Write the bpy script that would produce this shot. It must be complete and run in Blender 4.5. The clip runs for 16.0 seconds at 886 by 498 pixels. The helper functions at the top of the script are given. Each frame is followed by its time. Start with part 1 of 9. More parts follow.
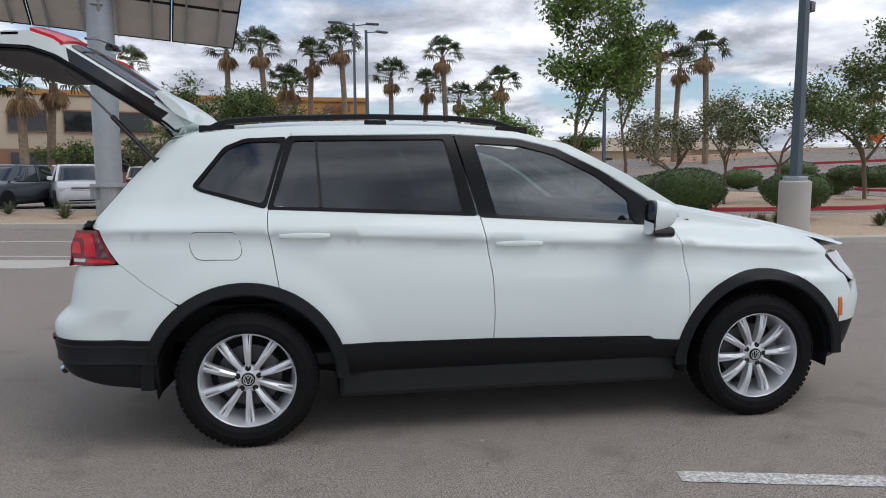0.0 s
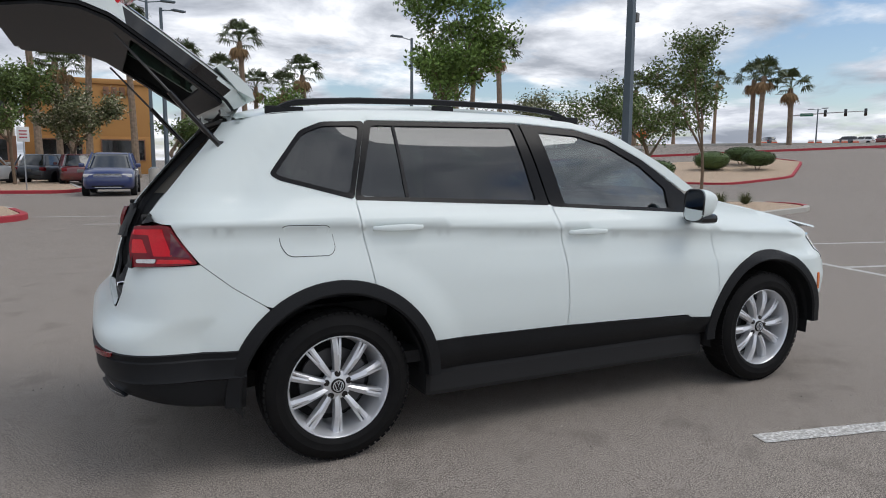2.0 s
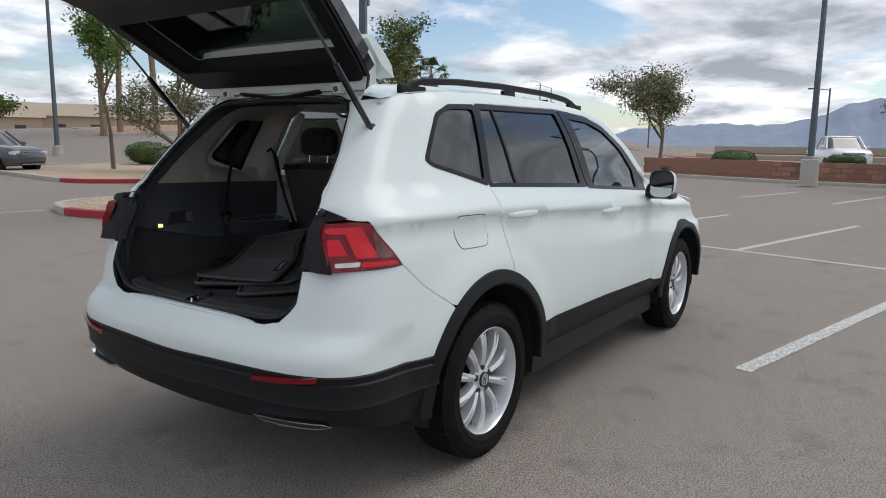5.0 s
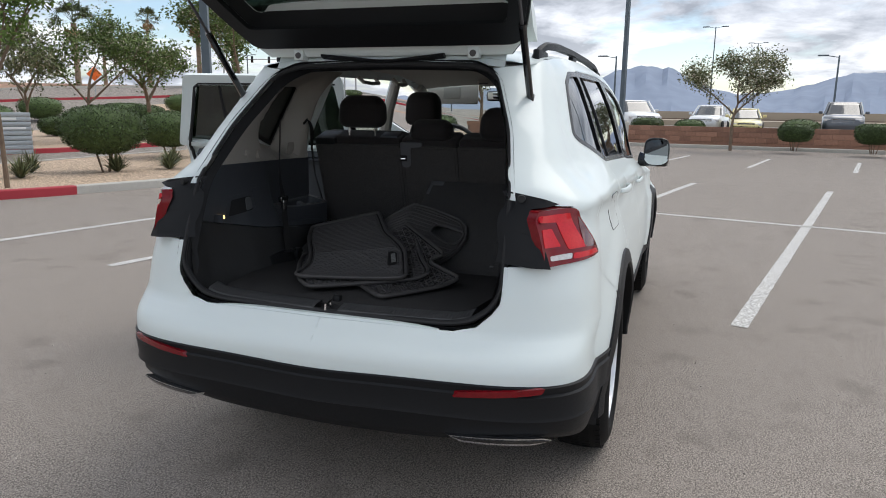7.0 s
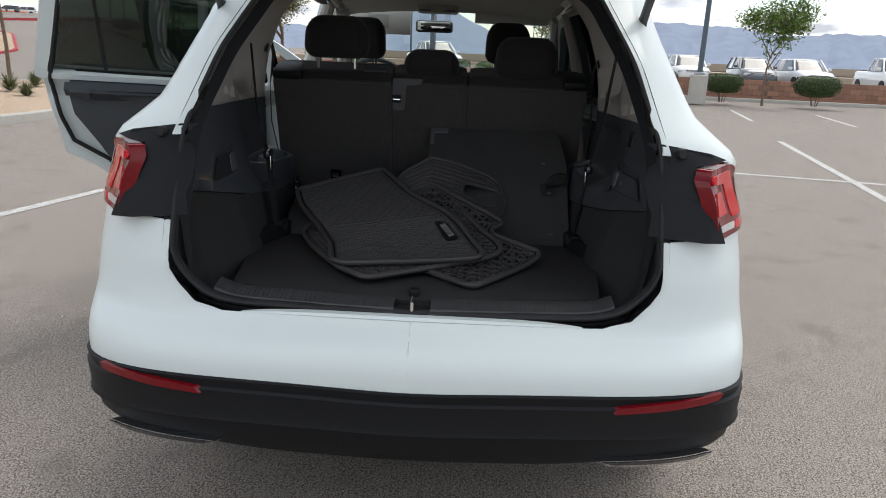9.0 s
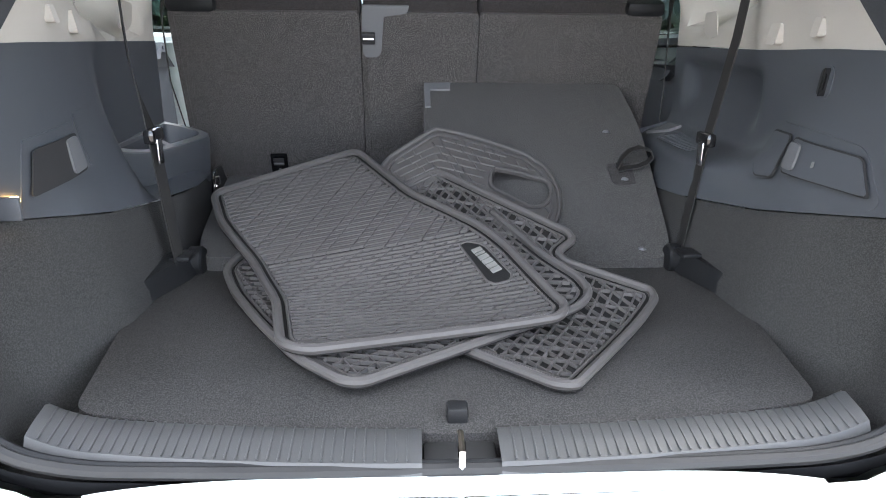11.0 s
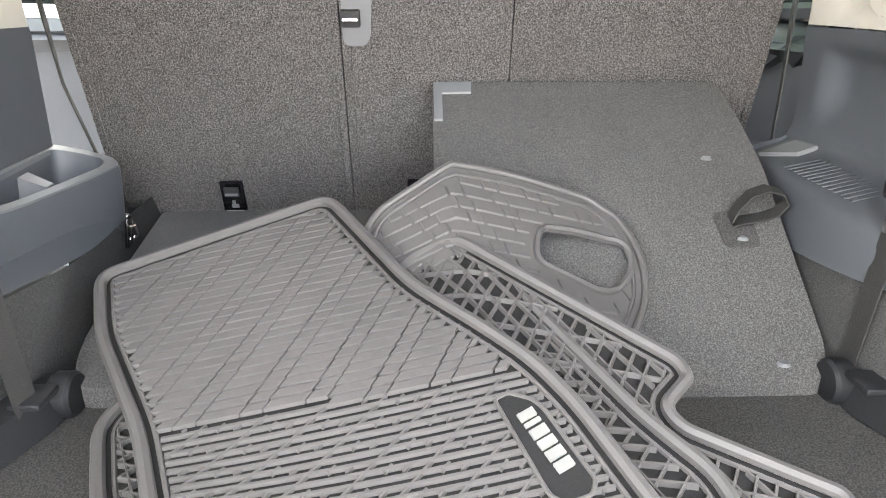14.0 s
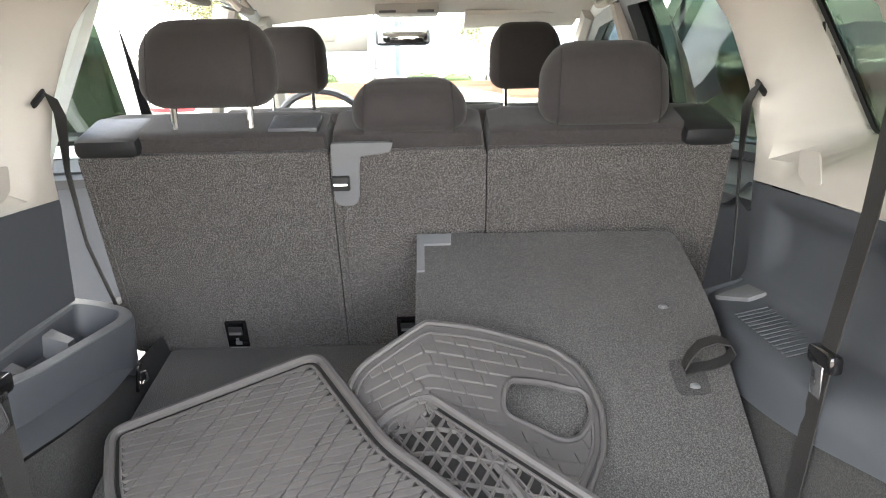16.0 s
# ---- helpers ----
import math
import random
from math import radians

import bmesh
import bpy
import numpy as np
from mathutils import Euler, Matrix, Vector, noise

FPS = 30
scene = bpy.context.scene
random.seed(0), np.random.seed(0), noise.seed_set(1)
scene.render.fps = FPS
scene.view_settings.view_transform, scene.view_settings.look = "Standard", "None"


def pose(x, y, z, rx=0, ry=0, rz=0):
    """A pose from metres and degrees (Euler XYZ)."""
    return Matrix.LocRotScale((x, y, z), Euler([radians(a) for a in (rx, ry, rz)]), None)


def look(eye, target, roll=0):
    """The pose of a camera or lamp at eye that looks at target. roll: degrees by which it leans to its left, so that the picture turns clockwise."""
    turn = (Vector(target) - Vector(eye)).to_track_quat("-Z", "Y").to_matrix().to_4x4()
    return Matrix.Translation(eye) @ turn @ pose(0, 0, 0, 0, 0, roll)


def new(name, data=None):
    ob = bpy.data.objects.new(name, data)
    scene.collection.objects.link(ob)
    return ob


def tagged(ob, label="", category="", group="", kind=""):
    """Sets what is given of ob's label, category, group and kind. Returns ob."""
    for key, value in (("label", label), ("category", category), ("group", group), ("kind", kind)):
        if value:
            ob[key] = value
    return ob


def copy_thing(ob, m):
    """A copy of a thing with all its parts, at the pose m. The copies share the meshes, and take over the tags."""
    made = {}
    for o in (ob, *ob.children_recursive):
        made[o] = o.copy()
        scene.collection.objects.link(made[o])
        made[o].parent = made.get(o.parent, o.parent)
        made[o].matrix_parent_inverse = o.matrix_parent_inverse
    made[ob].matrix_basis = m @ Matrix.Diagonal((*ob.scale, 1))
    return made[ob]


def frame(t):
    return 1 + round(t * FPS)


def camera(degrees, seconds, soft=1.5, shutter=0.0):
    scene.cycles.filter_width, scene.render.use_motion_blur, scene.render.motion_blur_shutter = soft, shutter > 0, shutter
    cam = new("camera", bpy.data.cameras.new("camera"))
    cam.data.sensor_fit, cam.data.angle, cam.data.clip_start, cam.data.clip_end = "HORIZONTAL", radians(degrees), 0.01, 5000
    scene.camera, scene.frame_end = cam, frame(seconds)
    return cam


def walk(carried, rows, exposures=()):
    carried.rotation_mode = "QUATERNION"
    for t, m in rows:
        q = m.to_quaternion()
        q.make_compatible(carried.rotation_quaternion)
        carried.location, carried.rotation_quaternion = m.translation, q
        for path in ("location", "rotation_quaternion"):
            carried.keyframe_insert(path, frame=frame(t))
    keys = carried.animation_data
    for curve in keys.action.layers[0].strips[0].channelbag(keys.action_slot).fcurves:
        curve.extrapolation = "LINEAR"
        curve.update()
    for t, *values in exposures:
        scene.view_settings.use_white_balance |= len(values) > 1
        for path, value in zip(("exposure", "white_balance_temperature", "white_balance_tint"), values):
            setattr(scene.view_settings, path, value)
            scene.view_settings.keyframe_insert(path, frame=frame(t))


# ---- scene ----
cam = camera(65.1, 16.0, soft=1.0)
PATH = [
    (0, (0.453, -4.383, 1.402), (0.758, -2.42, 1.175), -0.3),
    (0.5, (0.052, -4.295, 1.456), (0.516, -2.366, 1.203), 0.8),
    (1, (-0.285, -4.124, 1.444), (0.323, -2.236, 1.185), 1.1),
    (1.5, (-0.63, -4.026, 1.401), (0.148, -2.198, 1.168), 0.1),
    (2, (-0.939, -3.86, 1.385), (-0.064, -2.079, 1.135), 0.3),
    (2.5, (-1.218, -3.626, 1.398), (-0.191, -1.929, 1.142), 0.7),
    (3, (-1.557, -3.453, 1.389), (-0.387, -1.85, 1.137), 0.7),
    (3.5, (-1.814, -3.182, 1.38), (-0.519, -1.68, 1.116), 1.6),
    (4, (-2.025, -2.915, 1.405), (-0.641, -1.505, 1.092), 1.8),
    (4.2, (-2.147, -2.832, 1.388), (-0.705, -1.482, 1.081), 1.5),
    (6.3, (-2.887, -1.56, 1.418), (-1.12, -0.699, 1.045), 0.8),
    (6.5, (-2.899, -1.428, 1.403), (-1.11, -0.618, 1.023), 0.7),
    (7, (-2.895, -1.096, 1.415), (-1.039, -0.466, 1.019), 0.7),
    (7.5, (-2.915, -0.758, 1.411), (-1.006, -0.314, 1.01), 0.2),
    (8, (-2.832, -0.471, 1.391), (-0.901, -0.198, 0.95), 1.5),
    (8.5, (-2.655, -0.257, 1.38), (-0.719, -0.118, 0.899), 1.9),
    (8.7, (-2.59, -0.186, 1.372), (-0.658, -0.102, 0.862), 2.5),
    (10.8, (-1.625, 0.041, 1.226), (0.276, -0.036, 0.611), 0.3),
    (11, (-1.555, 0.059, 1.225), (0.342, -0.04, 0.599), 0.6),
    (11.5, (-1.394, 0.068, 1.22), (0.491, -0.038, 0.559), 0.7),
    (12, (-1.221, 0.044, 1.217), (0.659, -0.023, 0.538), 0.8),
    (12.5, (-1.1, 0.036, 1.205), (0.769, -0.022, 0.494), 0.5),
    (13, (-1.015, 0.044, 1.206), (0.843, -0.029, 0.47), 0.5),
    (13.5, (-0.988, 0.052, 1.216), (0.866, -0.025, 0.47), 0.3),
    (14, (-0.997, 0.041, 1.242), (0.866, -0.02, 0.516), -0.0),
    (14.5, (-1.02, 0.021, 1.277), (0.868, -0.01, 0.618), -1.0),
    (15, (-1.046, 0.006, 1.314), (0.867, -0.007, 0.731), -1.8),
    (15.5, (-1.059, -0.012, 1.35), (0.863, -0.024, 0.8), -1.8),
    (16, (-1.068, -0.019, 1.383), (0.867, -0.037, 0.876), -1.2),
]
walk(cam, [(t, look(eye, target, roll)) for t, eye, target, roll in PATH],
     exposures=[(0, 0.03, 6230, 11), (4.0, 0.06, 6400, 10), (6.5, 0.36, 6420, 10), (8.5, 0.64, 6500, 9), (9.6, 0.95, 6600, 10), (10.3, 2.0, 6500, 10), (10.8, 3.2, 6450, 10), (11.1, 3.80, 6450, 10), (11.6, 4.84, 6600, 10), (12.1, 4.98, 6800, 10), (12.6, 4.88, 7050, 9), (13.0, 4.85, 7150, 9), (14.0, 4.95, 7250, 10), (14.6, 5.05, 7250, 10), (15.0, 5.05, 7250, 10), (16.0, 4.38, 7200, 10)])

from mathutils import geometry

# ---- light and exposure ----
world = bpy.data.worlds.new("sky")
scene.world = world
world.use_nodes = True
SUN_EL, SUN_AZ = 58.0, -35.0   # degrees above the horizon, and round from +x
def build_sky():
    nt = world.node_tree
    nt.nodes.clear()
    N, L = nt.nodes.new, nt.links.new
    out, bg = N("ShaderNodeOutputWorld"), N("ShaderNodeBackground")
    sky = N("ShaderNodeTexSky")
    sky.sky_type, sky.sun_disc = "NISHITA", False
    sky.sun_elevation, sky.sun_rotation = radians(SUN_EL), radians(90 - SUN_AZ)
    sky.air_density, sky.dust_density, sky.ozone_density = 1.0, 0.6, 1.5
    dim = N("ShaderNodeVectorMath"); dim.operation = "SCALE"; dim.inputs["Scale"].default_value = 0.115
    L(sky.outputs[0], dim.inputs[0])
    tc = N("ShaderNodeTexCoord")
    sep = N("ShaderNodeSeparateXYZ"); L(tc.outputs["Generated"], sep.inputs[0])
    lift = N("ShaderNodeMath"); lift.operation = "MAXIMUM"; lift.inputs[1].default_value = 0.0; L(sep.outputs[2], lift.inputs[0])
    add = N("ShaderNodeMath"); add.operation = "ADD"; add.inputs[1].default_value = 0.17; L(lift.outputs[0], add.inputs[0])
    px = N("ShaderNodeMath"); px.operation = "DIVIDE"; L(sep.outputs[0], px.inputs[0]); L(add.outputs[0], px.inputs[1])
    py = N("ShaderNodeMath"); py.operation = "DIVIDE"; L(sep.outputs[1], py.inputs[0]); L(add.outputs[0], py.inputs[1])
    co = N("ShaderNodeCombineXYZ"); L(px.outputs[0], co.inputs[0]); L(py.outputs[0], co.inputs[1])
    def fbm(scale, detail, rough, shift):
        m = N("ShaderNodeMapping"); m.inputs["Location"].default_value = shift
        L(co.outputs[0], m.inputs[0])
        n = N("ShaderNodeTexNoise"); n.inputs["Scale"].default_value = scale
        n.inputs["Detail"].default_value, n.inputs["Roughness"].default_value = detail, rough
        n.inputs["Distortion"].default_value = 0.25
        L(m.outputs[0], n.inputs["Vector"])
        return n
    a, b, c = fbm(0.95, 9, 0.56, (3.1, 1.7, 0)), fbm(1.9, 8, 0.58, (7.7, 4.4, 2)), fbm(0.6, 3, 0.5, (1.2, 9.1, 5))
    mask = N("ShaderNodeValToRGB"); L(a.outputs[0], mask.inputs[0])
    mask.color_ramp.elements[0].position, mask.color_ramp.elements[1].position = 0.40, 0.50
    tone = N("ShaderNodeValToRGB"); L(b.outputs[0], tone.inputs[0])
    e = tone.color_ramp.elements
    e[0].position, e[0].color = 0.36, (0.40, 0.425, 0.47, 1)
    e[1].position, e[1].color = 0.62, (1.10, 1.10, 1.10, 1)
    k = e.new(0.5); k.color = (0.74, 0.76, 0.80, 1)
    big = N("ShaderNodeValToRGB"); L(c.outputs[0], big.inputs[0])
    big.color_ramp.elements[0].position, big.color_ramp.elements[0].color = 0.35, (0.80, 0.82, 0.86, 1)
    big.color_ramp.elements[1].position, big.color_ramp.elements[1].color = 0.6, (1.05, 1.05, 1.05, 1)
    mul = N("ShaderNodeMix"); mul.data_type, mul.blend_type = "RGBA", "MULTIPLY"
    mul.inputs[0].default_value = 1.0
    L(tone.outputs[0], mul.inputs[6]); L(big.outputs[0], mul.inputs[7])
    mix = N("ShaderNodeMix"); mix.data_type = "RGBA"
    L(mask.outputs[0], mix.inputs[0]); L(dim.outputs[0], mix.inputs[6]); L(mul.outputs[2], mix.inputs[7])
    L(mix.outputs[2], bg.inputs[0]); bg.inputs[1].default_value = SKY
    L(bg.outputs[0], out.inputs[0])
SKY = 1.0
build_sky()
sun = new("sun", bpy.data.lights.new("sun", "SUN"))
sun.data.energy, sun.data.angle, sun.data.color = 1.15, radians(40), (1.0, 0.95, 0.88)
sun.matrix_world = look((0, 0, 30), (-30 * math.cos(radians(SUN_AZ)) / math.tan(radians(SUN_EL)), -30 * math.sin(radians(SUN_AZ)) / math.tan(radians(SUN_EL)), 0))

# ---- materials ----
def material(name, color, rough=0.5, metal=0.0, var=0.0, scale=20.0, fine=0.0, fscale=200.0, bump=0.0, coat=0.0, spec=0.5, island=0.0, c2=None, sheen=0.0, stain=0.0):
    m = bpy.data.materials.new(name)
    m.use_nodes = True
    nt = m.node_tree
    N, L = nt.nodes.new, nt.links.new
    p = nt.nodes["Principled BSDF"]
    p.inputs["Roughness"].default_value, p.inputs["Metallic"].default_value = rough, metal
    p.inputs["Coat Weight"].default_value, p.inputs["Coat Roughness"].default_value = coat, 0.03
    p.inputs["Specular IOR Level"].default_value = spec
    p.inputs["Sheen Weight"].default_value = sheen
    p.inputs["Base Color"].default_value = (*color, 1)
    if not (var or fine or bump or island or stain):
        return m
    tc = N("ShaderNodeTexCoord")
    last = None
    def layer(sc, detail, lo, hi, amount, colour):
        nonlocal last
        n = N("ShaderNodeTexNoise")
        n.inputs["Scale"].default_value, n.inputs["Detail"].default_value = sc, detail
        L(tc.outputs["Object"], n.inputs["Vector"])
        r = N("ShaderNodeMapRange")
        r.inputs[1].default_value, r.inputs[2].default_value, r.inputs[3].default_value, r.inputs[4].default_value = lo, hi, 0, amount
        L(n.outputs[0], r.inputs[0])
        x = N("ShaderNodeMix"); x.data_type = "RGBA"
        L(r.outputs[0], x.inputs[0])
        if last is None:
            x.inputs[6].default_value = (*color, 1)
        else:
            L(last, x.inputs[6])
        x.inputs[7].default_value = (*colour, 1)
        last = x.outputs[2]
        return n
    dark = tuple(c * 0.45 for c in color)
    if c2:
        dark = c2
    if var:
        layer(scale, 5, 0.35, 0.7, var, dark)
    if stain:
        layer(scale * 0.13, 6, 0.5, 0.68, stain, tuple(c * 0.6 for c in color))
    if fine:
        n = layer(fscale, 2, 0.42, 0.62, fine, tuple(min(1, c * 2.2 + 0.02) for c in color))
        layer(fscale * 1.3, 1, 0.47, 0.66, fine, tuple(c * 0.3 for c in color))
    if island:
        g = N("ShaderNodeNewGeometry") if island > 0 else N("ShaderNodeObjectInfo")
        r = N("ShaderNodeMapRange")
        r.inputs[3].default_value, r.inputs[4].default_value = 1 - abs(island), 1 + abs(island)
        L(g.outputs["Random Per Island"] if island > 0 else g.outputs["Random"], r.inputs[0])
        h = N("ShaderNodeVectorMath"); h.operation = "SCALE"
        if last is None:
            h.inputs[0].default_value = color
        else:
            L(last, h.inputs[0])
        L(r.outputs[0], h.inputs["Scale"])
        last = h.outputs[0]
    if last is not None:
        L(last, p.inputs["Base Color"])
    if bump:
        n = N("ShaderNodeTexNoise"); n.inputs["Scale"].default_value, n.inputs["Detail"].default_value = fscale, 3
        L(tc.outputs["Object"], n.inputs["Vector"])
        b = N("ShaderNodeBump"); b.inputs["Strength"].default_value, b.inputs["Distance"].default_value = bump, 0.004
        L(n.outputs[0], b.inputs["Height"]); L(b.outputs[0], p.inputs["Normal"])
    return m

def glass(name, tint, rough=0.01, base=0.04):
    m = bpy.data.materials.new(name)
    m.use_nodes = True
    nt = m.node_tree
    nt.nodes.clear()
    N, L = nt.nodes.new, nt.links.new
    out, mx, tr, gl, fr = N("ShaderNodeOutputMaterial"), N("ShaderNodeMixShader"), N("ShaderNodeBsdfTransparent"), N("ShaderNodeBsdfGlossy"), N("ShaderNodeLayerWeight")
    tr.inputs[0].default_value = (*tint, 1)
    gl.inputs["Roughness"].default_value = rough
    gl.inputs["Color"].default_value = (0.95, 0.97, 1, 1)
    fr.inputs["Blend"].default_value = 0.5
    pw = N("ShaderNodeMath"); pw.operation = "POWER"; pw.inputs[1].default_value = 4.5
    L(fr.outputs["Facing"], pw.inputs[0])
    mr = N("ShaderNodeMapRange"); mr.inputs[3].default_value, mr.inputs[4].default_value = base, 0.95
    L(pw.outputs[0], mr.inputs[0])
    L(mr.outputs[0], mx.inputs[0]); L(tr.outputs[0], mx.inputs[1]); L(gl.outputs[0], mx.inputs[2]); L(mx.outputs[0], out.inputs[0])
    return m

def glow(name, color, strength):
    m = material(name, color)
    p = m.node_tree.nodes["Principled BSDF"]
    p.inputs["Emission Color"].default_value = (*color, 1)
    p.inputs["Emission Strength"].default_value = strength
    return m

PAINT = material("white_paint", (0.735, 0.80, 0.785), 0.5, coat=0.5, spec=0.2)
# near-black; also stands in for the shade inside gaps, slots and recesses
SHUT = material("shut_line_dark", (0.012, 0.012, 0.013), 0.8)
CLAD = material("grained_black_plastic", (0.010, 0.0106, 0.012), 0.5, var=0.3, scale=6, c2=(0.008, 0.0083, 0.0093), fine=0.2, fscale=900, bump=0.12, spec=0.2)
GLOSSB = material("gloss_black", (0.006, 0.006, 0.007), 0.12, coat=0.5)
RUBBER = material("rubber", (0.011, 0.011, 0.012), 0.7, var=0.5, scale=15, c2=(0.02, 0.02, 0.021), bump=0.08, fscale=300)
TYRE = material("tyre_rubber", (0.007, 0.007, 0.0075), 0.7, var=0.6, scale=12, c2=(0.012, 0.0115, 0.011), bump=0.15, fscale=260, spec=0.15)
ALLOY = material("silver_alloy", (0.74, 0.75, 0.77), 0.32, 0.5, var=0.1, scale=8)
ALLOYD = material("dark_metal", (0.12, 0.12, 0.125), 0.45, 0.7, var=0.4, scale=10)
SURR = material("satin_black_surround", (0.006, 0.006, 0.007), 0.22, spec=0.22, bump=0.03, fscale=600)
CHROME = material("chrome", (0.82, 0.83, 0.85), 0.07, 1.0)
TINT = glass("privacy_glass", (0.125, 0.155, 0.130), base=0.085)
TINTF = glass("light_tinted_glass", (0.33, 0.39, 0.38), base=0.14)
CLEAR = glass("green_tinted_glass", (0.83, 0.89, 0.86))
REDL = material("red_lens", (0.20, 0.004, 0.009), 0.2, coat=0.5, var=0.4, scale=60, c2=(0.09, 0.003, 0.005), spec=0.15)
REDB = material("bright_red_lens", (0.66, 0.012, 0.020), 0.2, coat=0.6, var=0.3, scale=160, c2=(0.36, 0.005, 0.01), spec=0.1)
REDD = material("dark_red_lens", (0.10, 0.003, 0.006), 0.08, coat=1.0)
LENSW = material("clear_lens", (0.70, 0.68, 0.68), 0.1, coat=1.0, var=0.4, scale=120)
AMBER = material("amber_lens", (0.75, 0.16, 0.01), 0.12, coat=1.0)
CARPET = material("charcoal_carpet", (0.062, 0.0585, 0.0565), 1.0, var=0.35, scale=7, c2=(0.049, 0.0465, 0.045), fine=1.0, fscale=430, bump=1.0, spec=0.08, sheen=0.05)
CARPETS = material("side_carpet", (0.050, 0.049, 0.0485), 1.0, var=0.5, scale=9, c2=(0.035, 0.035, 0.035), fine=0.5, fscale=450, bump=0.5, spec=0.08, sheen=0.05)
SIDEC = material("felt_side_carpet", (0.037, 0.037, 0.037), 1.0, var=0.4, scale=6, c2=(0.027, 0.027, 0.027), fine=0.28, fscale=480, bump=0.4, spec=0.06)
CARPETF = material("floor_carpet", (0.036, 0.035, 0.035), 1.0, var=0.5, scale=8, c2=(0.025, 0.0245, 0.0245), fine=0.4, fscale=480, bump=0.4, spec=0.05, sheen=0.0)
TRIM = material("charcoal_trim_plastic", (0.047, 0.052, 0.060), 0.5, var=0.3, scale=5, c2=(0.039, 0.043, 0.050), fine=0.15, fscale=1200, bump=0.1)
SCUFF = material("grey_scuff_plastic", (0.046, 0.047, 0.049), 0.5, var=0.25, scale=6, c2=(0.04, 0.041, 0.043), fine=0.1, fscale=1200, bump=0.08)
TRIML = material("grey_trim_plastic", (0.100, 0.103, 0.109), 0.48, var=0.25, scale=6, c2=(0.084, 0.087, 0.093), fine=0.1, fscale=1200, bump=0.08)
BEIGE = material("beige_trim", (0.37, 0.352, 0.318), 0.6, var=0.15, scale=4, c2=(0.335, 0.318, 0.288), fine=0.06, fscale=900, bump=0.05)
LINER = material("beige_headliner_cloth", (0.52, 0.49, 0.44), 0.95, var=0.15, scale=6, c2=(0.5, 0.47, 0.42), fine=0.12, fscale=600, bump=0.1)
CLOTH = material("charcoal_seat_cloth", (0.026, 0.023, 0.023), 0.95, var=0.3, scale=9, c2=(0.019, 0.017, 0.017), fine=0.4, fscale=700, bump=0.25, sheen=0.12, spec=0.15)
WEB = material("black_webbing", (0.021, 0.0205, 0.0205), 0.6, var=0.3, scale=30, bump=0.3, fscale=500, spec=0.3)
# paler copy of the mat rubber for ribs, slabs, rims and the curled mat
MATP = material("worn_rubber_tread", (0.058, 0.055, 0.055), 0.5, var=0.4, scale=9, c2=(0.046, 0.044, 0.044), fine=0.06, fscale=900, bump=0.05, stain=0.25, spec=0.3)
# near-black copy: the shade in grooves and cells is put into its colour
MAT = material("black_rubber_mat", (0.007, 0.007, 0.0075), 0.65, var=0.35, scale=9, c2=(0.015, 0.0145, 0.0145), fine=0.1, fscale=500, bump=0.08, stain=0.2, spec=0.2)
LOGO = material("pale_inlay", (0.15, 0.15, 0.145), 0.5, var=0.2, scale=60)
MIRROR2 = material("dark_mirror", (0.17, 0.18, 0.19), 0.03, 1.0)
MIRROR = material("mirror", (0.85, 0.87, 0.88), 0.02, 1.0)

# ---- helpers for meshes ----
class Verts(list):
    """Vertices that carry the normals of the surface they were laid on."""
    normals = None

def mesh_of(name, verts, faces, mat, smooth=True, angle=35):
    me = bpy.data.meshes.new(name)
    me.from_pydata([tuple(v) for v in verts], [], faces)
    if mat:
        for k in (mat if isinstance(mat, (list, tuple)) else [mat]):
            me.materials.append(k)
    if smooth:
        me.polygons.foreach_set("use_smooth", [True] * len(me.polygons))
        if isinstance(verts, Verts) and verts.normals:
            me.normals_split_custom_set_from_vertices(verts.normals)
        else:
            me.set_sharp_from_angle(angle=radians(angle))
    me.update()
    return me

def fix(me):
    bm = bmesh.new(); bm.from_mesh(me)
    bmesh.ops.remove_doubles(bm, verts=bm.verts, dist=0.00005)
    bmesh.ops.recalc_face_normals(bm, faces=bm.faces)
    bm.to_mesh(me); bm.free()
    return me

def part(name, me, parent=None, label="", mat=None, m=None):
    """Links a mesh (or a bmesh) as one object under a thing or a part."""
    if isinstance(me, bmesh.types.BMesh):
        bm, me = me, bpy.data.meshes.new(name)
        bmesh.ops.recalc_face_normals(bm, faces=bm.faces)
        bm.to_mesh(me); bm.free()
        me.polygons.foreach_set("use_smooth", [True] * len(me.polygons))
        me.set_sharp_from_angle(angle=radians(35))
    if mat and not me.materials:
        me.materials.append(mat)
    ob = new(name, me)
    if parent:
        ob.parent = parent
    if m is not None:
        ob.matrix_basis = m
    if label:
        tagged(ob, label)
    return ob

def thing(name, label, category, m=None, group="", kind=""):
    ob = new(name)
    ob.empty_display_size = 0.1
    if m is not None:
        ob.matrix_basis = m
    return tagged(ob, label, category, group, kind)

def join(*lists):
    V, F, N = Verts(), [], []
    for v, f in lists:
        n = len(V)
        V += [tuple(p) for p in v]
        F += [tuple(i + n for i in q) for q in f]
        N += v.normals if isinstance(v, Verts) and v.normals else []
    V.normals = N if len(N) == len(V) else None
    return V, F

def mirrored(vf):
    v, f = vf
    out = Verts((p[0], -p[1], p[2]) for p in v)
    if isinstance(v, Verts) and v.normals:
        out.normals = [(p[0], -p[1], p[2]) for p in v.normals]
    return out, [tuple(reversed(q)) for q in f]

def moved(vf, m):
    return [m @ Vector(p) for p in vf[0]], vf[1]

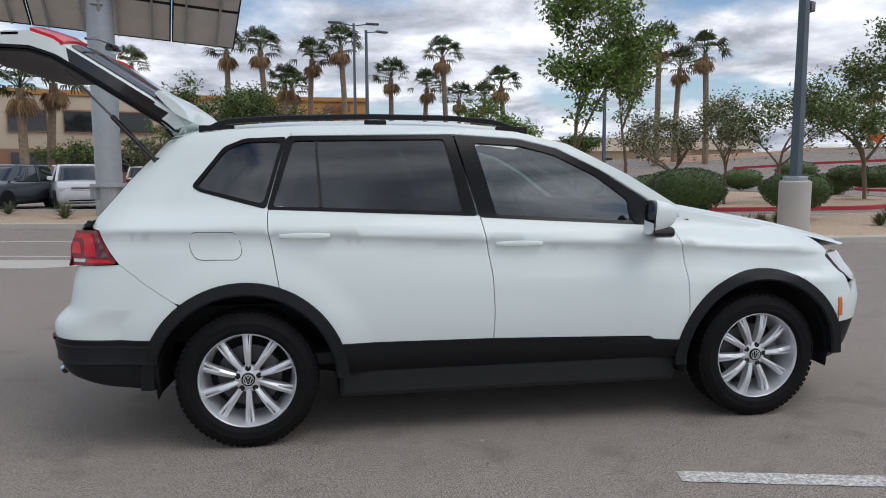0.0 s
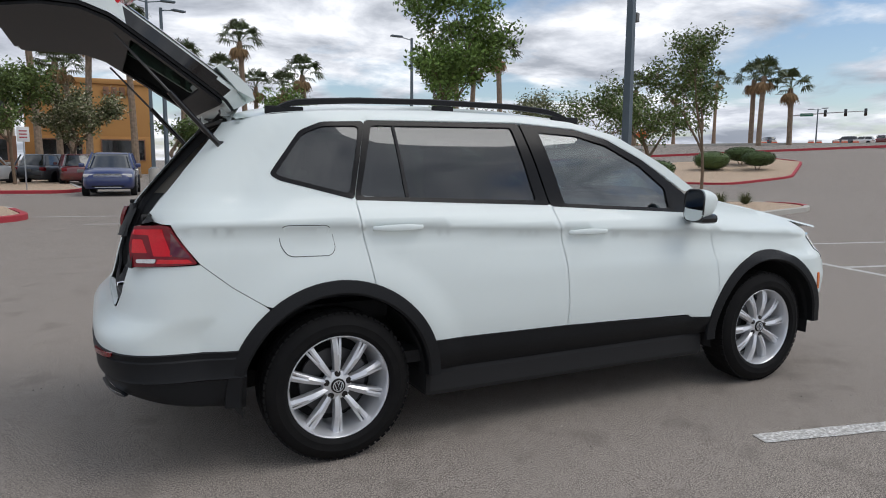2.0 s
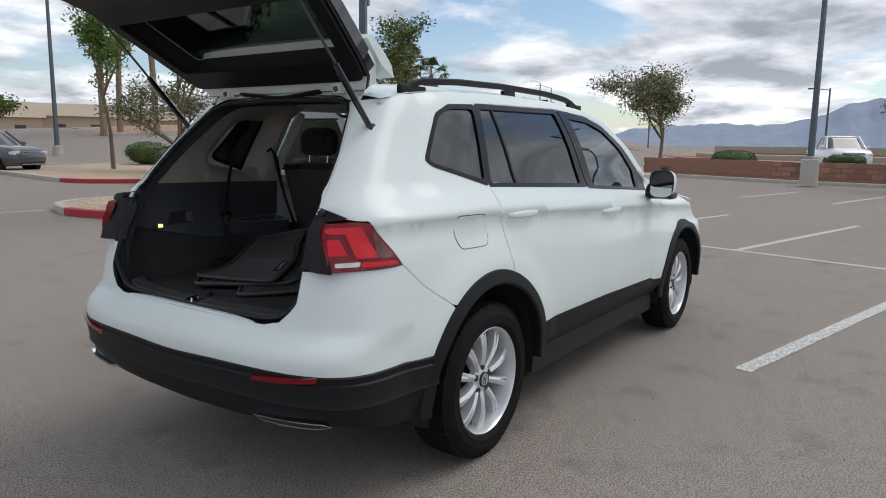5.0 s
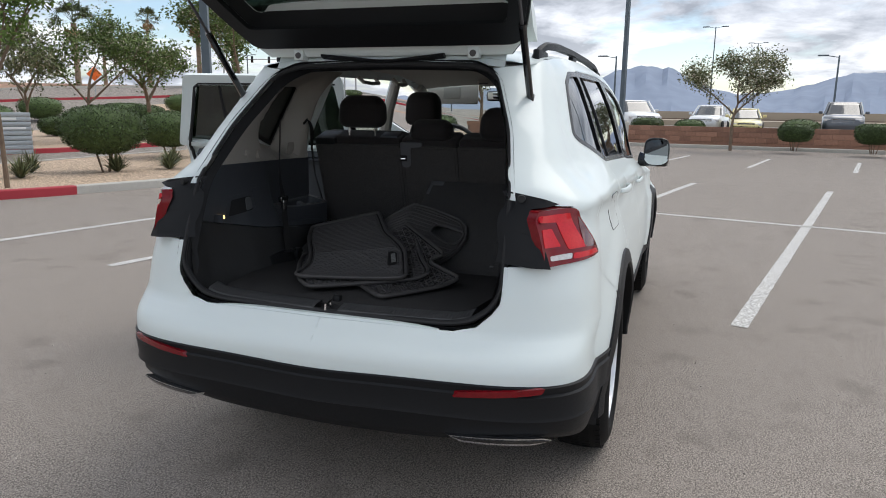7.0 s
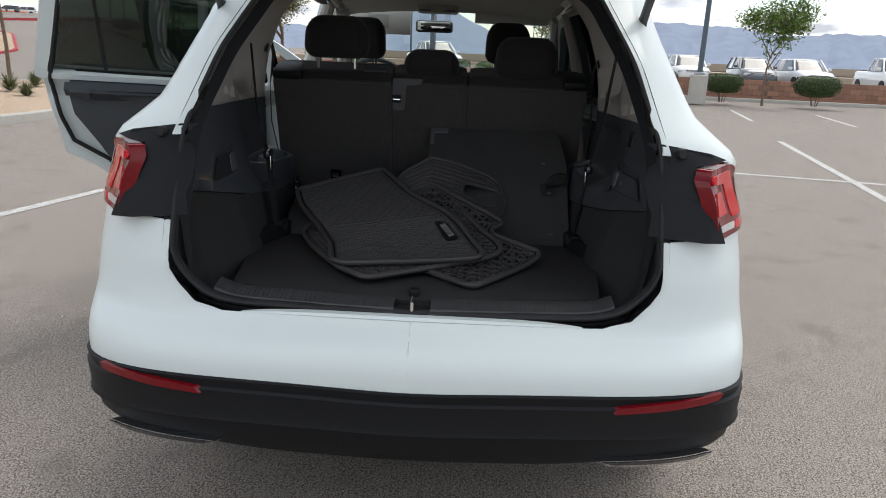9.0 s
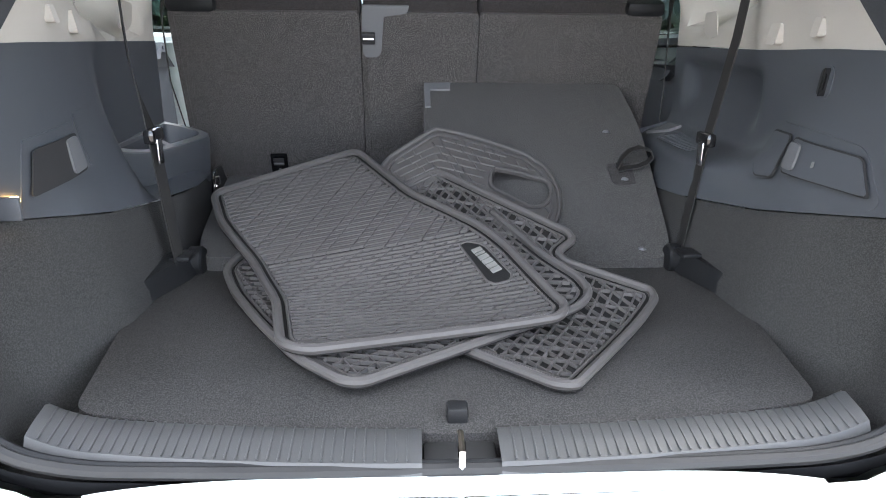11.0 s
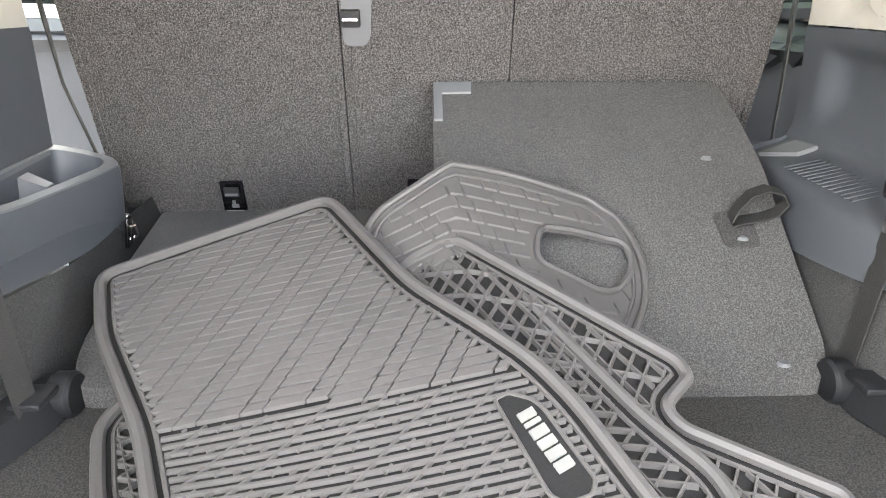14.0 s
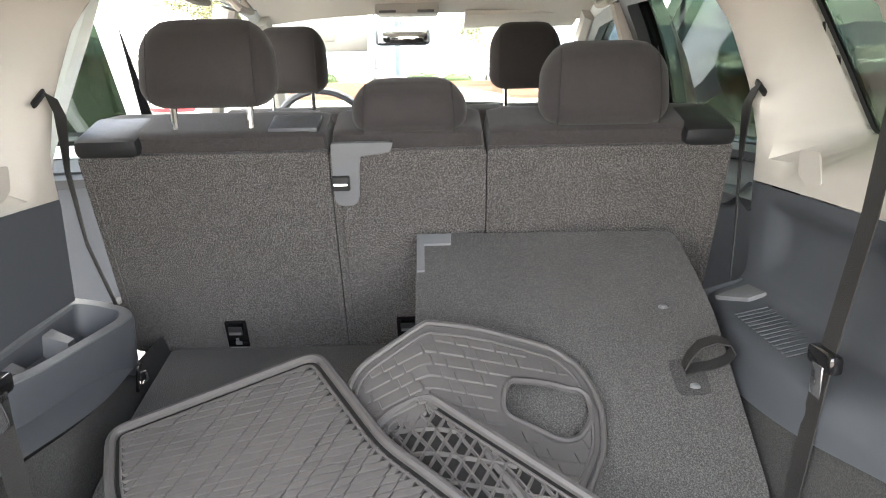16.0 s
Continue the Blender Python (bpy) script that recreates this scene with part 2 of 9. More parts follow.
def box(x0, x1, y0, y1, z0, z1, bev=0.0):
    """A box, its edges rounded by bev."""
    bm = bmesh.new()
    bmesh.ops.create_cube(bm, size=1)
    for v in bm.verts:
        v.co = Vector(((x0 + x1) / 2 + v.co.x * (x1 - x0), (y0 + y1) / 2 + v.co.y * (y1 - y0), (z0 + z1) / 2 + v.co.z * (z1 - z0)))
    if bev:
        bmesh.ops.bevel(bm, geom=list(bm.edges), offset=bev, segments=2, affect="EDGES", profile=0.5)
    bm.verts.index_update()
    r = [v.co.copy() for v in bm.verts], [tuple(v.index for v in f.verts) for f in bm.faces]
    bm.free()
    return r

def tube(path, radius, n=8, closed=False, flat=1.0, cap=True):
    """A tube along a path; radius may be a list. flat squeezes it along its second axis."""
    P = [Vector(p) for p in path]
    R = radius if isinstance(radius, (list, tuple)) else [radius] * len(P)
    V, F = [], []
    up = None
    for i, p in enumerate(P):
        a = P[i - 1] if i or closed else p
        b = P[(i + 1) % len(P)] if i < len(P) - 1 or closed else p
        d = (b - a).normalized()
        if up is None:
            up = Vector((0, 0, 1)) if abs(d.z) < 0.9 else Vector((1, 0, 0))
        s = d.cross(up).normalized()
        up = s.cross(d).normalized()
        for k in range(n):
            t = 2 * math.pi * k / n
            V.append(p + s * R[i] * math.cos(t) + up * R[i] * flat * math.sin(t))
    m = len(P)
    for i in range(m if closed else m - 1):
        j = (i + 1) % m
        for k in range(n):
            F.append((i * n + k, i * n + (k + 1) % n, j * n + (k + 1) % n, j * n + k))
    if cap and not closed:
        F.append(tuple(range(n))[::-1])
        F.append(tuple((m - 1) * n + k for k in range(n)))
    return V, F

def revolve(profile, n=48, axis="y"):
    """Turns (radius, along) pairs round the y axis (or z)."""
    V, F = [], []
    m = len(profile)
    for k in range(n):
        t = 2 * math.pi * k / n
        for r, h in profile:
            V.append((r * math.cos(t), h, r * math.sin(t)) if axis == "y" else (r * math.cos(t), r * math.sin(t), h))
    for k in range(n):
        q = (k + 1) % n
        for i in range(m - 1):
            F.append((k * m + i, k * m + i + 1, q * m + i + 1, q * m + i))
    return V, F

def loft(rings, closed=True, caps=True):
    """Joins rings of equal length."""
    n, V, F = len(rings[0]), [], []
    for r in rings:
        V += [tuple(p) for p in r]
    for i in range(len(rings) - 1):
        for k in range(n if closed else n - 1):
            j = (k + 1) % n
            F.append((i * n + k, i * n + j, (i + 1) * n + j, (i + 1) * n + k))
    if caps and closed:
        F.append(tuple(range(n))[::-1])
        F.append(tuple((len(rings) - 1) * n + k for k in range(n)))
    return V, F

def fine(loop, step, closed=True):
    out = []
    n = len(loop)
    for i in range(n if closed else n - 1):
        a, b = Vector(loop[i]), Vector(loop[(i + 1) % n])
        k = max(1, math.ceil((b - a).length / step))
        out += [a.lerp(b, j / k) for j in range(k)]
    if not closed:
        out.append(Vector(loop[-1]))
    return out

def rounded(loop, r, n=4):
    """Rounds the corners of a flat loop."""
    out = []
    m = len(loop)
    for i in range(m):
        a, p, b = Vector(loop[i - 1]), Vector(loop[i]), Vector(loop[(i + 1) % m])
        q = min(r, (a - p).length * 0.45, (b - p).length * 0.45)
        s, e = p + (a - p).normalized() * q, p + (b - p).normalized() * q
        for k in range(n + 1):
            t = k / n
            out.append(s * (1 - t) ** 2 + p * 2 * t * (1 - t) + e * t * t)
    return out

def within(p, loop):
    c = False
    j = len(loop) - 1
    for i in range(len(loop)):
        a, b = loop[i], loop[j]
        if (a[1] > p[1]) != (b[1] > p[1]) and p[0] < (b[0] - a[0]) * (p[1] - a[1]) / (b[1] - a[1]) + a[0]:
            c = not c
        j = i
    return c
def panel(outline, place, step=0.05, thick=0.012, holes=(), edge=0.03, lines=(), true=False):
    """A sheet with the outline (and holes) of a flat drawing, laid on the surface place(a, b, offset)."""
    P, E = [], []
    for loop in (outline, *holes):
        pts = fine([Vector(p[:2]) for p in loop], edge)
        n = len(P)
        P += pts
        E += [(n + i, n + (i + 1) % len(pts)) for i in range(len(pts))]
    loop0 = list(outline)
    for l in lines:
        for q in fine([Vector(k) for k in l], 0.025, False):
            if within(q, loop0) and min((q - p).length for p in P) > 0.012:
                P.append(q)
    xs, ys = [p.x for p in P], [p.y for p in P]
    x = min(xs) + step / 2
    while x < max(xs):
        y = min(ys) + step / 2
        while y < max(ys):
            q = Vector((x, y))
            if min((q - p).length_squared for p in P) > (step * 0.35) ** 2:
                P.append(q)
            y += step
        x += step
    v, _, f, *_ = geometry.delaunay_2d_cdt(P, E, [], 4, 1e-6)
    cuts = [[Vector(q[:2]) for q in h] for h in holes]
    if cuts:
        f = [t for t in f if not any(within((v[t[0]] + v[t[1]] + v[t[2]]) / 3, h) for h in cuts)]
    used = sorted({i for t in f for i in t})
    idx = {o: i for i, o in enumerate(used)}
    V = Verts(place(v[i].x, v[i].y, 0.0) for i in used)
    normals = []
    for i in used if true else ():
        a, b, e = v[i].x, v[i].y, 0.014
        n = (place(a + e, b, 0.0) - place(a - e, b, 0.0)).cross(place(a, b + e, 0.0) - place(a, b - e, 0.0))
        n = n.normalized() if n.length > 1e-9 else Vector((1 if a > 1.4 else -1, 0, 0))
        if abs(V[len(normals)].y) < 0.05:
            n = Vector((n.x, 0, n.z)).normalized() if abs(n.x) > 0.1 else n
        normals.append(n if n.y < 0 or (abs(n.y) < 0.3 and n.x * (a - 1.4) > 0) else -n)
    F = [tuple(idx[i] for i in t) for t in f]
    if thick:
        n = len(V)
        count = {}
        for t in F:
            for i in range(len(t)):
                k = (t[i], t[(i + 1) % len(t)])
                count[k] = 1
        V += [place(v[i].x, v[i].y, -thick) for i in used]
        if true:
            V.normals = normals + [-q for q in normals]
        rim = [(a, b) for a, b in count if (b, a) not in count]
        F = F + [tuple(i + n for i in reversed(t)) for t in F] + [(b, a, a + n, b + n) for a, b in rim]
    return V, F

def ip(x, xs, ys):
    return float(np.interp(x, xs, ys))

def smooth(k):
    k = max(0.0, min(1.0, k))
    return k * k * (3 - 2 * k)

# ---- the car: rear axle at x = 0, front at 2.79, forward is +x, ground z = 0 ----
WB = 2.79
def crease(x):
    return bend(x, [-0.9, 0.2, 1.4, 2.35, 3.4], [1.115, 1.083, 1.022, 0.978, 0.90])
def bend(x, xs, ys):
    """A smooth curve through points, without overshoot."""
    n = len(xs)
    if x <= xs[0]:
        return ys[0]
    if x >= xs[-1]:
        return ys[-1]
    i = max(k for k in range(n - 1) if xs[k] <= x)
    d = [(ys[k + 1] - ys[k]) / max(1e-6, xs[k + 1] - xs[k]) for k in range(max(0, i - 1), min(n - 1, i + 2))]
    c = d[1] if i > 0 else d[0]
    p = d[0] if i > 0 else c
    q = d[-1] if i < n - 2 else c
    m0 = 2 * p * c / (p + c) if p * c > 0 else 0.0
    m1 = 2 * q * c / (q + c) if q * c > 0 else 0.0
    h = xs[i + 1] - xs[i]
    t = (x - xs[i]) / h
    return (2 * t ** 3 - 3 * t * t + 1) * ys[i] + (t ** 3 - 2 * t * t + t) * h * m0 + (3 * t * t - 2 * t ** 3) * ys[i + 1] + (t ** 3 - t * t) * h * m1
def half(x, z):
    """Half the car's width at a station and height."""
    zc = crease(x)
    zb = bend(x, [-0.3, 0.1, 1.2, 2.1, 2.5, 3.5], [1.26, 1.222, 1.172, 1.125, 1.10, 1.02])
    zb = max(zb, zc + 0.04)
    zs = [0.15, 0.34, 0.46, 0.62, 0.80, zc - 0.12, zc - 0.05, zc - 0.012, zc, zb, 1.40, 1.58, 1.64, 1.70]
    ys = [0.80, 0.868, 0.888, 0.900, 0.890, 0.868, 0.852, 0.8495, 0.862, 0.785, 0.715, 0.632, 0.585, 0.50]
    w = bend(z, zs, ys)
    up = smooth((z - zc) / 0.12)
    if x < 0.1:
        w -= up * 0.075 * ((0.1 - x) / 0.5) ** 1.6
    if x > 1.4:
        w -= up * 0.035 * ((x - 1.4) / 0.9) ** 2
    if x < -0.2:
        w -= (1 - up) * 0.035 * min(1.6, (-0.2 - x) / 0.4) ** 2
    for c in (0.0, WB):
        r = math.hypot(x - c, z - 0.345)
        if r < 0.68 and z > 0.3:
            w += 0.016 * smooth((0.68 - r) / 0.16)
    return w
CR = [[(x, crease(x) - d) for x in (-1.1, -0.9, 0.2, 1.4, 2.35, 3.4)] for d in (0.0, 0.012, 0.05, 0.12)]
def x_open(z):
    return ip(z, [0.25, 0.33, 0.42, 0.57, 0.62, 0.65, 0.675, 0.70, 0.735, 0.84, 1.0, 1.146, 1.35, 1.52, 1.60, 1.7], [-0.84, -0.89, -0.945, -0.974, -0.980, -0.976, -0.961, -0.934, -0.897, -0.878, -0.83, -0.768, -0.600, -0.452, -0.385, -0.30])
def y_open(z):
    return ip(z, [0.25, 0.74, 0.80, 0.86, 1.15, 1.35, 1.52, 1.6], [0.60, 0.60, 0.605, 0.612, 0.605, 0.555, 0.475, 0.42])
def corner(z):
    a = ip(z, [0.3, 1.15, 1.6], [0.42, 0.40, 0.24])
    n = ip(z, [0.3, 0.75, 0.9, 1.15, 1.6], [3.9, 3.9, 3.6, 3.6, 3.0])
    b = half(x_open(z) + a * 0.85, z)
    d = a * (1 - min(0.99, y_open(z) / b) ** n) ** (1 / n)
    return x_open(z) + d, a, n
def x_front(z):
    return ip(z, [0.2, 0.35, 0.5, 0.65, 0.78, 0.92, 1.05], [3.55, 3.64, 3.68, 3.70, 3.67, 3.58, 3.40])
def skin(s, z, off=0.0):
    """The body side; past the corners s runs on round the back and the front."""
    s0, a, n = corner(z)
    s1 = x_front(z) - 0.62
    if s < s0:
        b = half(s0, z) + off
        phi = min(math.pi / 2, (s0 - s) / (b - off))
        r = ((math.sin(phi) / (a + off)) ** n + (math.cos(phi) / b) ** n) ** (-1 / n)
        return Vector((s0 - r * math.sin(phi), -r * math.cos(phi), z))
    if s > s1 and z < 1.06:
        b = half(s1, z) + off
        phi = min(math.pi / 2, (s - s1) / (b - off))
        r = ((math.sin(phi) / (0.62 + off)) ** 2.5 + (math.cos(phi) / b) ** 2.5) ** (-1 / 2.5)
        return Vector((s1 + r * math.sin(phi), -r * math.cos(phi), z))
    return Vector((s, -(half(s, z) + off), z + off * (0.4 if z > 1.15 else 0)))
def at(x, y, z):
    """Drawing coordinates of a point on the rear corner, by its distance from the middle."""
    s0, a, n = corner(z)
    b = half(s0, z)
    if y >= b * 0.999:
        return (max(x, s0), z)
    lo, hi = 0.0, math.pi / 2
    for _ in range(40):
        phi = (lo + hi) / 2
        r = ((math.sin(phi) / a) ** n + (math.cos(phi) / b) ** n) ** (-1 / n)
        if r * math.cos(phi) > y:
            lo = phi
        else:
            hi = phi
    return (s0 - b * lo, z)
def rim(z):
    return at(x_open(z), y_open(z), z)
def arc(cx, r, a0, a1, n=14, sq=0.0):
    out = []
    for i in range(n + 1):
        t = radians(a0 + (a1 - a0) * i / n)
        k = 1 + sq * (abs(math.sin(2 * t)) ** 2)
        out.append((cx + r * k * math.cos(t), 0.345 + r * k * math.sin(t)))
    return out
ROOF = [(-0.36, 1.573), (-0.2, 1.606), (0.2, 1.632), (0.63, 1.642), (1.09, 1.636), (1.45, 1.605), (1.73, 1.540), (2.07, 1.368), (2.36, 1.195)]
def roof_z(x):
    return ip(x, [p[0] for p in ROOF], [p[1] for p in ROOF])
AR, AF = 0.0, WB

car = thing("parked_suv", "white SUV with black cladding, raised tailgate and open doors", "car")
def pair(name, vf, mat, label="", angle=35):
    """A part on the right side and its mirror image on the left."""
    a = part(name, mesh_of(name, *vf, mat, angle=angle), car, label)
    b = part(name, mesh_of(name, *mirrored(vf), mat, angle=angle), car, label)
    return a, b

C_SEAM = [(0.172, 0.822), (0.150, 0.95), (0.122, 1.10), (0.117, 1.19), (0.128, 1.225), (0.232, 1.578)]
B_SEAM = [(1.262, 0.522), (1.27, 0.65), (1.262, 0.85), (1.238, 1.0), (1.21, 1.168)]
F_SEAM = [(2.325, 0.47), (2.352, 0.62), (2.352, 0.80), (2.332, 0.96), (2.30, 1.085), (2.27, 1.13)]
QG = rounded([(-0.262, 1.325), (-0.105, 1.525), (0.0, 1.568), (0.213, 1.577), (0.110, 1.208), (-0.225, 1.298)], 0.022)
QGI = rounded([(-0.236, 1.328), (-0.095, 1.508), (0.0, 1.548), (0.186, 1.554), (0.094, 1.234), (-0.205, 1.312)], 0.03)
G = 0.0022

def quarter():
    o = [(p[0] - G, p[1]) for p in C_SEAM]
    o += [(x, roof_z(x)) for x in (0.24, 0.1, -0.1, -0.25, -0.34)]
    o += [rim(z) for z in (1.56, 1.52, 1.45, 1.35, 1.25, 1.18, 1.135)]
    o += [at(-0.79, 0.75, 1.118), (-0.70, 1.117)]
    o += [(-0.64, 1.03), (-0.585, 0.955), (-0.46, 0.85), (-0.33, 0.765)]
    return o + arc(AR, 0.506, 126, 71, 12)
pair("quarter_panel", panel(quarter(), skin, 0.04, 0.02, [QG], lines=CR, true=True), PAINT)

def bumper():
    o = [(-0.33, 0.7615), (-0.46, 0.8465), (-0.585, 0.951), at(-0.72, 0.80, 0.945), at(-0.80, 0.74, 0.94)]
    o += [rim(z) for z in (0.935, 0.88, 0.82)]
    o += [at(-0.893, 0.585, 0.79), at(-0.9, 0.54, 0.748), at(-0.905, 0.47, 0.732)]
    c = corner(0.732)
    o += [(c[0] - half(c[0], 0.732) * math.pi / 2 - 0.05, 0.73)]
    c = corner(0.58)
    o += [(c[0] - half(c[0], 0.58) * math.pi / 2 - 0.05, 0.565)]
    o += [at(-1.0, 0.5, 0.568), at(-0.96, 0.68, 0.58), (-0.70, 0.582), (-0.452, 0.578)]
    return o + arc(AR, 0.506, 152, 128, 6)
vf = panel(bumper(), skin, 0.04, 0.015, lines=[[(-2.2, z), (-0.4, z)] for z in (0.62, 0.65, 0.6625, 0.675, 0.6875, 0.70, 0.715)], true=True)
vf = vf[0], [q for q in vf[1] if max(abs(vf[0][i][1]) for i in q) > 0.001]
part("rear_bumper", mesh_of("rear_bumper", *join(vf, mirrored(vf)), PAINT), car)

def valance(top, low):
    """The black lower bumper between two heights."""
    rings = []
    s_end = -0.42
    for i in range(61):
        t = i / 60
        row = []
        for z, off in low:
            c = corner(z)
            s = s_end + (c[0] - half(c[0], z) * math.pi / 2 - s_end) * t
            row.append(skin(s, z + top(t, z), off))
        rings.append(row)
    V, F = [], []
    n = len(low)
    for r in rings:
        V += r
    for i in range(60):
        for k in range(n - 1):
            F.append((i * n + k, i * n + k + 1, (i + 1) * n + k + 1, (i + 1) * n + k))
    return V, F
low = [(0.604, -0.03), (0.586, 0.002), (0.583, 0.007), (0.566, 0.003), (0.559, 0.003), (0.553, 0.010), (0.482, 0.011), (0.470, 0.016), (0.463, 0.004), (0.40, 0.002), (0.36, -0.006), (0.348, -0.02), (0.344, -0.10), (0.35, -0.25)]
vf = valance(lambda t, z: 0.014 * math.sin(math.pi * t) ** 2 - 0.004 + (0.045 * math.exp(-((t - 0.36) / 0.14) ** 2) - 0.03 * (1 - t) ** 10) * ip(z, [0.35, 0.47], [1, 0]), low)
part("bumper_cladding", fix(mesh_of("bumper_cladding", *join(vf, mirrored(vf)), CLAD)), car)
pair("reflector", panel(rounded([at(0, 0.475, 0.553), at(0, 0.60, 0.561), at(0, 0.735, 0.575), at(0, 0.745, 0.594), at(0, 0.60, 0.583), at(0, 0.49, 0.572)], 0.005), lambda a, b, e: skin(a, b, 0.0145 + e), 0.04, 0.012), REDL, "red reflector strip")
def tip(d, off, thick):
    """A flat wedge low on the bumper corner, drawn in by d."""
    o = [(0.45, 0.413), (0.56, 0.416), (0.66, 0.420), (0.735, 0.421), (0.762, 0.408), (0.70, 0.391), (0.56, 0.386), (0.485, 0.388)]
    c = (0.61, 0.404)
    o = [at(0, c[0] + (y - c[0]) * (1 - d / 0.15), c[1] + (z - c[1]) * (1 - d / 0.0165)) for y, z in o]
    return panel(rounded(o, 0.004), lambda a, b, e: skin(a, b, off + e), 0.03, thick)
for s in (0, 1):
    v = tip(0.0, 0.018, 0.02)
    tt = part("tailpipe_trim", mesh_of("tailpipe_trim", *(mirrored(v) if s else v), CHROME), car, "chrome tailpipe trim")
    v = tip(0.0085, 0.0195, 0.004)
    part("tailpipe_recess", mesh_of("tailpipe_recess", *(mirrored(v) if s else v), GLOSSB), tt, "gloss black inset")

# doors, wing and sill
WIN_R = rounded([(0.214, 1.580), (1.088, 1.588), (1.198, 1.157), (0.112, 1.205)], 0.02)
WIN_RI = rounded([(0.246, 1.557), (1.040, 1.566), (1.120, 1.183), (0.142, 1.222)], 0.02)
WIN_F = rounded([(1.10, 1.588), (1.45, 1.563), (1.66, 1.512), (1.90, 1.395), (2.26, 1.168), (2.29, 1.085), (1.21, 1.150)], 0.02)
WIN_FI = rounded([(1.205, 1.545), (1.45, 1.530), (1.645, 1.480), (1.87, 1.365), (2.055, 1.230), (2.065, 1.118), (1.30, 1.163)], 0.02)
def rear_door():
    o = [(p[0] + G, p[1]) for p in C_SEAM[:5]] + [(1.21 - G, 1.160)] + [(p[0] - G, p[1]) for p in reversed(B_SEAM[:-1])]
    return o + [(0.475, 0.528)] + arc(AR, 0.506, 20, 70, 12)
def front_door():
    return [(p[0] + G, p[1]) for p in B_SEAM] + [(2.28, 1.095)] + [(p[0] - G, p[1]) for p in reversed(F_SEAM[1:-1])] + [(2.333, 0.47), (2.16, 0.480), (2.14, 0.497), (1.7, 0.510)]
def wing():
    o = [(p[0] + G, p[1]) for p in F_SEAM] + [(2.36, 1.175), (2.50, 1.148), (2.69, 1.112), (3.05, 1.048), (3.20, 1.0)]
    o += [(3.24, 0.93), (3.22, 0.90), (3.34, 0.78), (3.39, 0.70), (3.28, 0.62), (3.262, 0.52)]
    return o + arc(AF, 0.502, 18, 165, 24)
RD, FD, WG = [panel(o_, skin, 0.045, d_, lines=CR, true=True) for o_, d_ in ((rear_door(), 0.03), (front_door(), 0.03), (wing(), 0.015))]
pair("wing", WG, PAINT)
cant = [(x, roof_z(x)) for x in (0.236, 0.63, 1.09, 1.45, 1.73, 2.07, 2.36)] + [(2.30, 1.165), (1.90, 1.402), (1.66, 1.519), (1.45, 1.570), (1.09, 1.595), (0.63, 1.590), (0.236, 1.584)]
pair("roof_side_rail", panel(cant, skin, 0.05, 0.05, true=True), PAINT)
def window_set(frame_o, glass_o, tint, holder, name, flip=False, bar=None):
    f = panel(frame_o, lambda a, b, e: skin(a, b, e + 0.002), 0.06, 0.022, [glass_o])
    g = panel(glass_o, lambda a, b, e: skin(a, b, e - 0.006), 0.06, 0.004)
    if flip:
        f, g = mirrored(f), mirrored(g)
    fr = part(name, mesh_of(name, *f, SURR), holder, "satin black window surround")
    part("pane", mesh_of("pane", *g, tint), fr, "tinted glass")
    if bar:
        b = panel(bar, lambda a, c, e: skin(a, c, e + 0.0), 0.08, 0.016)
        part("divider", mesh_of("divider", *(mirrored(b) if flip else b), RUBBER), fr)
    return fr
for flip in (False, True):
    window_set(QG, QGI, TINT, car, "quarter_window", flip)
BAR = [(0.355, 1.558), (0.368, 1.558), (0.392, 1.216), (0.374, 1.216)]

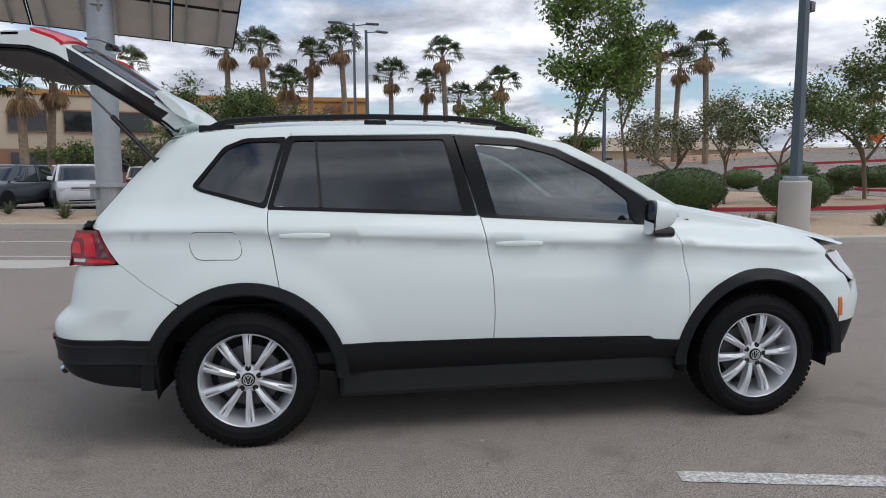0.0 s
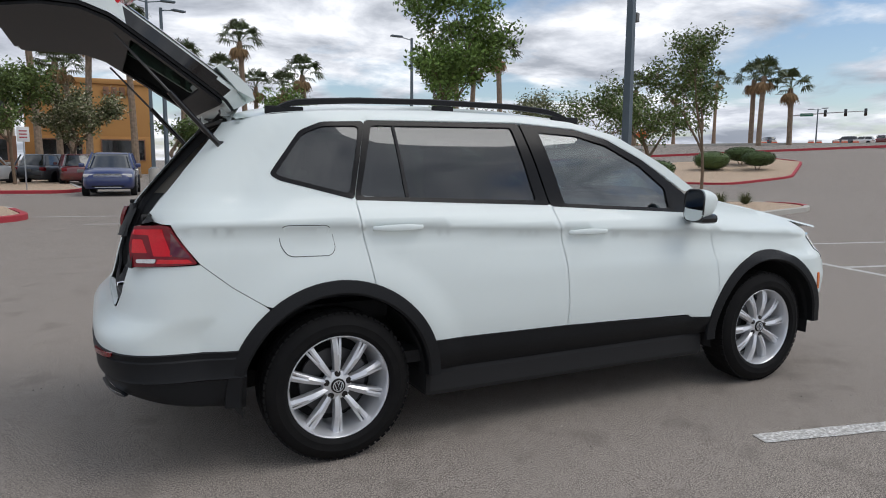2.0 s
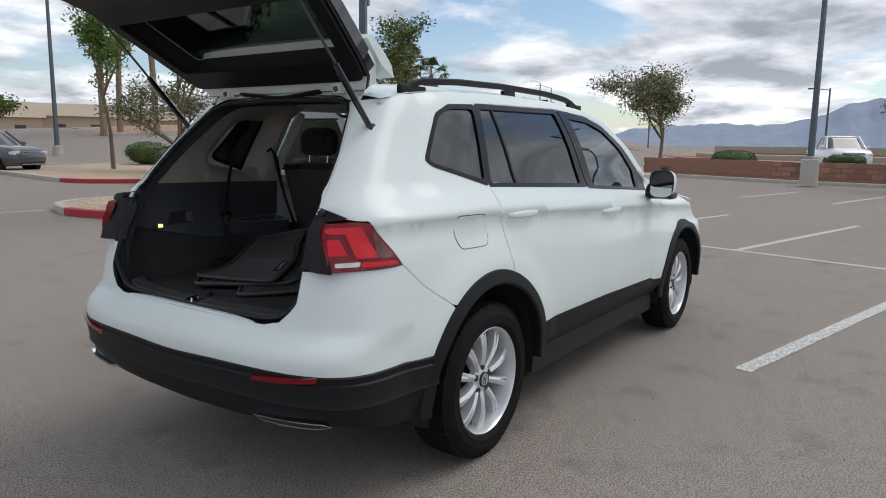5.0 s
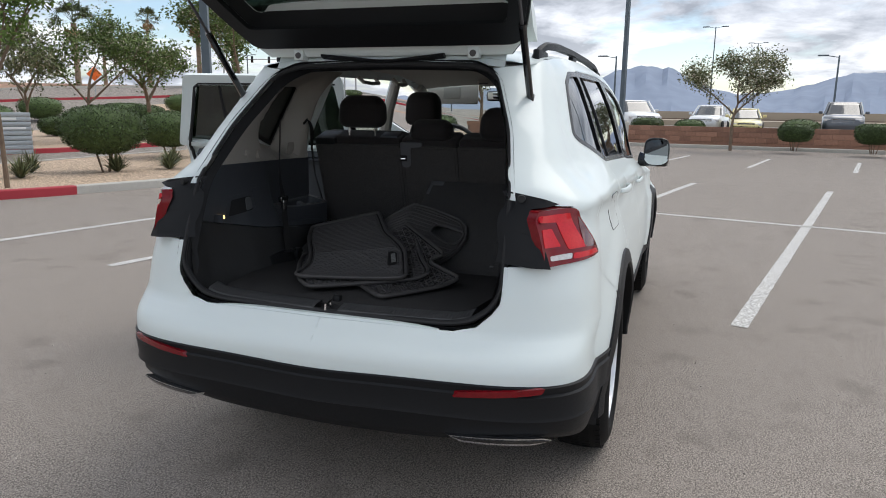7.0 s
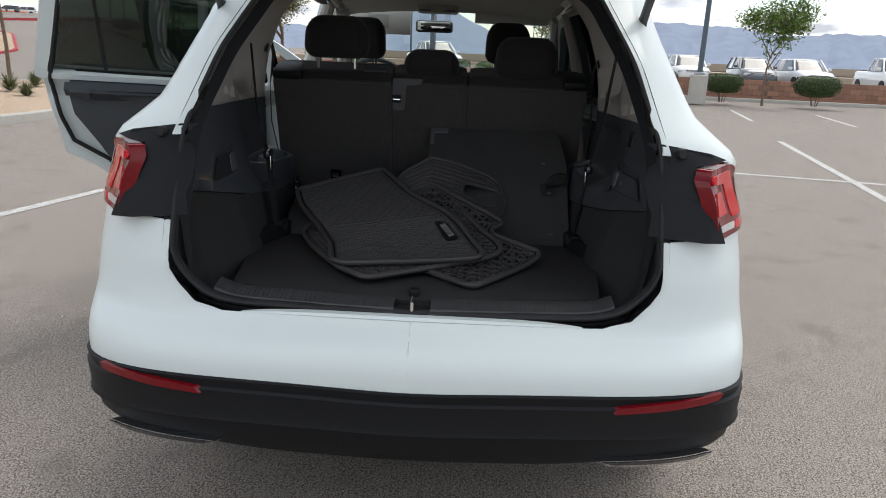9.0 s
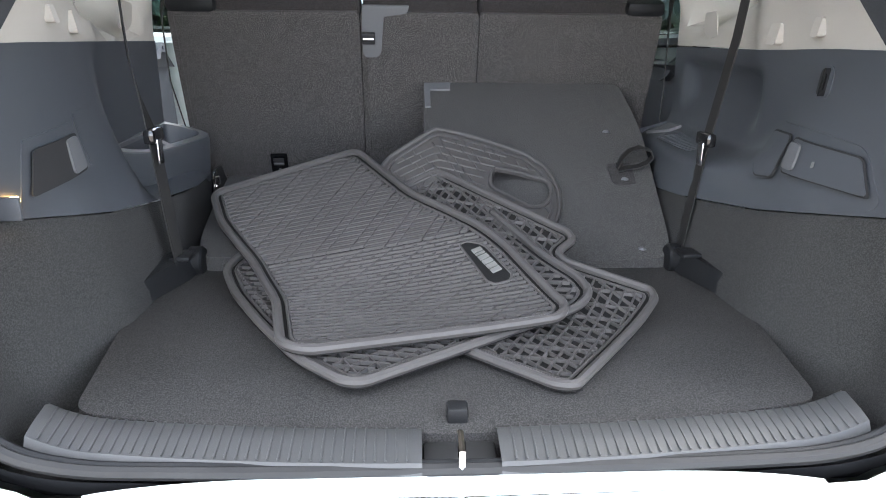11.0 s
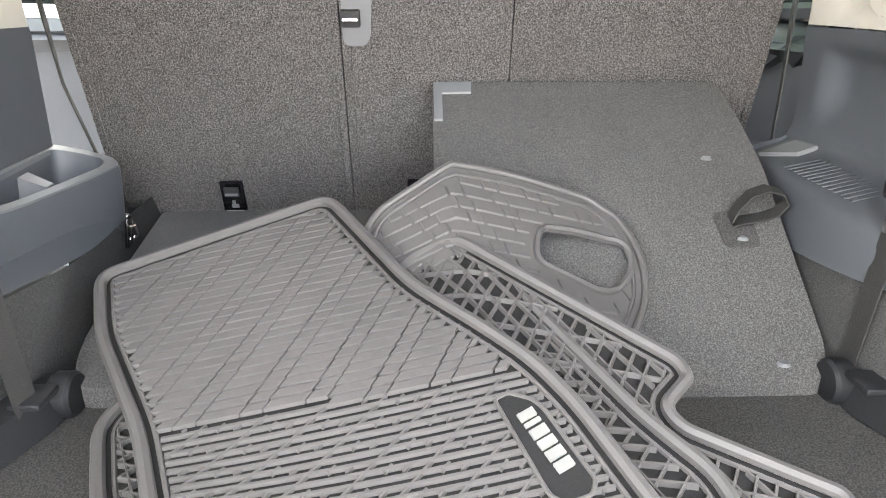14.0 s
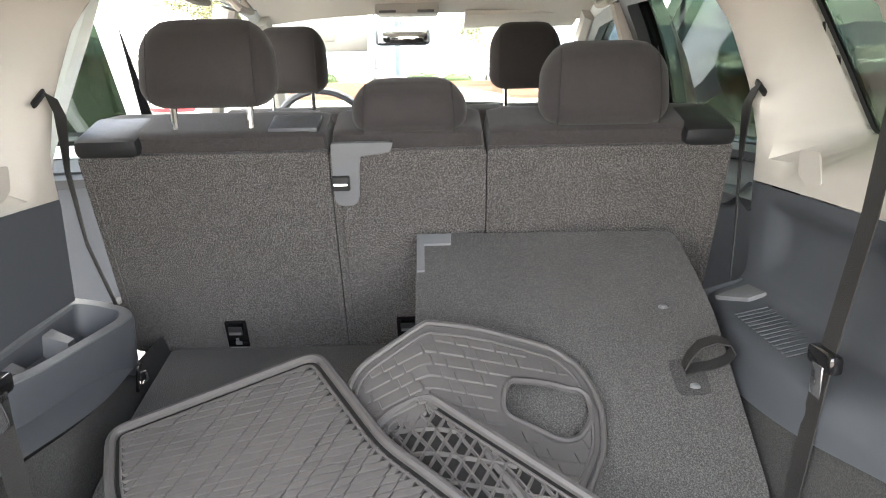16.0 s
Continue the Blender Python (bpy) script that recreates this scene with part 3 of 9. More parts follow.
def handle(x, z, flip):
    rings = []
    for i in range(15):
        t = i / 14
        s = x - 0.125 + 0.25 * t
        bow = 0.024 * (math.sin(math.pi * min(1, max(0, t))) ** 0.35)
        h = 0.008 + 0.005 * math.sin(math.pi * t)
        c = skin(s, z)
        rings.append([(s, c.y - bow - 0.006 + 0.010 * math.cos(k) * 0.6, z + h * math.sin(k) * (1.5 if math.sin(k) > 0 else 1)) for k in [2 * math.pi * j / 8 for j in range(8)]])
    v = loft(rings)
    return mirrored(v) if flip else v
def door(name, vf, win, wini, tint, hx, turn, flip, hz, bar=None, inner=None, seal=()):
    """One door with its window, handle and lining; it turns on its front edge."""
    d = part(name, mesh_of(name, *(mirrored(vf) if flip else vf), PAINT), car)
    window_set(win, wini, tint, d, "window_frame", flip, bar)
    h = part("door_handle", mesh_of("door_handle", *handle(hz[0], hz[1], flip), PAINT), d)
    lining = panel(inner, lambda a, b, e: skin(a, b, -0.075 + e * 2), 0.08, 0.035)
    part("door_lining", mesh_of("door_lining", *(mirrored(lining) if flip else lining), TRIM), d, "charcoal door lining")
    upper = panel([(inner[0][0] + 0.02, 1.06), (inner[1][0] - 0.02, 1.06), (inner[2][0] - 0.02, 1.158), (inner[3][0] + 0.02, 1.19)], lambda a, b, e: skin(a, b, -0.05 + e * 2), 0.08, 0.06)
    part("door_capping", mesh_of("door_capping", *(mirrored(upper) if flip else upper), TRIM), d)
    frame_in = panel(rounded([(0.178, 1.612), (1.09, 1.618), (1.155, 1.16), (0.088, 1.20)], 0.03) if flip and bar else [(p[0], p[1]) for p in win], lambda a, b, e: skin(a, b, -0.028 + e), 0.06, 0.03, [wini])
    part("inner_window_frame", mesh_of("inner_window_frame", *(mirrored(frame_in) if flip else frame_in), PAINT if flip else TRIM), d)
    if seal:
        run = tube([skin(a, b, -0.052) for a, b in fine([Vector(p) for p in seal], 0.04, False)], 0.0105, 6)
        part("door_seal", mesh_of("door_seal", *(mirrored(run) if flip else run), RUBBER), d, "black rubber seal")
    if turn:
        y = 0.845
        d.matrix_basis = Matrix.Translation((hx, y, 0)) @ Matrix.Rotation(radians(turn), 4, "Z") @ Matrix.Translation((-hx, -y, 0))
    return d
IN_R = [(0.50, 0.58), (1.12, 0.56), (1.07, 1.17), (0.21, 1.19), (0.24, 1.02), (0.33, 0.88)]
SEAL_R = [(1.18, 0.545), (0.52, 0.545), (0.46, 0.66), (0.36, 0.79), (0.215, 0.885), (0.175, 1.0), (0.155, 1.12), (0.152, 1.2), (0.232, 1.545), (0.26, 1.566), (1.05, 1.572)]
IN_F = [(1.30, 0.56), (2.28, 0.56), (2.24, 1.12), (1.26, 1.165)]
door("rear_door", RD, WIN_R, WIN_RI, TINT, 1.21, 0, False, (0.30, 1.075), BAR, IN_R)
door("front_door", FD, WIN_F, WIN_FI, TINTF, 2.27, 0, False, (1.405, 1.013), None, IN_F)
LDOOR = door("rear_door", RD, WIN_R, WIN_RI, TINT, 1.21, -66, True, (0.30, 1.075), BAR, IN_R, SEAL_R)
door("front_door", FD, WIN_F, WIN_FI, CLEAR, 2.27, -58, True, (1.405, 1.013), None, IN_F)

# fuel flap as a proud outline
FL = rounded([(-0.25, 1.105), (-0.025, 1.10), (-0.005, 0.995), (-0.03, 0.965), (-0.22, 0.968), (-0.255, 1.02)], 0.035)
vf = panel(FL, lambda a, b, e: skin(a, b, e + 0.0015), 0.06, 0.004)
part("fuel_flap", mesh_of("fuel_flap", *vf, PAINT), car)
gap = [(p.x, p.y) for p in FL]
part("fuel_flap_gap", mesh_of("fuel_flap_gap", *tube([skin(p[0], p[1], 0.0004) for p in fine(gap, 0.01)], 0.0017, 5, True), SHUT), car)

def arch(cx, r0, r1, a0, a1):
    """The black wheel arch moulding."""
    V, F, n = [], [], 40
    for i in range(n + 1):
        t = radians(a0 + (a1 - a0) * i / n)
        for r, off in ((r1, -0.006), (r1 - 0.004, 0.008), (r1 - 0.03, 0.013), (r0 + 0.01, 0.016), (r0, 0.008), (r0 + 0.004, -0.10)):
            x, z = cx + r * math.cos(t), max(0.33, 0.345 + r * math.sin(t))
            w = half(x, max(z, 0.4)) + off
            V.append((x, -w, z))
    for i in range(n):
        for k in range(5):
            F.append((i * 6 + k, i * 6 + k + 1, i * 6 + k + 7, i * 6 + k + 6))
    return V, F
pair("wheel_arch_trim", arch(AR, 0.444, 0.512, 1, 187), CLAD)
pair("wheel_arch_trim", arch(AF, 0.44, 0.507, 1, 183), CLAD)
def liner(cx):
    V, F, n = [], [], 30
    for i in range(n + 1):
        t = radians(-10 + 200 * i / n)
        for r, y in ((0.44, -0.87), (0.455, -0.72), (0.44, -0.5), (0.1, -0.5)):
            V.append((cx + r * math.cos(t), y, 0.345 + r * math.sin(t)))
    for i in range(n):
        for k in range(3):
            F.append((i * 4 + k, i * 4 + k + 1, i * 4 + k + 5, i * 4 + k + 4))
    return V, F
pair("wheel_well", liner(AR), SHUT)
pair("wheel_well", liner(AF), SHUT)
SILL = [(0.44, 0.525), (0.44, 0.50), (0.46, 0.36), (2.35, 0.36), (2.35, 0.465), (2.165, 0.475), (2.14, 0.490), (1.26, 0.520)]
pair("sill_cladding", panel(SILL, lambda a, b, e: skin(a, b, e + ip(b, [0.36, 0.42, 0.47, 0.485, 0.5, 0.53], [-0.04, 0.0, 0.008, 0.0, 0.008, 0.006])), 0.03, 0.03), CLAD)
part("underbody", mesh_of("underbody", *box(0.45, 2.32, -0.84, 0.84, 0.22, 0.37, 0.03), SHUT, False), car)
part("underbody", mesh_of("underbody", *box(-0.80, 0.45, -0.50, 0.50, 0.34, 0.50, 0.03), SHUT, False), car)
part("underbody", mesh_of("underbody", *box(2.32, 3.55, -0.52, 0.52, 0.24, 0.8, 0.03), SHUT, False), car)

# roof, rails, windscreen, bonnet, front
def sheet(fn, us, vs):
    V = [fn(u, v) for u in us for v in vs]
    n = len(vs)
    return V, [(i * n + k, (i + 1) * n + k, (i + 1) * n + k + 1, i * n + k + 1) for i in range(len(us) - 1) for k in range(n - 1)]
lin = lambda a, b, n: [a + (b - a) * i / (n - 1) for i in range(n)]
def roof_pt(x, t):
    w = half(x, roof_z(x))
    return (x, w * t, roof_z(x) + 0.055 * (1 - abs(t) ** 2.4) * ip(x, [-0.38, 0.0, 1.5, 1.7], [0.75, 1, 1, 0.8]))
rf = sheet(lambda x, t: roof_pt(x, t), lin(-0.375, 1.53, 24), lin(-1, 1, 17))
rf2 = [(p[0], p[1], p[2] - 0.02) for p in rf[0]], [tuple(reversed(q)) for q in rf[1]]
part("roof", mesh_of("roof", *join(rf, rf2), PAINT), car)
def screen_pt(u, t):
    x = 1.53 + (2.42 - 1.53) * u
    w = half(min(x, 2.36), roof_z(min(x, 2.36))) * 0.995
    z = roof_pt(1.53, t)[2] * (1 - u) + (1.165 + 0.03 * (1 - t * t)) * u
    xb = x - (0.0 + 0.20 * u) * t * t + 0.05 * u
    k = roof_z(min(xb, 2.36)) if abs(t) > 0.999 else z
    return (xb, w * t, z + 0.055 * math.sin(math.pi * u) * 0.6)
part("windscreen", mesh_of("windscreen", *sheet(screen_pt, lin(0, 1, 14), lin(-1, 1, 15)), CLEAR), car, "clear windscreen")
def bonnet_pt(u, t):
    x = 2.34 + (3.62 - 2.34) * u
    xe = x - 0.28 * u * u * t * t
    z = ip(xe, [2.3, 2.5, 2.69, 3.05, 3.20, 3.40, 3.55, 3.65], [1.185, 1.150, 1.114, 1.050, 1.012, 0.955, 0.88, 0.82])
    w = half(min(xe, 3.0), max(0.95, z)) * (1 - 0.10 * max(0, u - 0.5) ** 2)
    return (xe, w * t * 0.998, z + 0.045 * (1 - t * t) - (0.012 if abs(t) > 0.99 else 0) + 0.012 * math.exp(-((abs(t) - 0.72) / 0.06) ** 2))
part("bonnet", mesh_of("bonnet", *sheet(bonnet_pt, lin(0, 1, 24), lin(-1, 1, 41)), PAINT), car)
part("cowl", mesh_of("cowl", *box(2.26, 2.42, -0.72, 0.72, 1.08, 1.165, 0.02), CLAD), car)
vf = panel([(3.285, 0.53), (3.285, 0.62), (3.395, 0.70), (3.42, 0.74), (4.5, 0.74), (4.5, 0.53)], skin, 0.05, 0.02)
part("front_bumper", fix(mesh_of("front_bumper", *join(vf, mirrored(vf)), PAINT)), car)
vf = panel([(3.262, 0.30), (3.262, 0.522), (4.5, 0.522), (4.5, 0.28)], lambda a, b, e: skin(a, b, e - 0.004), 0.06, 0.03)
part("front_valance", fix(mesh_of("front_valance", *join(vf, mirrored(vf)), CLAD)), car)
vf = panel([(3.70, 0.76), (3.70, 0.88), (4.5, 0.90), (4.5, 0.76)], lambda a, b, e: skin(a, b, e - 0.01), 0.06, 0.03)
part("grille", fix(mesh_of("grille", *join(vf, mirrored(vf)), GLOSSB)), car)
HL = rounded([(3.245, 0.915), (3.36, 0.785), (3.42, 0.755), (3.72, 0.77), (3.72, 0.87), (3.40, 0.92)], 0.02)
pair("headlight", panel(HL, lambda a, b, e: skin(a, b, e + 0.0), 0.06, 0.03), LENSW, "clear headlight lens")
pair("side_marker", panel(rounded([(3.268, 0.565), (3.30, 0.565), (3.285, 0.675), (3.262, 0.675)], 0.01), lambda a, b, e: skin(a, b, e + 0.006), 0.03, 0.02), AMBER, "amber side marker")
def rail():
    rings = []
    xs = lin(-0.23, 1.50, 40)
    for i, x in enumerate(xs):
        t = i / 39
        k = min(1, t / 0.09, (1 - t) / 0.12)
        k = math.sin(k * math.pi / 2)
        z = roof_z(x) + 0.004 + 0.044 * k
        y = half(x, roof_z(x)) - 0.035
        h = 0.006 + 0.009 * k
        rings.append([(x, -y - 0.014, z - h), (x, -y - 0.012, z + h * 0.6), (x, -y, z + h), (x, -y + 0.014, z + h * 0.5), (x, -y + 0.014, z - h)])
    return loft(rings)
RL = rail()
for flip in (False, True):
    r = part("roof_rail", mesh_of("roof_rail", *(mirrored(RL) if flip else RL), CLAD), car, "black roof rail")
    for x0, x1 in ((-0.24, -0.06), (0.62, 0.74), (1.34, 1.52)):
        y = half((x0 + x1) / 2, roof_z((x0 + x1) / 2)) - 0.035
        z = roof_z((x0 + x1) / 2)
        b = box(x0, x1, -y - 0.012, -y + 0.012, z - 0.03, z + 0.03, 0.006)
        part("rail_foot", mesh_of("rail_foot", *(mirrored(b) if flip else b), CLAD), r)

# door mirrors
def mirror_shell():
    rings = []
    for i in range(9):
        t = i / 8
        r = math.sin(math.acos(1 - t)) if t < 1 else 1
        x = 2.28 - 0.155 * t
        rings.append([(x + 0.02 * math.sin(k), -0.955 - 0.115 * r * abs(math.cos(k)) ** 0.7 * (1 if math.cos(k) > 0 else -1), 1.135 + 0.078 * r * abs(math.sin(k)) ** 0.7 * (1 if math.sin(k) > 0 else -1)) for k in [2 * math.pi * j / 24 for j in range(24)]])
    return loft(rings)
for f in (lambda v: v,):
    mh = part("door_mirror", mesh_of("door_mirror", *f(mirror_shell()), PAINT), car, "white door mirror with black base")
    mh.matrix_basis = pose(2.20, -0.90, 0) @ pose(-0.03, 0, -0.17, 0, 0, -6) @ Matrix.Diagonal((0.9, 0.74, 1.16, 1)) @ pose(-2.20, 0.90, 0)
    part("mirror_base", mesh_of("mirror_base", *f(tube([(2.20, -0.79, 1.085), (2.19, -0.86, 1.075), (2.19, -0.93, 1.075)], [0.045, 0.035, 0.03], 10)), GLOSSB), mh)
    part("mirror_lower", mesh_of("mirror_lower", *f(box(2.118, 2.25, -1.055, -0.855, 1.046, 1.092, 0.02)), GLOSSB), mh)
    g = loft([[(2.121, -0.955 + 0.104 * abs(math.cos(k)) ** 0.6 * (1 if math.cos(k) > 0 else -1), 1.137 + 0.066 * abs(math.sin(k)) ** 0.6 * (1 if math.sin(k) > 0 else -1)) for k in [2 * math.pi * j / 28 for j in range(28)]], [(2.126, -0.955 + 0.104 * math.cos(k), 1.137 + 0.066 * math.sin(k)) for k in [2 * math.pi * j / 28 for j in range(28)]]])
    part("mirror_glass", mesh_of("mirror_glass", *f(g), MIRROR2), mh)
    part("mirror_rim", mesh_of("mirror_rim", *f(tube([(2.122, -0.955 + 0.109 * abs(math.cos(k)) ** 0.6 * (1 if math.cos(k) > 0 else -1), 1.137 + 0.071 * abs(math.sin(k)) ** 0.6 * (1 if math.sin(k) > 0 else -1)) for k in [2 * math.pi * j / 28 for j in range(28)]], 0.007, 6, True)), GLOSSB), mh)

# wheels
def spokes():
    """Ten ridged spokes, each split by a slot towards the rim."""
    out = []
    def blade(a, side, ts, lo, hi):
        rings = []
        for t in ts:
            r = 0.046 + 0.186 * t
            w = 0.0120 + 0.0120 * t ** 1.2
            u0, u1 = lo(t), hi(t)
            d = 0.012 + 0.016 * math.sin(math.pi * min(1, t * 1.05))
            ca, sa = math.cos(a), math.sin(a)
            pt = lambda u, y: (r * ca - u * w * sa, y, r * sa + u * w * ca)
            um = u0 + (u1 - u0) * (0.5 + 0.12 * side)
            f = lambda u: -d + 0.007 * abs(u) ** 1.5
            rings.append([pt(u0, f(u0)), pt(um, f(um) - 0.003), pt(u1, f(u1)), pt(u1 * 0.94, 0.026), pt(u0 * 0.94, 0.026)])
        out.append(loft(rings))
    for i in range(10):
        a, side = radians(36 * i + 18), (1 if i % 2 else -1)
        c = lambda t: 0.30 * side
        g = lambda t: 0.15 * smooth((t - 0.50) / 0.5)
        blade(a, side, lin(0, 0.56, 6), lambda t: -1, lambda t: 1)
        blade(a, side, lin(0.54, 1, 6), lambda t: -1, lambda t: c(t) - g(t))
        blade(a, side, lin(0.54, 1, 6), lambda t: c(t) + g(t), lambda t: 1)
    return join(*out)
def tyre():
    prof = [(0.236, -0.084), (0.2425, -0.096), (0.252, -0.107), (0.264, -0.113), (0.290, -0.111), (0.296, -0.1125), (0.302, -0.110), (0.318, -0.103), (0.336, -0.090), (0.345, -0.078), (0.3515, -0.055), (0.3525, 0.0), (0.3515, 0.055), (0.345, 0.078), (0.336, 0.090), (0.318, 0.103), (0.258, 0.11), (0.236, 0.1)]
    base = revolve(prof, 72)
    blocks = []
    for k in range(66):
        t = 2 * math.pi * k / 66
        for y0, y1, sk in ((-0.088, -0.052, 0.02), (-0.046, -0.010, 0.0), (-0.004, 0.032, 0.0), (0.040, 0.085, -0.02)):
            w = 0.034
            q = []
            for rr in (0.340 if abs(y0) > 0.05 else 0.348, 0.3535 if abs(y0 + y1) < 0.1 else 0.3495):
                for yy in (y0, y1):
                    for tt in (t + sk, t + sk + w * 2):
                        q.append((rr * math.cos(tt), yy, rr * math.sin(tt)))
            blocks.append((q, [(4, 5, 7, 6), (0, 4, 6, 2), (1, 3, 7, 5), (0, 1, 5, 4), (2, 6, 7, 3)]))
    return base, join(*blocks)
TB, TK = tyre()
wheel = part("wheel", mesh_of("wheel", *TB, TYRE, angle=25), car, "black tyre on a silver alloy wheel")
tagged(part("tread_block", mesh_of("tread_block", *TK, TYRE, False), wheel), kind="stuff")
rim_me = mesh_of("rim", *revolve([(0.243, -0.086), (0.2435, -0.095), (0.239, -0.098), (0.234, -0.092), (0.231, -0.078), (0.224, -0.05), (0.212, 0.0), (0.205, 0.08)], 72), ALLOY)
part("rim", rim_me, wheel)
part("spoke_ring", mesh_of("spoke_ring", *moved(spokes(), Matrix.Translation((0, -0.048, 0))), ALLOY), wheel)
part("hub", mesh_of("hub", *revolve([(0.070, -0.03), (0.067, -0.056), (0.05, -0.062), (0.034, -0.066)], 40), ALLOY), wheel)
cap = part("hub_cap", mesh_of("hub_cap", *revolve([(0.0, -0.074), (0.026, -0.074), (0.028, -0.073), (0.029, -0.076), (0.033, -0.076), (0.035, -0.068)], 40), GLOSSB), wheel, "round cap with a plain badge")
part("badge", mesh_of("badge", *join(revolve([(0.0225, -0.0745), (0.0235, -0.0765), (0.026, -0.0765), (0.027, -0.0745)], 36), tube([(-0.019, -0.075, 0.014), (-0.007, -0.0755, -0.019), (0.0, -0.0755, -0.002), (0.007, -0.0755, -0.019), (0.019, -0.075, 0.014)], 0.0022, 5), tube([(-0.009, -0.0755, 0.021), (0.0, -0.0755, 0.004), (0.009, -0.0755, 0.021)], 0.0022, 5)), ALLOY), cap)
for k in range(5):
    t = 2 * math.pi * k / 5 + 0.31
    part("wheel_bolt", mesh_of("wheel_bolt", *moved(revolve([(0.0, -0.066), (0.009, -0.066), (0.010, -0.0645), (0.0145, -0.0645), (0.0155, -0.055)], 14), Matrix.Translation((0.056 * math.cos(t), 0, 0.056 * math.sin(t)))), GLOSSB), wheel)
part("brake_disc", mesh_of("brake_disc", *revolve([(0.07, 0.035), (0.07, 0.015), (0.160, 0.015), (0.162, 0.03)], 40), ALLOYD), wheel)
part("brake_caliper", mesh_of("brake_caliper", *moved(box(-0.04, 0.04, -0.03, 0.05, 0.09, 0.165, 0.012), Matrix.Rotation(radians(50), 4, "Y")), ALLOYD), wheel)
part("wheel_back", mesh_of("wheel_back", *revolve([(0.0, 0.08), (0.205, 0.08), (0.206, 0.075)], 40), SHUT), wheel)
wheel.matrix_basis = pose(AR, -0.786, 0.352)
def copy_part(ob, m):
    made = {}
    for o in (ob, *ob.children_recursive):
        made[o] = o.copy()
        scene.collection.objects.link(made[o])
        made[o].parent = made.get(o.parent, o.parent)
    made[ob].matrix_basis = m
    return made[ob]
copy_part(wheel, pose(AF, -0.786, 0.352, 0, 14, 0))
copy_part(wheel, pose(AR, 0.786, 0.352, 0, 0, 180))
copy_part(wheel, pose(AF, 0.786, 0.352, 0, 30, 180))

# tail lamps on the body, with their black brackets
def lamp_poly(pts):
    return [at(x, y, z) if y else (x, z) for x, y, z in pts]
def proud(s_, z):
    """How far the lamp stands off the body, growing towards the back."""
    a, b = at(0, 0.80, z)[0], at(0, 0.635, z)[0]
    k = max(0.0, min(1.0, (a - s_) / (a - b)))
    return 0.008 + 0.052 * k * k
TL = lamp_poly([(0, 0.618, 1.112), (0, 0.745, 1.115), (-0.705, 0, 1.112), (-0.64, 0, 1.025), (-0.594, 0, 0.958), (0, 0.805, 0.950), (0, 0.685, 0.943), (0, 0.645, 1.02), (0, 0.620, 1.075)])
for flip in (False, True):
    f = (lambda v: mirrored(v)) if flip else (lambda v: v)
    lamp = part("tail_lamp", mesh_of("tail_lamp", *f(panel(rounded(TL, 0.012), lambda a, b, e: skin(a, b, e * 0.5 + proud(a, b)), 0.03, 0.05)), REDL), car, "red tail lamp with clear strip")
    def inset(pts, mat, name, off=0.0015):
        v = panel(rounded(lamp_poly(pts), 0.006), lambda a, b, e: skin(a, b, e + off + proud(a, b)), 0.03, 0.004)
        part(name, mesh_of(name, *f(v), mat), lamp)
    inset([(0, 0.628, 1.098), (0, 0.765, 1.100), (0, 0.822, 0.992), (0, 0.772, 0.990), (0, 0.71, 1.075), (0, 0.63, 1.078)], REDB, "lamp_segment")
    inset([(0, 0.642, 1.058), (0, 0.69, 1.058), (0, 0.742, 1.002), (0, 0.668, 1.002)], REDB, "lamp_segment")
    inset([(-0.70, 0, 1.098), (-0.655, 0, 1.03), (-0.62, 0, 0.985), (-0.70, 0, 0.992), (0, 0.79, 1.08)], REDD, "lamp_segment")
    inset([(0, 0.79, 0.978), (-0.63, 0, 0.978), (-0.612, 0, 0.963), (0, 0.79, 0.960)], REDB, "lamp_segment")
    inset([(0, 0.700, 0.976), (0, 0.785, 0.979), (0, 0.785, 0.962), (0, 0.706, 0.961)], LENSW, "clear_strip")
    br = [rim(z) for z in (1.16, 1.1, 1.02, 0.945)] + [at(0, 0.695, 0.940), at(0, 0.655, 1.03), at(0, 0.632, 1.115), at(0, 0.70, 1.13)]
    def slope(a, b, e):
        k = max(0.0, min(1.0, (a - rim(b)[0]) / (at(0, 0.64, b)[0] - rim(b)[0])))
        return skin(a, b, e - 0.004 + 0.045 * k)
    part("lamp_bracket", mesh_of("lamp_bracket", *f(panel(br, slope, 0.03, 0.03)), CLAD), car, "dark plastic lamp bracket")
    part("rubber_buffer", mesh_of("rubber_buffer", *f(moved(revolve([(0, -0.018), (0.011, -0.018), (0.013, -0.012), (0.012, 0.0), (0, 0.01)], 16), pose(-0.772, -0.632, 1.143, 0, 0, -75))), RUBBER), car)

# ---- tailgate, raised ----
HO = [(-0.285, 1.668), (-0.335, 1.738), (-0.47, 1.828), (-0.66, 1.955), (-0.86, 2.083), (-0.97, 2.118), (-1.12, 2.112), (-1.27, 2.065), (-1.33, 2.03)]
HI = [(-0.37, 1.618), (-0.41, 1.660), (-0.52, 1.735), (-0.69, 1.850), (-0.87, 1.968), (-0.98, 2.005), (-1.12, 2.010), (-1.25, 2.000), (-1.32, 2.0)]
HW = [0.50, 0.545, 0.585, 0.635, 0.685, 0.70, 0.70, 0.665, 0.60]
HS = [0.0]
for p, q in zip(HO, HO[1:]):
    HS.append(HS[-1] + math.dist(p, q))
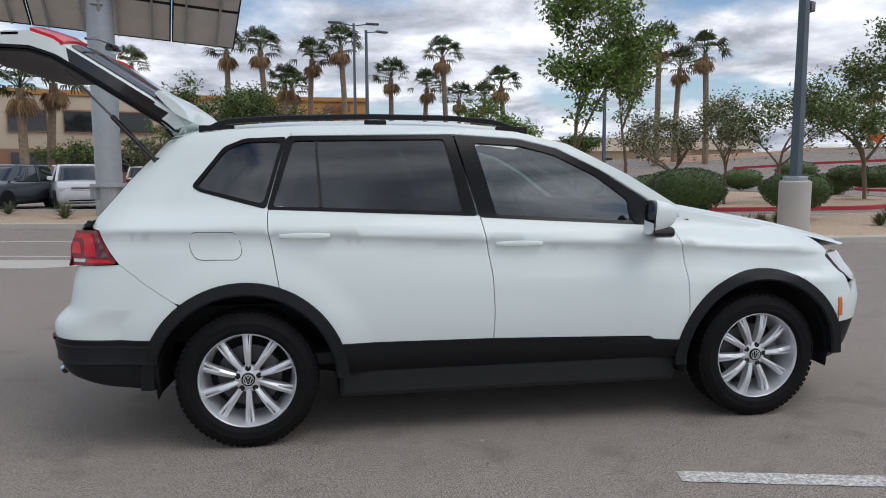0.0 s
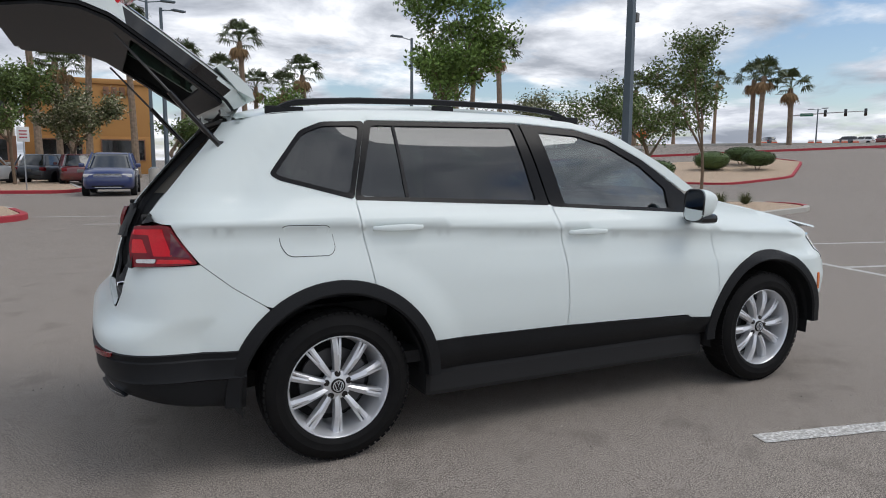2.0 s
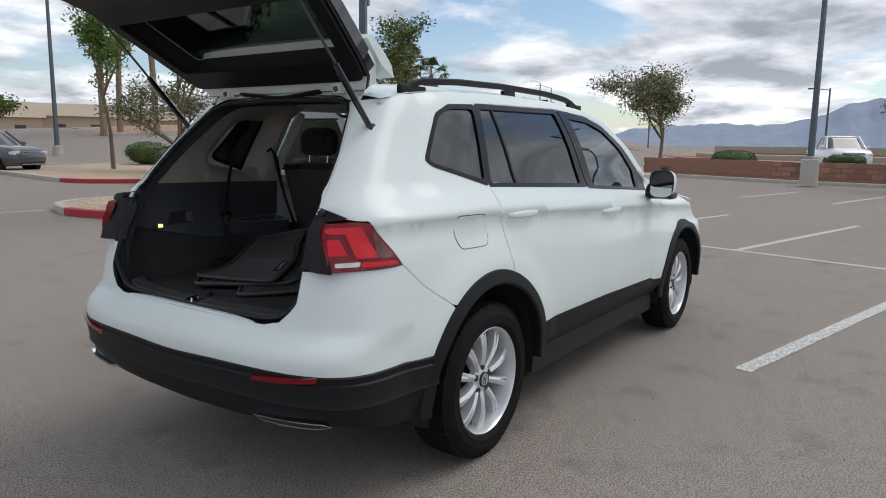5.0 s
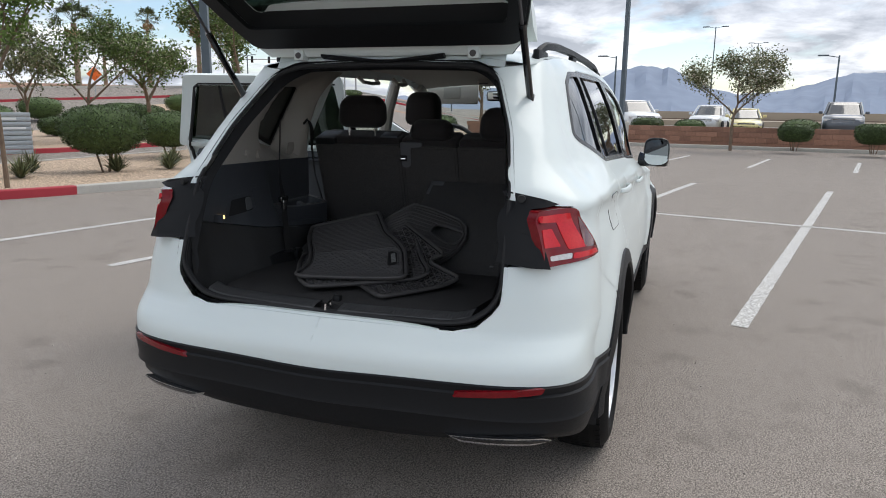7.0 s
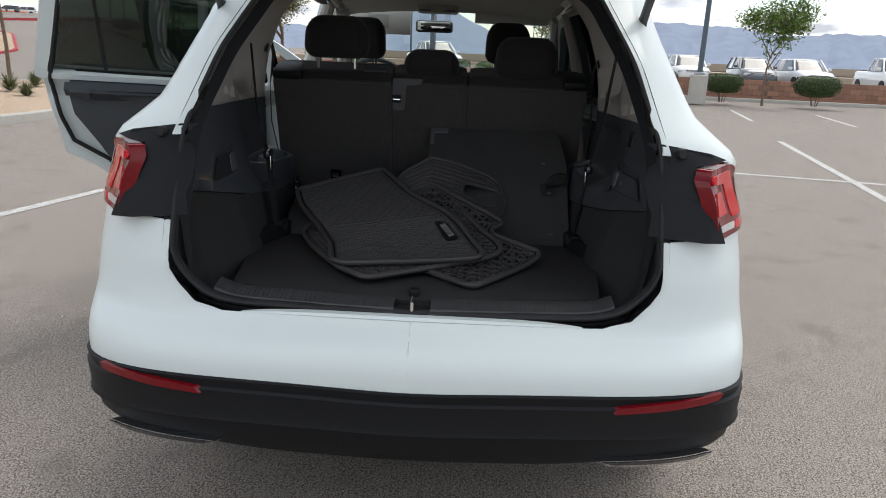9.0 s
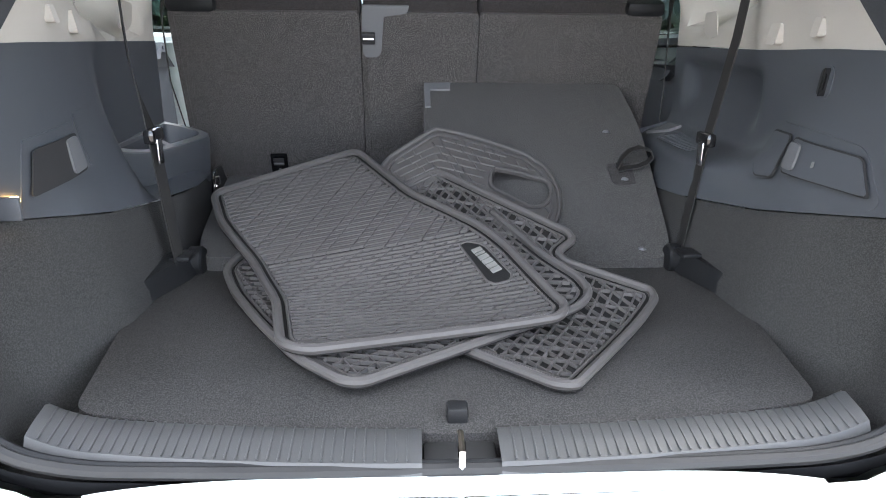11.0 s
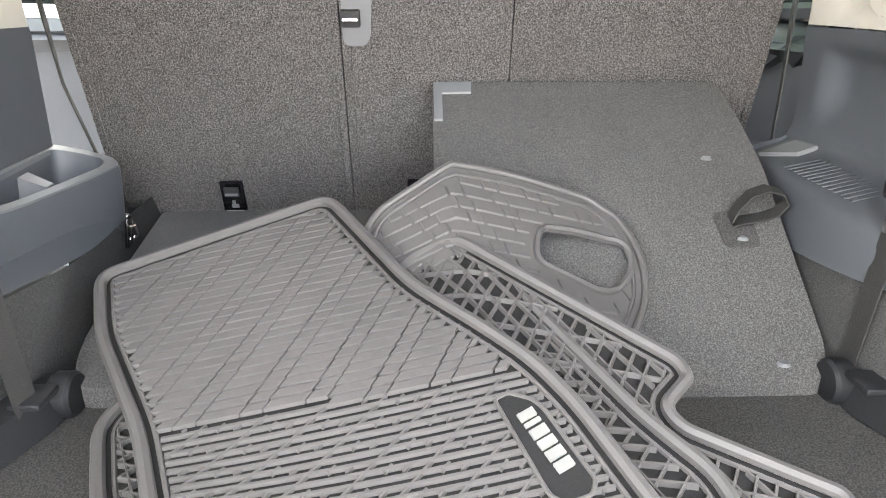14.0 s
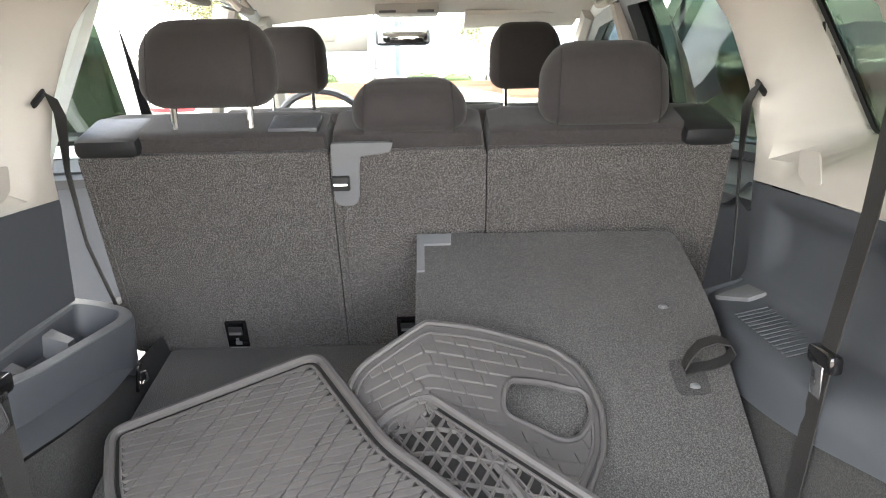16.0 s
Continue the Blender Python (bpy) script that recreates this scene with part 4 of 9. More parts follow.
def gate(profile):
    xs, zs = [p[0] for p in profile], [p[1] for p in profile]
    def place(a, b, off):
        w = ip(a, HS, HW)
        x, z = ip(a, HS, xs), ip(a, HS, zs)
        e = 0.02
        dx, dz = ip(a + e, HS, xs) - ip(a - e, HS, xs), ip(a + e, HS, zs) - ip(a - e, HS, zs)
        n = math.hypot(dx, dz) or 1
        nx, nz = dz / n, -dx / n
        if nz < 0:
            nx, nz = -nx, -nz
        drop = (-0.045 if profile is HO else 0.0) * min(1.2, abs(b) / w) ** 5
        return Vector((x + nx * (off + drop), b, z + nz * (off + drop)))
    return place
END = HS[-1]
def gate_outline(k=1.0):
    l = [(a, -ip(a, HS, HW) * k) for a in lin(0.0, END, 16)]
    return l + [(a, -b) for a, b in reversed(l)]
def gate_hole(a0, a1, inset):
    l = [(a, -(ip(a, HS, HW) - inset)) for a in lin(a0, a1, 8)]
    return rounded(l + [(a, -b) for a, b in reversed(l)], 0.05)
gate_o, gate_i = gate(HO), gate(HI)
HOLE = gate_hole(0.19, 0.61, 0.055)
tg = part("tailgate", mesh_of("tailgate", *panel(gate_outline(), gate_o, 0.05, 0.015, [HOLE]), PAINT), car, "raised white tailgate")
part("tailgate_glass", mesh_of("tailgate_glass", *panel(gate_hole(0.105, 0.645, 0.03), lambda a, b, e: gate_o(a, b, e + 0.006), 0.05, 0.004), TINT), tg, "dark tinted rear window")
inner_edge = gate_hole(0.085, END - 0.03, 0.012)
part("tailgate_lining", mesh_of("tailgate_lining", *panel(inner_edge, lambda a, b, e: gate_i(a, b, -e - 0.028), 0.05, 0.012, [gate_hole(0.225, 0.60, 0.075)]), CLAD), tg, "dark plastic inner lining")
part("tailgate_inner_panel", mesh_of("tailgate_inner_panel", *panel(gate_outline(0.995), gate_i, 0.06, 0.012, [gate_hole(0.205, 0.605, 0.065)]), CLAD), tg)
bl_ = [(a, -ip(a, HS, HW) * 0.985) for a in lin(0.004, 0.098, 5)]
part("hinge_band", mesh_of("hinge_band", *panel(bl_ + [(a, -b) for a, b in reversed(bl_)], lambda a, b, e: gate_i(a, b, -e - 0.016), 0.05, 0.004), PAINT), tg, "white painted band below the hinges")
loop = gate_outline()
wl = fine([Vector(p) for p in loop], 0.04)
V, F = [], []
for p in wl:
    V += [gate_o(p.x, p.y, -0.002), gate_i(p.x, p.y, 0.002)]
n = len(wl)
F = [(2 * i, 2 * i + 1, (2 * i + 3) % (2 * n), (2 * i + 2) % (2 * n)) for i in range(n)]
mid = [i for i in range(n) if 0.10 < wl[i].x < 0.64 and abs(wl[i].y) > 0.3]
part("tailgate_edge", mesh_of("tailgate_edge", V, [F[i] for i in range(n) if i not in mid], PAINT), tg)
for s in (-1, 1):
    run = [i for i in mid if wl[i].y * s > 0]
    run = run + [run[-1] + 1]
    vv = [V[2 * (i % n) + k] for i in run for k in (0, 1)]
    part("window_edge", mesh_of("window_edge", vv, [(2 * i, 2 * i + 1, 2 * i + 3, 2 * i + 2) for i in range(len(run) - 1)], GLOSSB), tg)
hole = fine([Vector(p) for p in HOLE], 0.04)
V = []
for p in hole:
    V += [gate_o(p.x, p.y, -0.002), gate_i(p.x, p.y * 0.985, 0.002)]
n = len(hole)
part("window_reveal", mesh_of("window_reveal", V, [(2 * i, 2 * i + 1, (2 * i + 3) % (2 * n), (2 * i + 2) % (2 * n)) for i in range(n)], SHUT), tg)
sp = loft([[(-0.285 + 0.0 * t, y, 1.66), (-0.30, y, 1.70 + 0.035 * k), (-0.345, y, 1.75 + 0.02 * k), (-0.43, y, 1.812 + 0.015 * k), (-0.45, y, 1.80), (-0.36, y, 1.70)] for t, y, k in [(0, yy, 1 - (yy / 0.6) ** 4) for yy in lin(-0.565, 0.565, 15)]])
part("roof_spoiler", mesh_of("roof_spoiler", *sp, PAINT), tg, "white roof spoiler")
for s in (-1, 1):
    v = panel([(0.66, s * 0.40), (0.66, s * 0.675), (0.83, s * 0.69), (0.86, s * 0.42)], lambda a, b, e: gate_o(a, b, e + 0.015), 0.05, 0.02)
    part("tailgate_lamp", mesh_of("tailgate_lamp", *v, REDB), tg, "red tail lamp")
part("rear_wiper", mesh_of("rear_wiper", *join(box(-0.83, -0.76, -0.06, 0.06, 2.09, 2.125, 0.012), tube([(-0.80, -0.05, 2.125), (-0.77, -0.35, 2.10), (-0.755, -0.60, 2.06)], [0.014, 0.010, 0.006], 8)), GLOSSB), tg, "black rear wiper")
part("plate_recess", mesh_of("plate_recess", *panel([(0.80, -0.28), (0.80, 0.28), (0.93, 0.28), (0.93, -0.28)], lambda a, b, e: gate_o(a, b, e + 0.006), 0.1, 0.01), CLAD), tg)
for s in (-1, 1):
    st = part("gas_strut", mesh_of("gas_strut", *tube([(-0.452, s * 0.582, 1.452), (-0.60, s * 0.588, 1.617), (-0.655, s * 0.59, 1.68)], 0.0125, 10), GLOSSB), car, "black gas strut")
    part("strut_rod", mesh_of("strut_rod", *tube([(-0.655, s * 0.59, 1.68), (-0.86, s * 0.60, 1.905)], 0.0055, 8), ALLOYD), st)
    part("strut_mount", mesh_of("strut_mount", *box(-0.465, -0.430, s * 0.582 - 0.013, s * 0.582 + 0.013, 1.432, 1.472, 0.008), GLOSSB), st)
    hg = part("tailgate_hinge", mesh_of("tailgate_hinge", *box(-0.41, -0.345, s * 0.357 - 0.022, s * 0.357 + 0.022, 1.595, 1.64, 0.006), PAINT), car)
    part("hinge_bolt", mesh_of("hinge_bolt", *tube([(-0.415, s * 0.357, 1.612), (-0.405, s * 0.357, 1.615)], 0.012, 8), ALLOYD), hg)
def ring(inset, dx=0.0, top=1.585, low=0.0):
    r = [(z, y_open(z) - inset) for z in (0.86, 0.95, 1.05, 1.15, 1.25, 1.35, 1.45, 1.52)]
    l = [(0.735 + inset * 0.5, 0.0), (0.735 + inset * 0.5, 0.25), (0.737 + inset * 0.5, 0.44 - inset), (0.75 + inset * 0.5, 0.52 - inset), (0.80 + inset * 0.3, 0.583 - inset)] + r
    l += [(1.555 - inset * 0.3, 0.435 - inset), (top - inset, 0.37 - inset), (top + 0.004 - inset, 0.2), (top + 0.008 - inset, 0.0)]
    def on(z, y):
        if z > 0.84:
            return x_open(z) + dx
        return skin(*at(0, max(y, 0.02), z)).x + dx + low
    full = [(on(z, y), -y, z) for z, y in l] + [(on(z, y), y, z) for z, y in reversed(l[1:-1])]
    return fine(rounded([Vector(p) for p in full], 0.06, 4), 0.03)
part("tailgate_seal", mesh_of("tailgate_seal", *tube(ring(0.012, 0.014, low=0.022), 0.0085, 8, True), RUBBER), car, "black rubber seal round the opening")
part("seal_lip", mesh_of("seal_lip", *tube(ring(0.020, 0.020, low=0.022), 0.005, 8, True), CLAD), car)
a = [Vector(p) for p in ring(-0.004, 0.0, low=0.030)]
V = []
for i, p in enumerate(a):
    k = smooth((p.z - 0.75) / 0.10)
    d = Vector((0.06, -p.y * 0.07, -(p.z - 1.1) * 0.07)) * k + Vector((0.004, 0, -0.02)) * (1 - k)
    V += [p, p + d]
n = len(a)
part("opening_flange", mesh_of("opening_flange", V, [(2 * i, 2 * i + 1, (2 * i + 3) % (2 * n), (2 * i + 2) % (2 * n)) for i in range(n)], CLAD), car)
part("sill_ledge", mesh_of("sill_ledge", *sheet(lambda u, k: (skin(*at(0, max(abs(k), 0.02), 0.735)).x + 0.030 * u * (1 - (abs(k) / 0.46) ** 4) + 0.002, k, 0.726 + 0.0125 * min(1, u * 4) * (1 - (abs(k) / 0.46) ** 6)), lin(0, 1, 9), lin(-0.46, 0.46, 61)), PAINT), car, "white painted ledge under the gate opening")
part("wiper_cover", mesh_of("wiper_cover", *loft([[(-0.375, y, 1.616 - h), (-0.400, y, 1.618 - h), (-0.405, y, 1.610 - h), (-0.38, y, 1.600 - h)] for y, h in ((0.262, 0.0), (0.15, 0.010), (0.03, 0.022), (-0.02, 0.024), (-0.12, 0.014), (-0.243, 0.002))]), CLAD), car, "black trim along the gate hinge line")
top_band = sheet(lambda u, t: (-0.385 + 0.05 * u + 0.0, 0.47 * t, 1.59 + 0.05 * u - 0.028 * t * t * (1 - u) + 0.002), lin(0, 1, 4), lin(-1, 1, 13))
part("roof_rear_rail", mesh_of("roof_rear_rail", *top_band, PAINT), car)

# ---- inside the car ----
part("cabin_floor", mesh_of("cabin_floor", *box(0.30, 2.35, -0.80, 0.80, 0.40, 0.46), CARPETF), car)
part("load_floor", mesh_of("load_floor", *panel(rounded([(-0.782, -0.475), (-0.47, -0.52), (-0.27, -0.455), (-0.27, 0.455), (-0.47, 0.52), (-0.782, 0.475), (-0.82, 0.27), (-0.832, 0.0), (-0.82, -0.27)], 0.03), lambda a, b, e: Vector((a, b, 0.762 + e - 0.010 * max(0, (-0.75 - a) / 0.08) ** 2)), 0.05, 0.05), CARPETF), car, "charcoal carpet load floor")
part("floor_below", mesh_of("floor_below", *box(-0.84, 0.32, -0.66, 0.66, 0.62, 0.70), SHUT), car)
# scuff plate with ribs
plate = []
for s in (-1, 1):
    rings = []
    for y in lin(0.045, 0.50, 24):
        k = max(0, (y - 0.42) / 0.08) ** 2 * 0.016
        c = 0.042 * (y / 0.48) ** 2
        rings.append([(-0.820 + c, s * y, 0.742 + k), (-0.829 + c, s * y, 0.758 + k), (-0.838 + c, s * y, 0.762 + k), (-0.872 + c, s * y, 0.757 + k), (-0.890 + c, s * y, 0.752 + k), (-0.897 + c, s * y, 0.740 + k)])
    plate.append(loft(rings, False, False))
sc = part("scuff_plate", mesh_of("scuff_plate", *join(*plate), SCUFF), car, "grey ribbed plastic scuff plate")
rib = mesh_of("rib", *box(-0.028, 0.028, -0.0013, 0.0013, -0.0012, 0.0012, 0.0006), SCUFF)
for s in (-1, 1):
    for k in range(36):
        y = 0.062 + 0.0121 * k
        z = 0.7585 + max(0, (y - 0.42) / 0.08) ** 2 * 0.016
        part("rib", rib, sc, m=Matrix.Translation((-0.862 + 0.042 * (y / 0.48) ** 2, s * y, z)) @ Matrix.Rotation(radians(-8), 4, "Y"))
part("latch_recess", mesh_of("latch_recess", *box(-0.897, -0.83, -0.044, 0.044, 0.715, 0.742, 0.006), SHUT), sc)
part("striker", mesh_of("striker", *tube([(-0.890, 0.0, 0.738), (-0.888, 0.0, 0.764), (-0.856, 0.0, 0.768), (-0.855, 0.0, 0.738)], 0.005, 8), CHROME), sc, "steel latch striker")
part("floor_loop", mesh_of("floor_loop", *box(-0.815, -0.79, -0.013, 0.013, 0.752, 0.775, 0.004), CLAD), car)

# side walls of the load bay and the pale linings above them
EDGE_Z = [0.95, 1.165, 1.25, 1.345, 1.39, 1.45, 1.49, 1.53, 1.585]
EDGE_X = {-1: [0.165, 0.19, 0.172, 0.20, 0.212, 0.226, 0.243, 0.28, 0.33], 1: [0.13, 0.135, 0.106, 0.112, 0.117, 0.124, 0.132, 0.16, 0.21]}
def edge_x(s, z):
    """The front edge of the side lining."""
    return ip(z, EDGE_Z, EDGE_X[s])
def wall_y(s, x, z):
    """The inner face of the side wall above the shelf."""
    f = ip(z, [1.0, 1.175, 1.34, 1.45, 1.52, 1.58], [0.602, 0.603, 0.585, 0.552, 0.512, 0.462]) + (0.034 * smooth((x + 0.45) / 0.45) * ip(z, [1.2, 1.5], [1, 0.4]) if s > 0 else 0.0)
    b = y_open(z) - 0.014
    return f + (b - f) * smooth((-0.30 - x) / 0.30)
QHR = rounded([(-0.205, 1.330), (-0.082, 1.494), (0.0, 1.534), (0.168, 1.538), (0.083, 1.258), (-0.172, 1.308)], 0.022)
QHS = {-1: QHR, 1: [Vector((p.x - 0.10, p.y - 0.03)) for p in QHR]}
HOLES = {k: fine([Vector(p) for p in q], 0.02) for k, q in QHS.items()}
def lining(s):
    QHL = HOLES[s]
    def place(a, b, e):
        q = Vector((a, b))
        d = min((q - p).length for p in QHL)
        w = wall_y(s, a, b)
        g = half(a, b) - 0.028
        y = w + max(0.0, g - w) * (1 - smooth(d / 0.06)) - e * 0.5
        return Vector((a, s * y, b))
    return place
for s in (-1, 1):
    o = [(edge_x(s, z), z) for z in (1.172, 1.25, 1.30, 1.345, 1.39, 1.45, 1.49, 1.53, 1.58)]
    o += [(-0.05, 1.578), (-0.28, 1.556)] + [(x_open(z) + 0.035, z) for z in (1.52, 1.45, 1.35, 1.25, 1.192)] + [(-0.30, 1.180)]
    place = lining(s)
    pl = part("pillar_lining", mesh_of("pillar_lining", *panel(o, place, 0.03, 0.016, [QHS[s]], 0.02), BEIGE, angle=60), car, "pale beige pillar lining")
    run = [(edge_x(s, z), z) for z in lin(1.0, 1.58, 24)]
    edge = loft([[(a, s * wall_y(s, a, b), b), (a + 0.012, s * (wall_y(s, a, b) + 0.006), b), (a + 0.018, s * (wall_y(s, a, b) + 0.05), b)] for a, b in run], False, False)
    part("lining_edge", mesh_of("lining_edge", *edge, BEIGE), pl)
    part("door_seal", mesh_of("door_seal", *tube([(a + 0.022, s * (wall_y(s, a, b) + 0.05), b) for a, b in run], 0.008, 6), RUBBER), pl)
    QHL = HOLES[s]
    V = []
    for p in QHL:
        V += [place(p.x, p.y, 0.0), Vector((p.x, s * (half(p.x, p.y) - 0.012), p.y))]
    n = len(QHL)
    part("window_reveal", mesh_of("window_reveal", V, [(2 * i, 2 * i + 1, (2 * i + 3) % (2 * n), (2 * i + 2) % (2 * n)) for i in range(n)], SHUT), pl)
    for hx, hz, w, h in (((-0.296, 1.208, 0.034, 0.018), (-0.453, 1.221, 0.026, 0.015)) if s < 0 else ((-0.35, 1.217, 0.028, 0.018), (-0.461, 1.229, 0.020, 0.013))):
        hk = panel(rounded([(hx - w / 2, hz - h), (hx - w / 2, hz + h), (hx + w / 2, hz + h), (hx + w / 2, hz - h)], 0.006), lambda a, b, e: Vector((a, s * (wall_y(s, a, b) - 0.016 * ip(b, [hz - h, hz + h], [1, 0.3]) - e), b)), 0.02, 0.014)
        part("bag_hook", mesh_of("bag_hook", *hk, BEIGE), pl)
    gx, gz = (-0.01, 1.222) if s < 0 else (-0.045, 1.228)
    gr = panel(rounded([(gx - 0.034, gz - 0.022), (gx - 0.026, gz + 0.028), (gx + 0.030, gz + 0.024), (gx + 0.036, gz - 0.016), (gx + 0.012, gz - 0.030)], 0.008), lambda a, b, e: Vector((a, s * (wall_y(s, a, b) - 0.0015 - e), b)), 0.02, 0.003)
    part("belt_anchor_cover", mesh_of("belt_anchor_cover", *gr, BEIGE), pl)
    ax, az = (0.150, 1.338) if s < 0 else (0.062, 1.348)
    part("belt_outlet", mesh_of("belt_outlet", *moved(box(-0.022, 0.022, -0.003, 0.003, -0.006, 0.006, 0.0025), pose(ax, s * (wall_y(s, ax, az) - 0.002), az, 0, -28, 0)), CLAD), pl, "dark belt outlet")
ret = [[skin(rim(z)[0], z, -0.003) + Vector((0.012, 0, 0)), Vector((x_open(z) + 0.038, -(y_open(z) - 0.016), z))] for z in lin(1.165, 1.56, 12)]
pair("pillar_return", loft(ret, False, False), BEIGE)
part("headliner", mesh_of("headliner", *sheet(lambda x, t: (x, roof_pt(x, t)[1] * 0.97, roof_pt(x, t * 0.9)[2] - 0.045), lin(-0.36, 1.60, 20), lin(-1, 1, 13)), LINER), car, "pale beige cloth headliner")
for s in (-1, 1):
    bp = [(1.13, s * 0.585, 1.565), (1.15, s * 0.645, 1.40), (1.18, s * 0.70, 1.18), (1.22, s * 0.735, 1.0), (1.25, s * 0.76, 0.5)]
    part("centre_pillar", mesh_of("centre_pillar", *tube(bp, [0.03, 0.035, 0.04, 0.04, 0.05], 10, flat=1.0), BEIGE), car, "pale beige centre pillar")
    part("windscreen_pillar", mesh_of("windscreen_pillar", *tube([(1.50, s * 0.585, 1.565), (1.75, s * 0.61, 1.49), (2.05, s * 0.66, 1.32), (2.30, s * 0.70, 1.15)], [0.035, 0.035, 0.04, 0.05], 8), BEIGE), car)
    part("body_pillar", mesh_of("body_pillar", *tube([(0.30, s * 0.605, 1.56), (0.20, s * 0.70, 1.25), (0.19, s * 0.765, 1.0), (0.27, s * 0.79, 0.78), (0.42, s * 0.80, 0.60), (0.50, s * 0.80, 0.45)], 0.03, 8), PAINT), car)
    part("door_sill", mesh_of("door_sill", *box(0.56, 2.35, s * 0.80 - 0.06, s * 0.80 + 0.05, 0.38, 0.50, 0.02), PAINT), car)
    part("body_pillar", mesh_of("body_pillar", *tube([(1.15, s * 0.60, 1.57), (1.20, s * 0.735, 1.17), (1.24, s * 0.79, 0.9), (1.25, s * 0.80, 0.45)], 0.035, 8), PAINT), car)
    part("grab_handle", mesh_of("grab_handle", *tube([(0.55, s * 0.56, 1.575), (0.56, s * 0.535, 1.55), (0.66, s * 0.53, 1.545), (0.76, s * 0.535, 1.55), (0.77, s * 0.56, 1.575)], 0.010, 8), BEIGE), car)

def cushion(x0, x1, y0, y1, z0, z1, r=0.05, bulge=0.012):
    """A soft rounded block."""
    bm = bmesh.new()
    bmesh.ops.create_cube(bm, size=1)
    bmesh.ops.subdivide_edges(bm, edges=list(bm.edges), cuts=11, use_grid_fill=True)
    c = Vector(((x0 + x1) / 2, (y0 + y1) / 2, (z0 + z1) / 2))
    h = Vector(((x1 - x0) / 2, (y1 - y0) / 2, (z1 - z0) / 2))
    for v in bm.verts:
        p = v.co * 2
        q = Vector((p.x * h.x, p.y * h.y, p.z * h.z))
        k = Vector([max(-(h[i] - r), min(h[i] - r, q[i])) for i in range(3)])
        d = q - k
        if d.length > 1e-6:
            q = k + d.normalized() * r
        q.x += math.copysign(bulge, p.x) * (1 - p.y ** 2) * (1 - p.z ** 2) if abs(p.x) > 0.9 else 0
        v.co = c + q
    bm.verts.index_update()
    out = [v.co.copy() for v in bm.verts], [tuple(v.index for v in f.verts) for f in bm.faces]
    bm.free()
    return out
def lean(x0, z0, x1, z1):
    """A matrix that tips an upright seat so that it runs from (x0, z0) up to (x1, z1)."""
    return Matrix.Translation((x0, 0, z0)) @ Matrix.Rotation(math.atan2(x1 - x0, z1 - z0), 4, "Y")
TIP = lean(0.305, 0.815, 0.170, 1.262)
def seat_back(y0, y1, name="rear_seat_back"):
    hgt = 0.466
    o = rounded([(0.0, y0 + 0.0006), (0.0, y1 - 0.0006), (hgt - 0.022, y1 - 0.0006), (hgt - 0.022, y0 + 0.0006)], 0.010)
    back = panel(o, lambda a, b, e: Vector((-e if e else 0.0, b, a)), 0.08, 0.02)
    s = part(name, mesh_of(name, *moved(back, TIP), CARPET), car, "charcoal carpet-backed rear seat")
    part("upholstery", mesh_of("upholstery", *moved(cushion(0.012, 0.15, y0, y1, -0.12, hgt + 0.008, 0.022), TIP), CLOTH), s, "charcoal cloth")
    ln = tube([TIP @ Vector((-0.002, p.y, p.x)) for p in fine([Vector((0.008, y0 + 0.014)), Vector((0.008, y1 - 0.014)), Vector((hgt - 0.034, y1 - 0.014)), Vector((hgt - 0.034, y0 + 0.014))], 0.05)], 0.0019, 5, True)
    part("piping", mesh_of("piping", *ln, CARPET), s)
    return s
SB = [seat_back(0.1715, 0.618), seat_back(-0.113, 0.1705), seat_back(-0.556, -0.114)]
def headrest(parent, x, y, z0, w, h, posts=0.0, depth=0.10):
    """A padded headrest, narrower and rounder at the top, with stitched side panels."""
    def shape(p):
        k = max(0.0, (p[2] - z0) / h)
        t = (p[1] - y) / (w / 2)
        return Vector((p[0] + 0.012 * k, y + (p[1] - y) * (1 - 0.07 * k * k), p[2] - 0.17 * h * min(1.2, abs(t)) ** 5 * k * k))
    v, f = cushion(x, x + depth, y - w / 2, y + w / 2, z0, z0 + h, min(0.047, h * 0.42), 0.010)
    hr = part("headrest", mesh_of("headrest", [shape(p) for p in v], f, CLOTH), parent, "charcoal cloth headrest")
    for s in (-1, 1):
        sm = [shape((x - 0.0095 * (1 - (2 * k - 1) ** 2) * 0.42 - 0.0005 + 0.03 * max(0, abs(2 * k - 1) - 0.72), y + s * w * 0.38, z0 + h * (0.05 + 0.90 * k))) for k in lin(0, 1, 14)]
        part("seam", mesh_of("seam", *tube(sm, 0.0011, 5), SHUT), hr)
        if posts:
            part("headrest_post", mesh_of("headrest_post", *tube([(x + depth * 0.5, y + s * w * 0.28, z0 - posts), (x + depth * 0.5, y + s * w * 0.28, z0 + 0.03)], 0.0065, 10), CHROME), hr, "chrome post")
        part("post_collar", mesh_of("post_collar", *moved(revolve([(0.0, 0.008), (0.016, 0.007), (0.021, -0.004)], 14, "z"), Matrix.Translation((x + depth * 0.5, y + s * w * 0.28, z0 - max(posts, 0.005)))), TRIM), hr)
    return hr
headrest(SB[0], 0.17, 0.383, 1.320, 0.246, 0.154, 0.048)
headrest(SB[1], 0.17, 0.025, 1.266, 0.212, 0.100, 0.0)
headrest(SB[2], 0.17, -0.329, 1.272, 0.238, 0.152, 0.0)
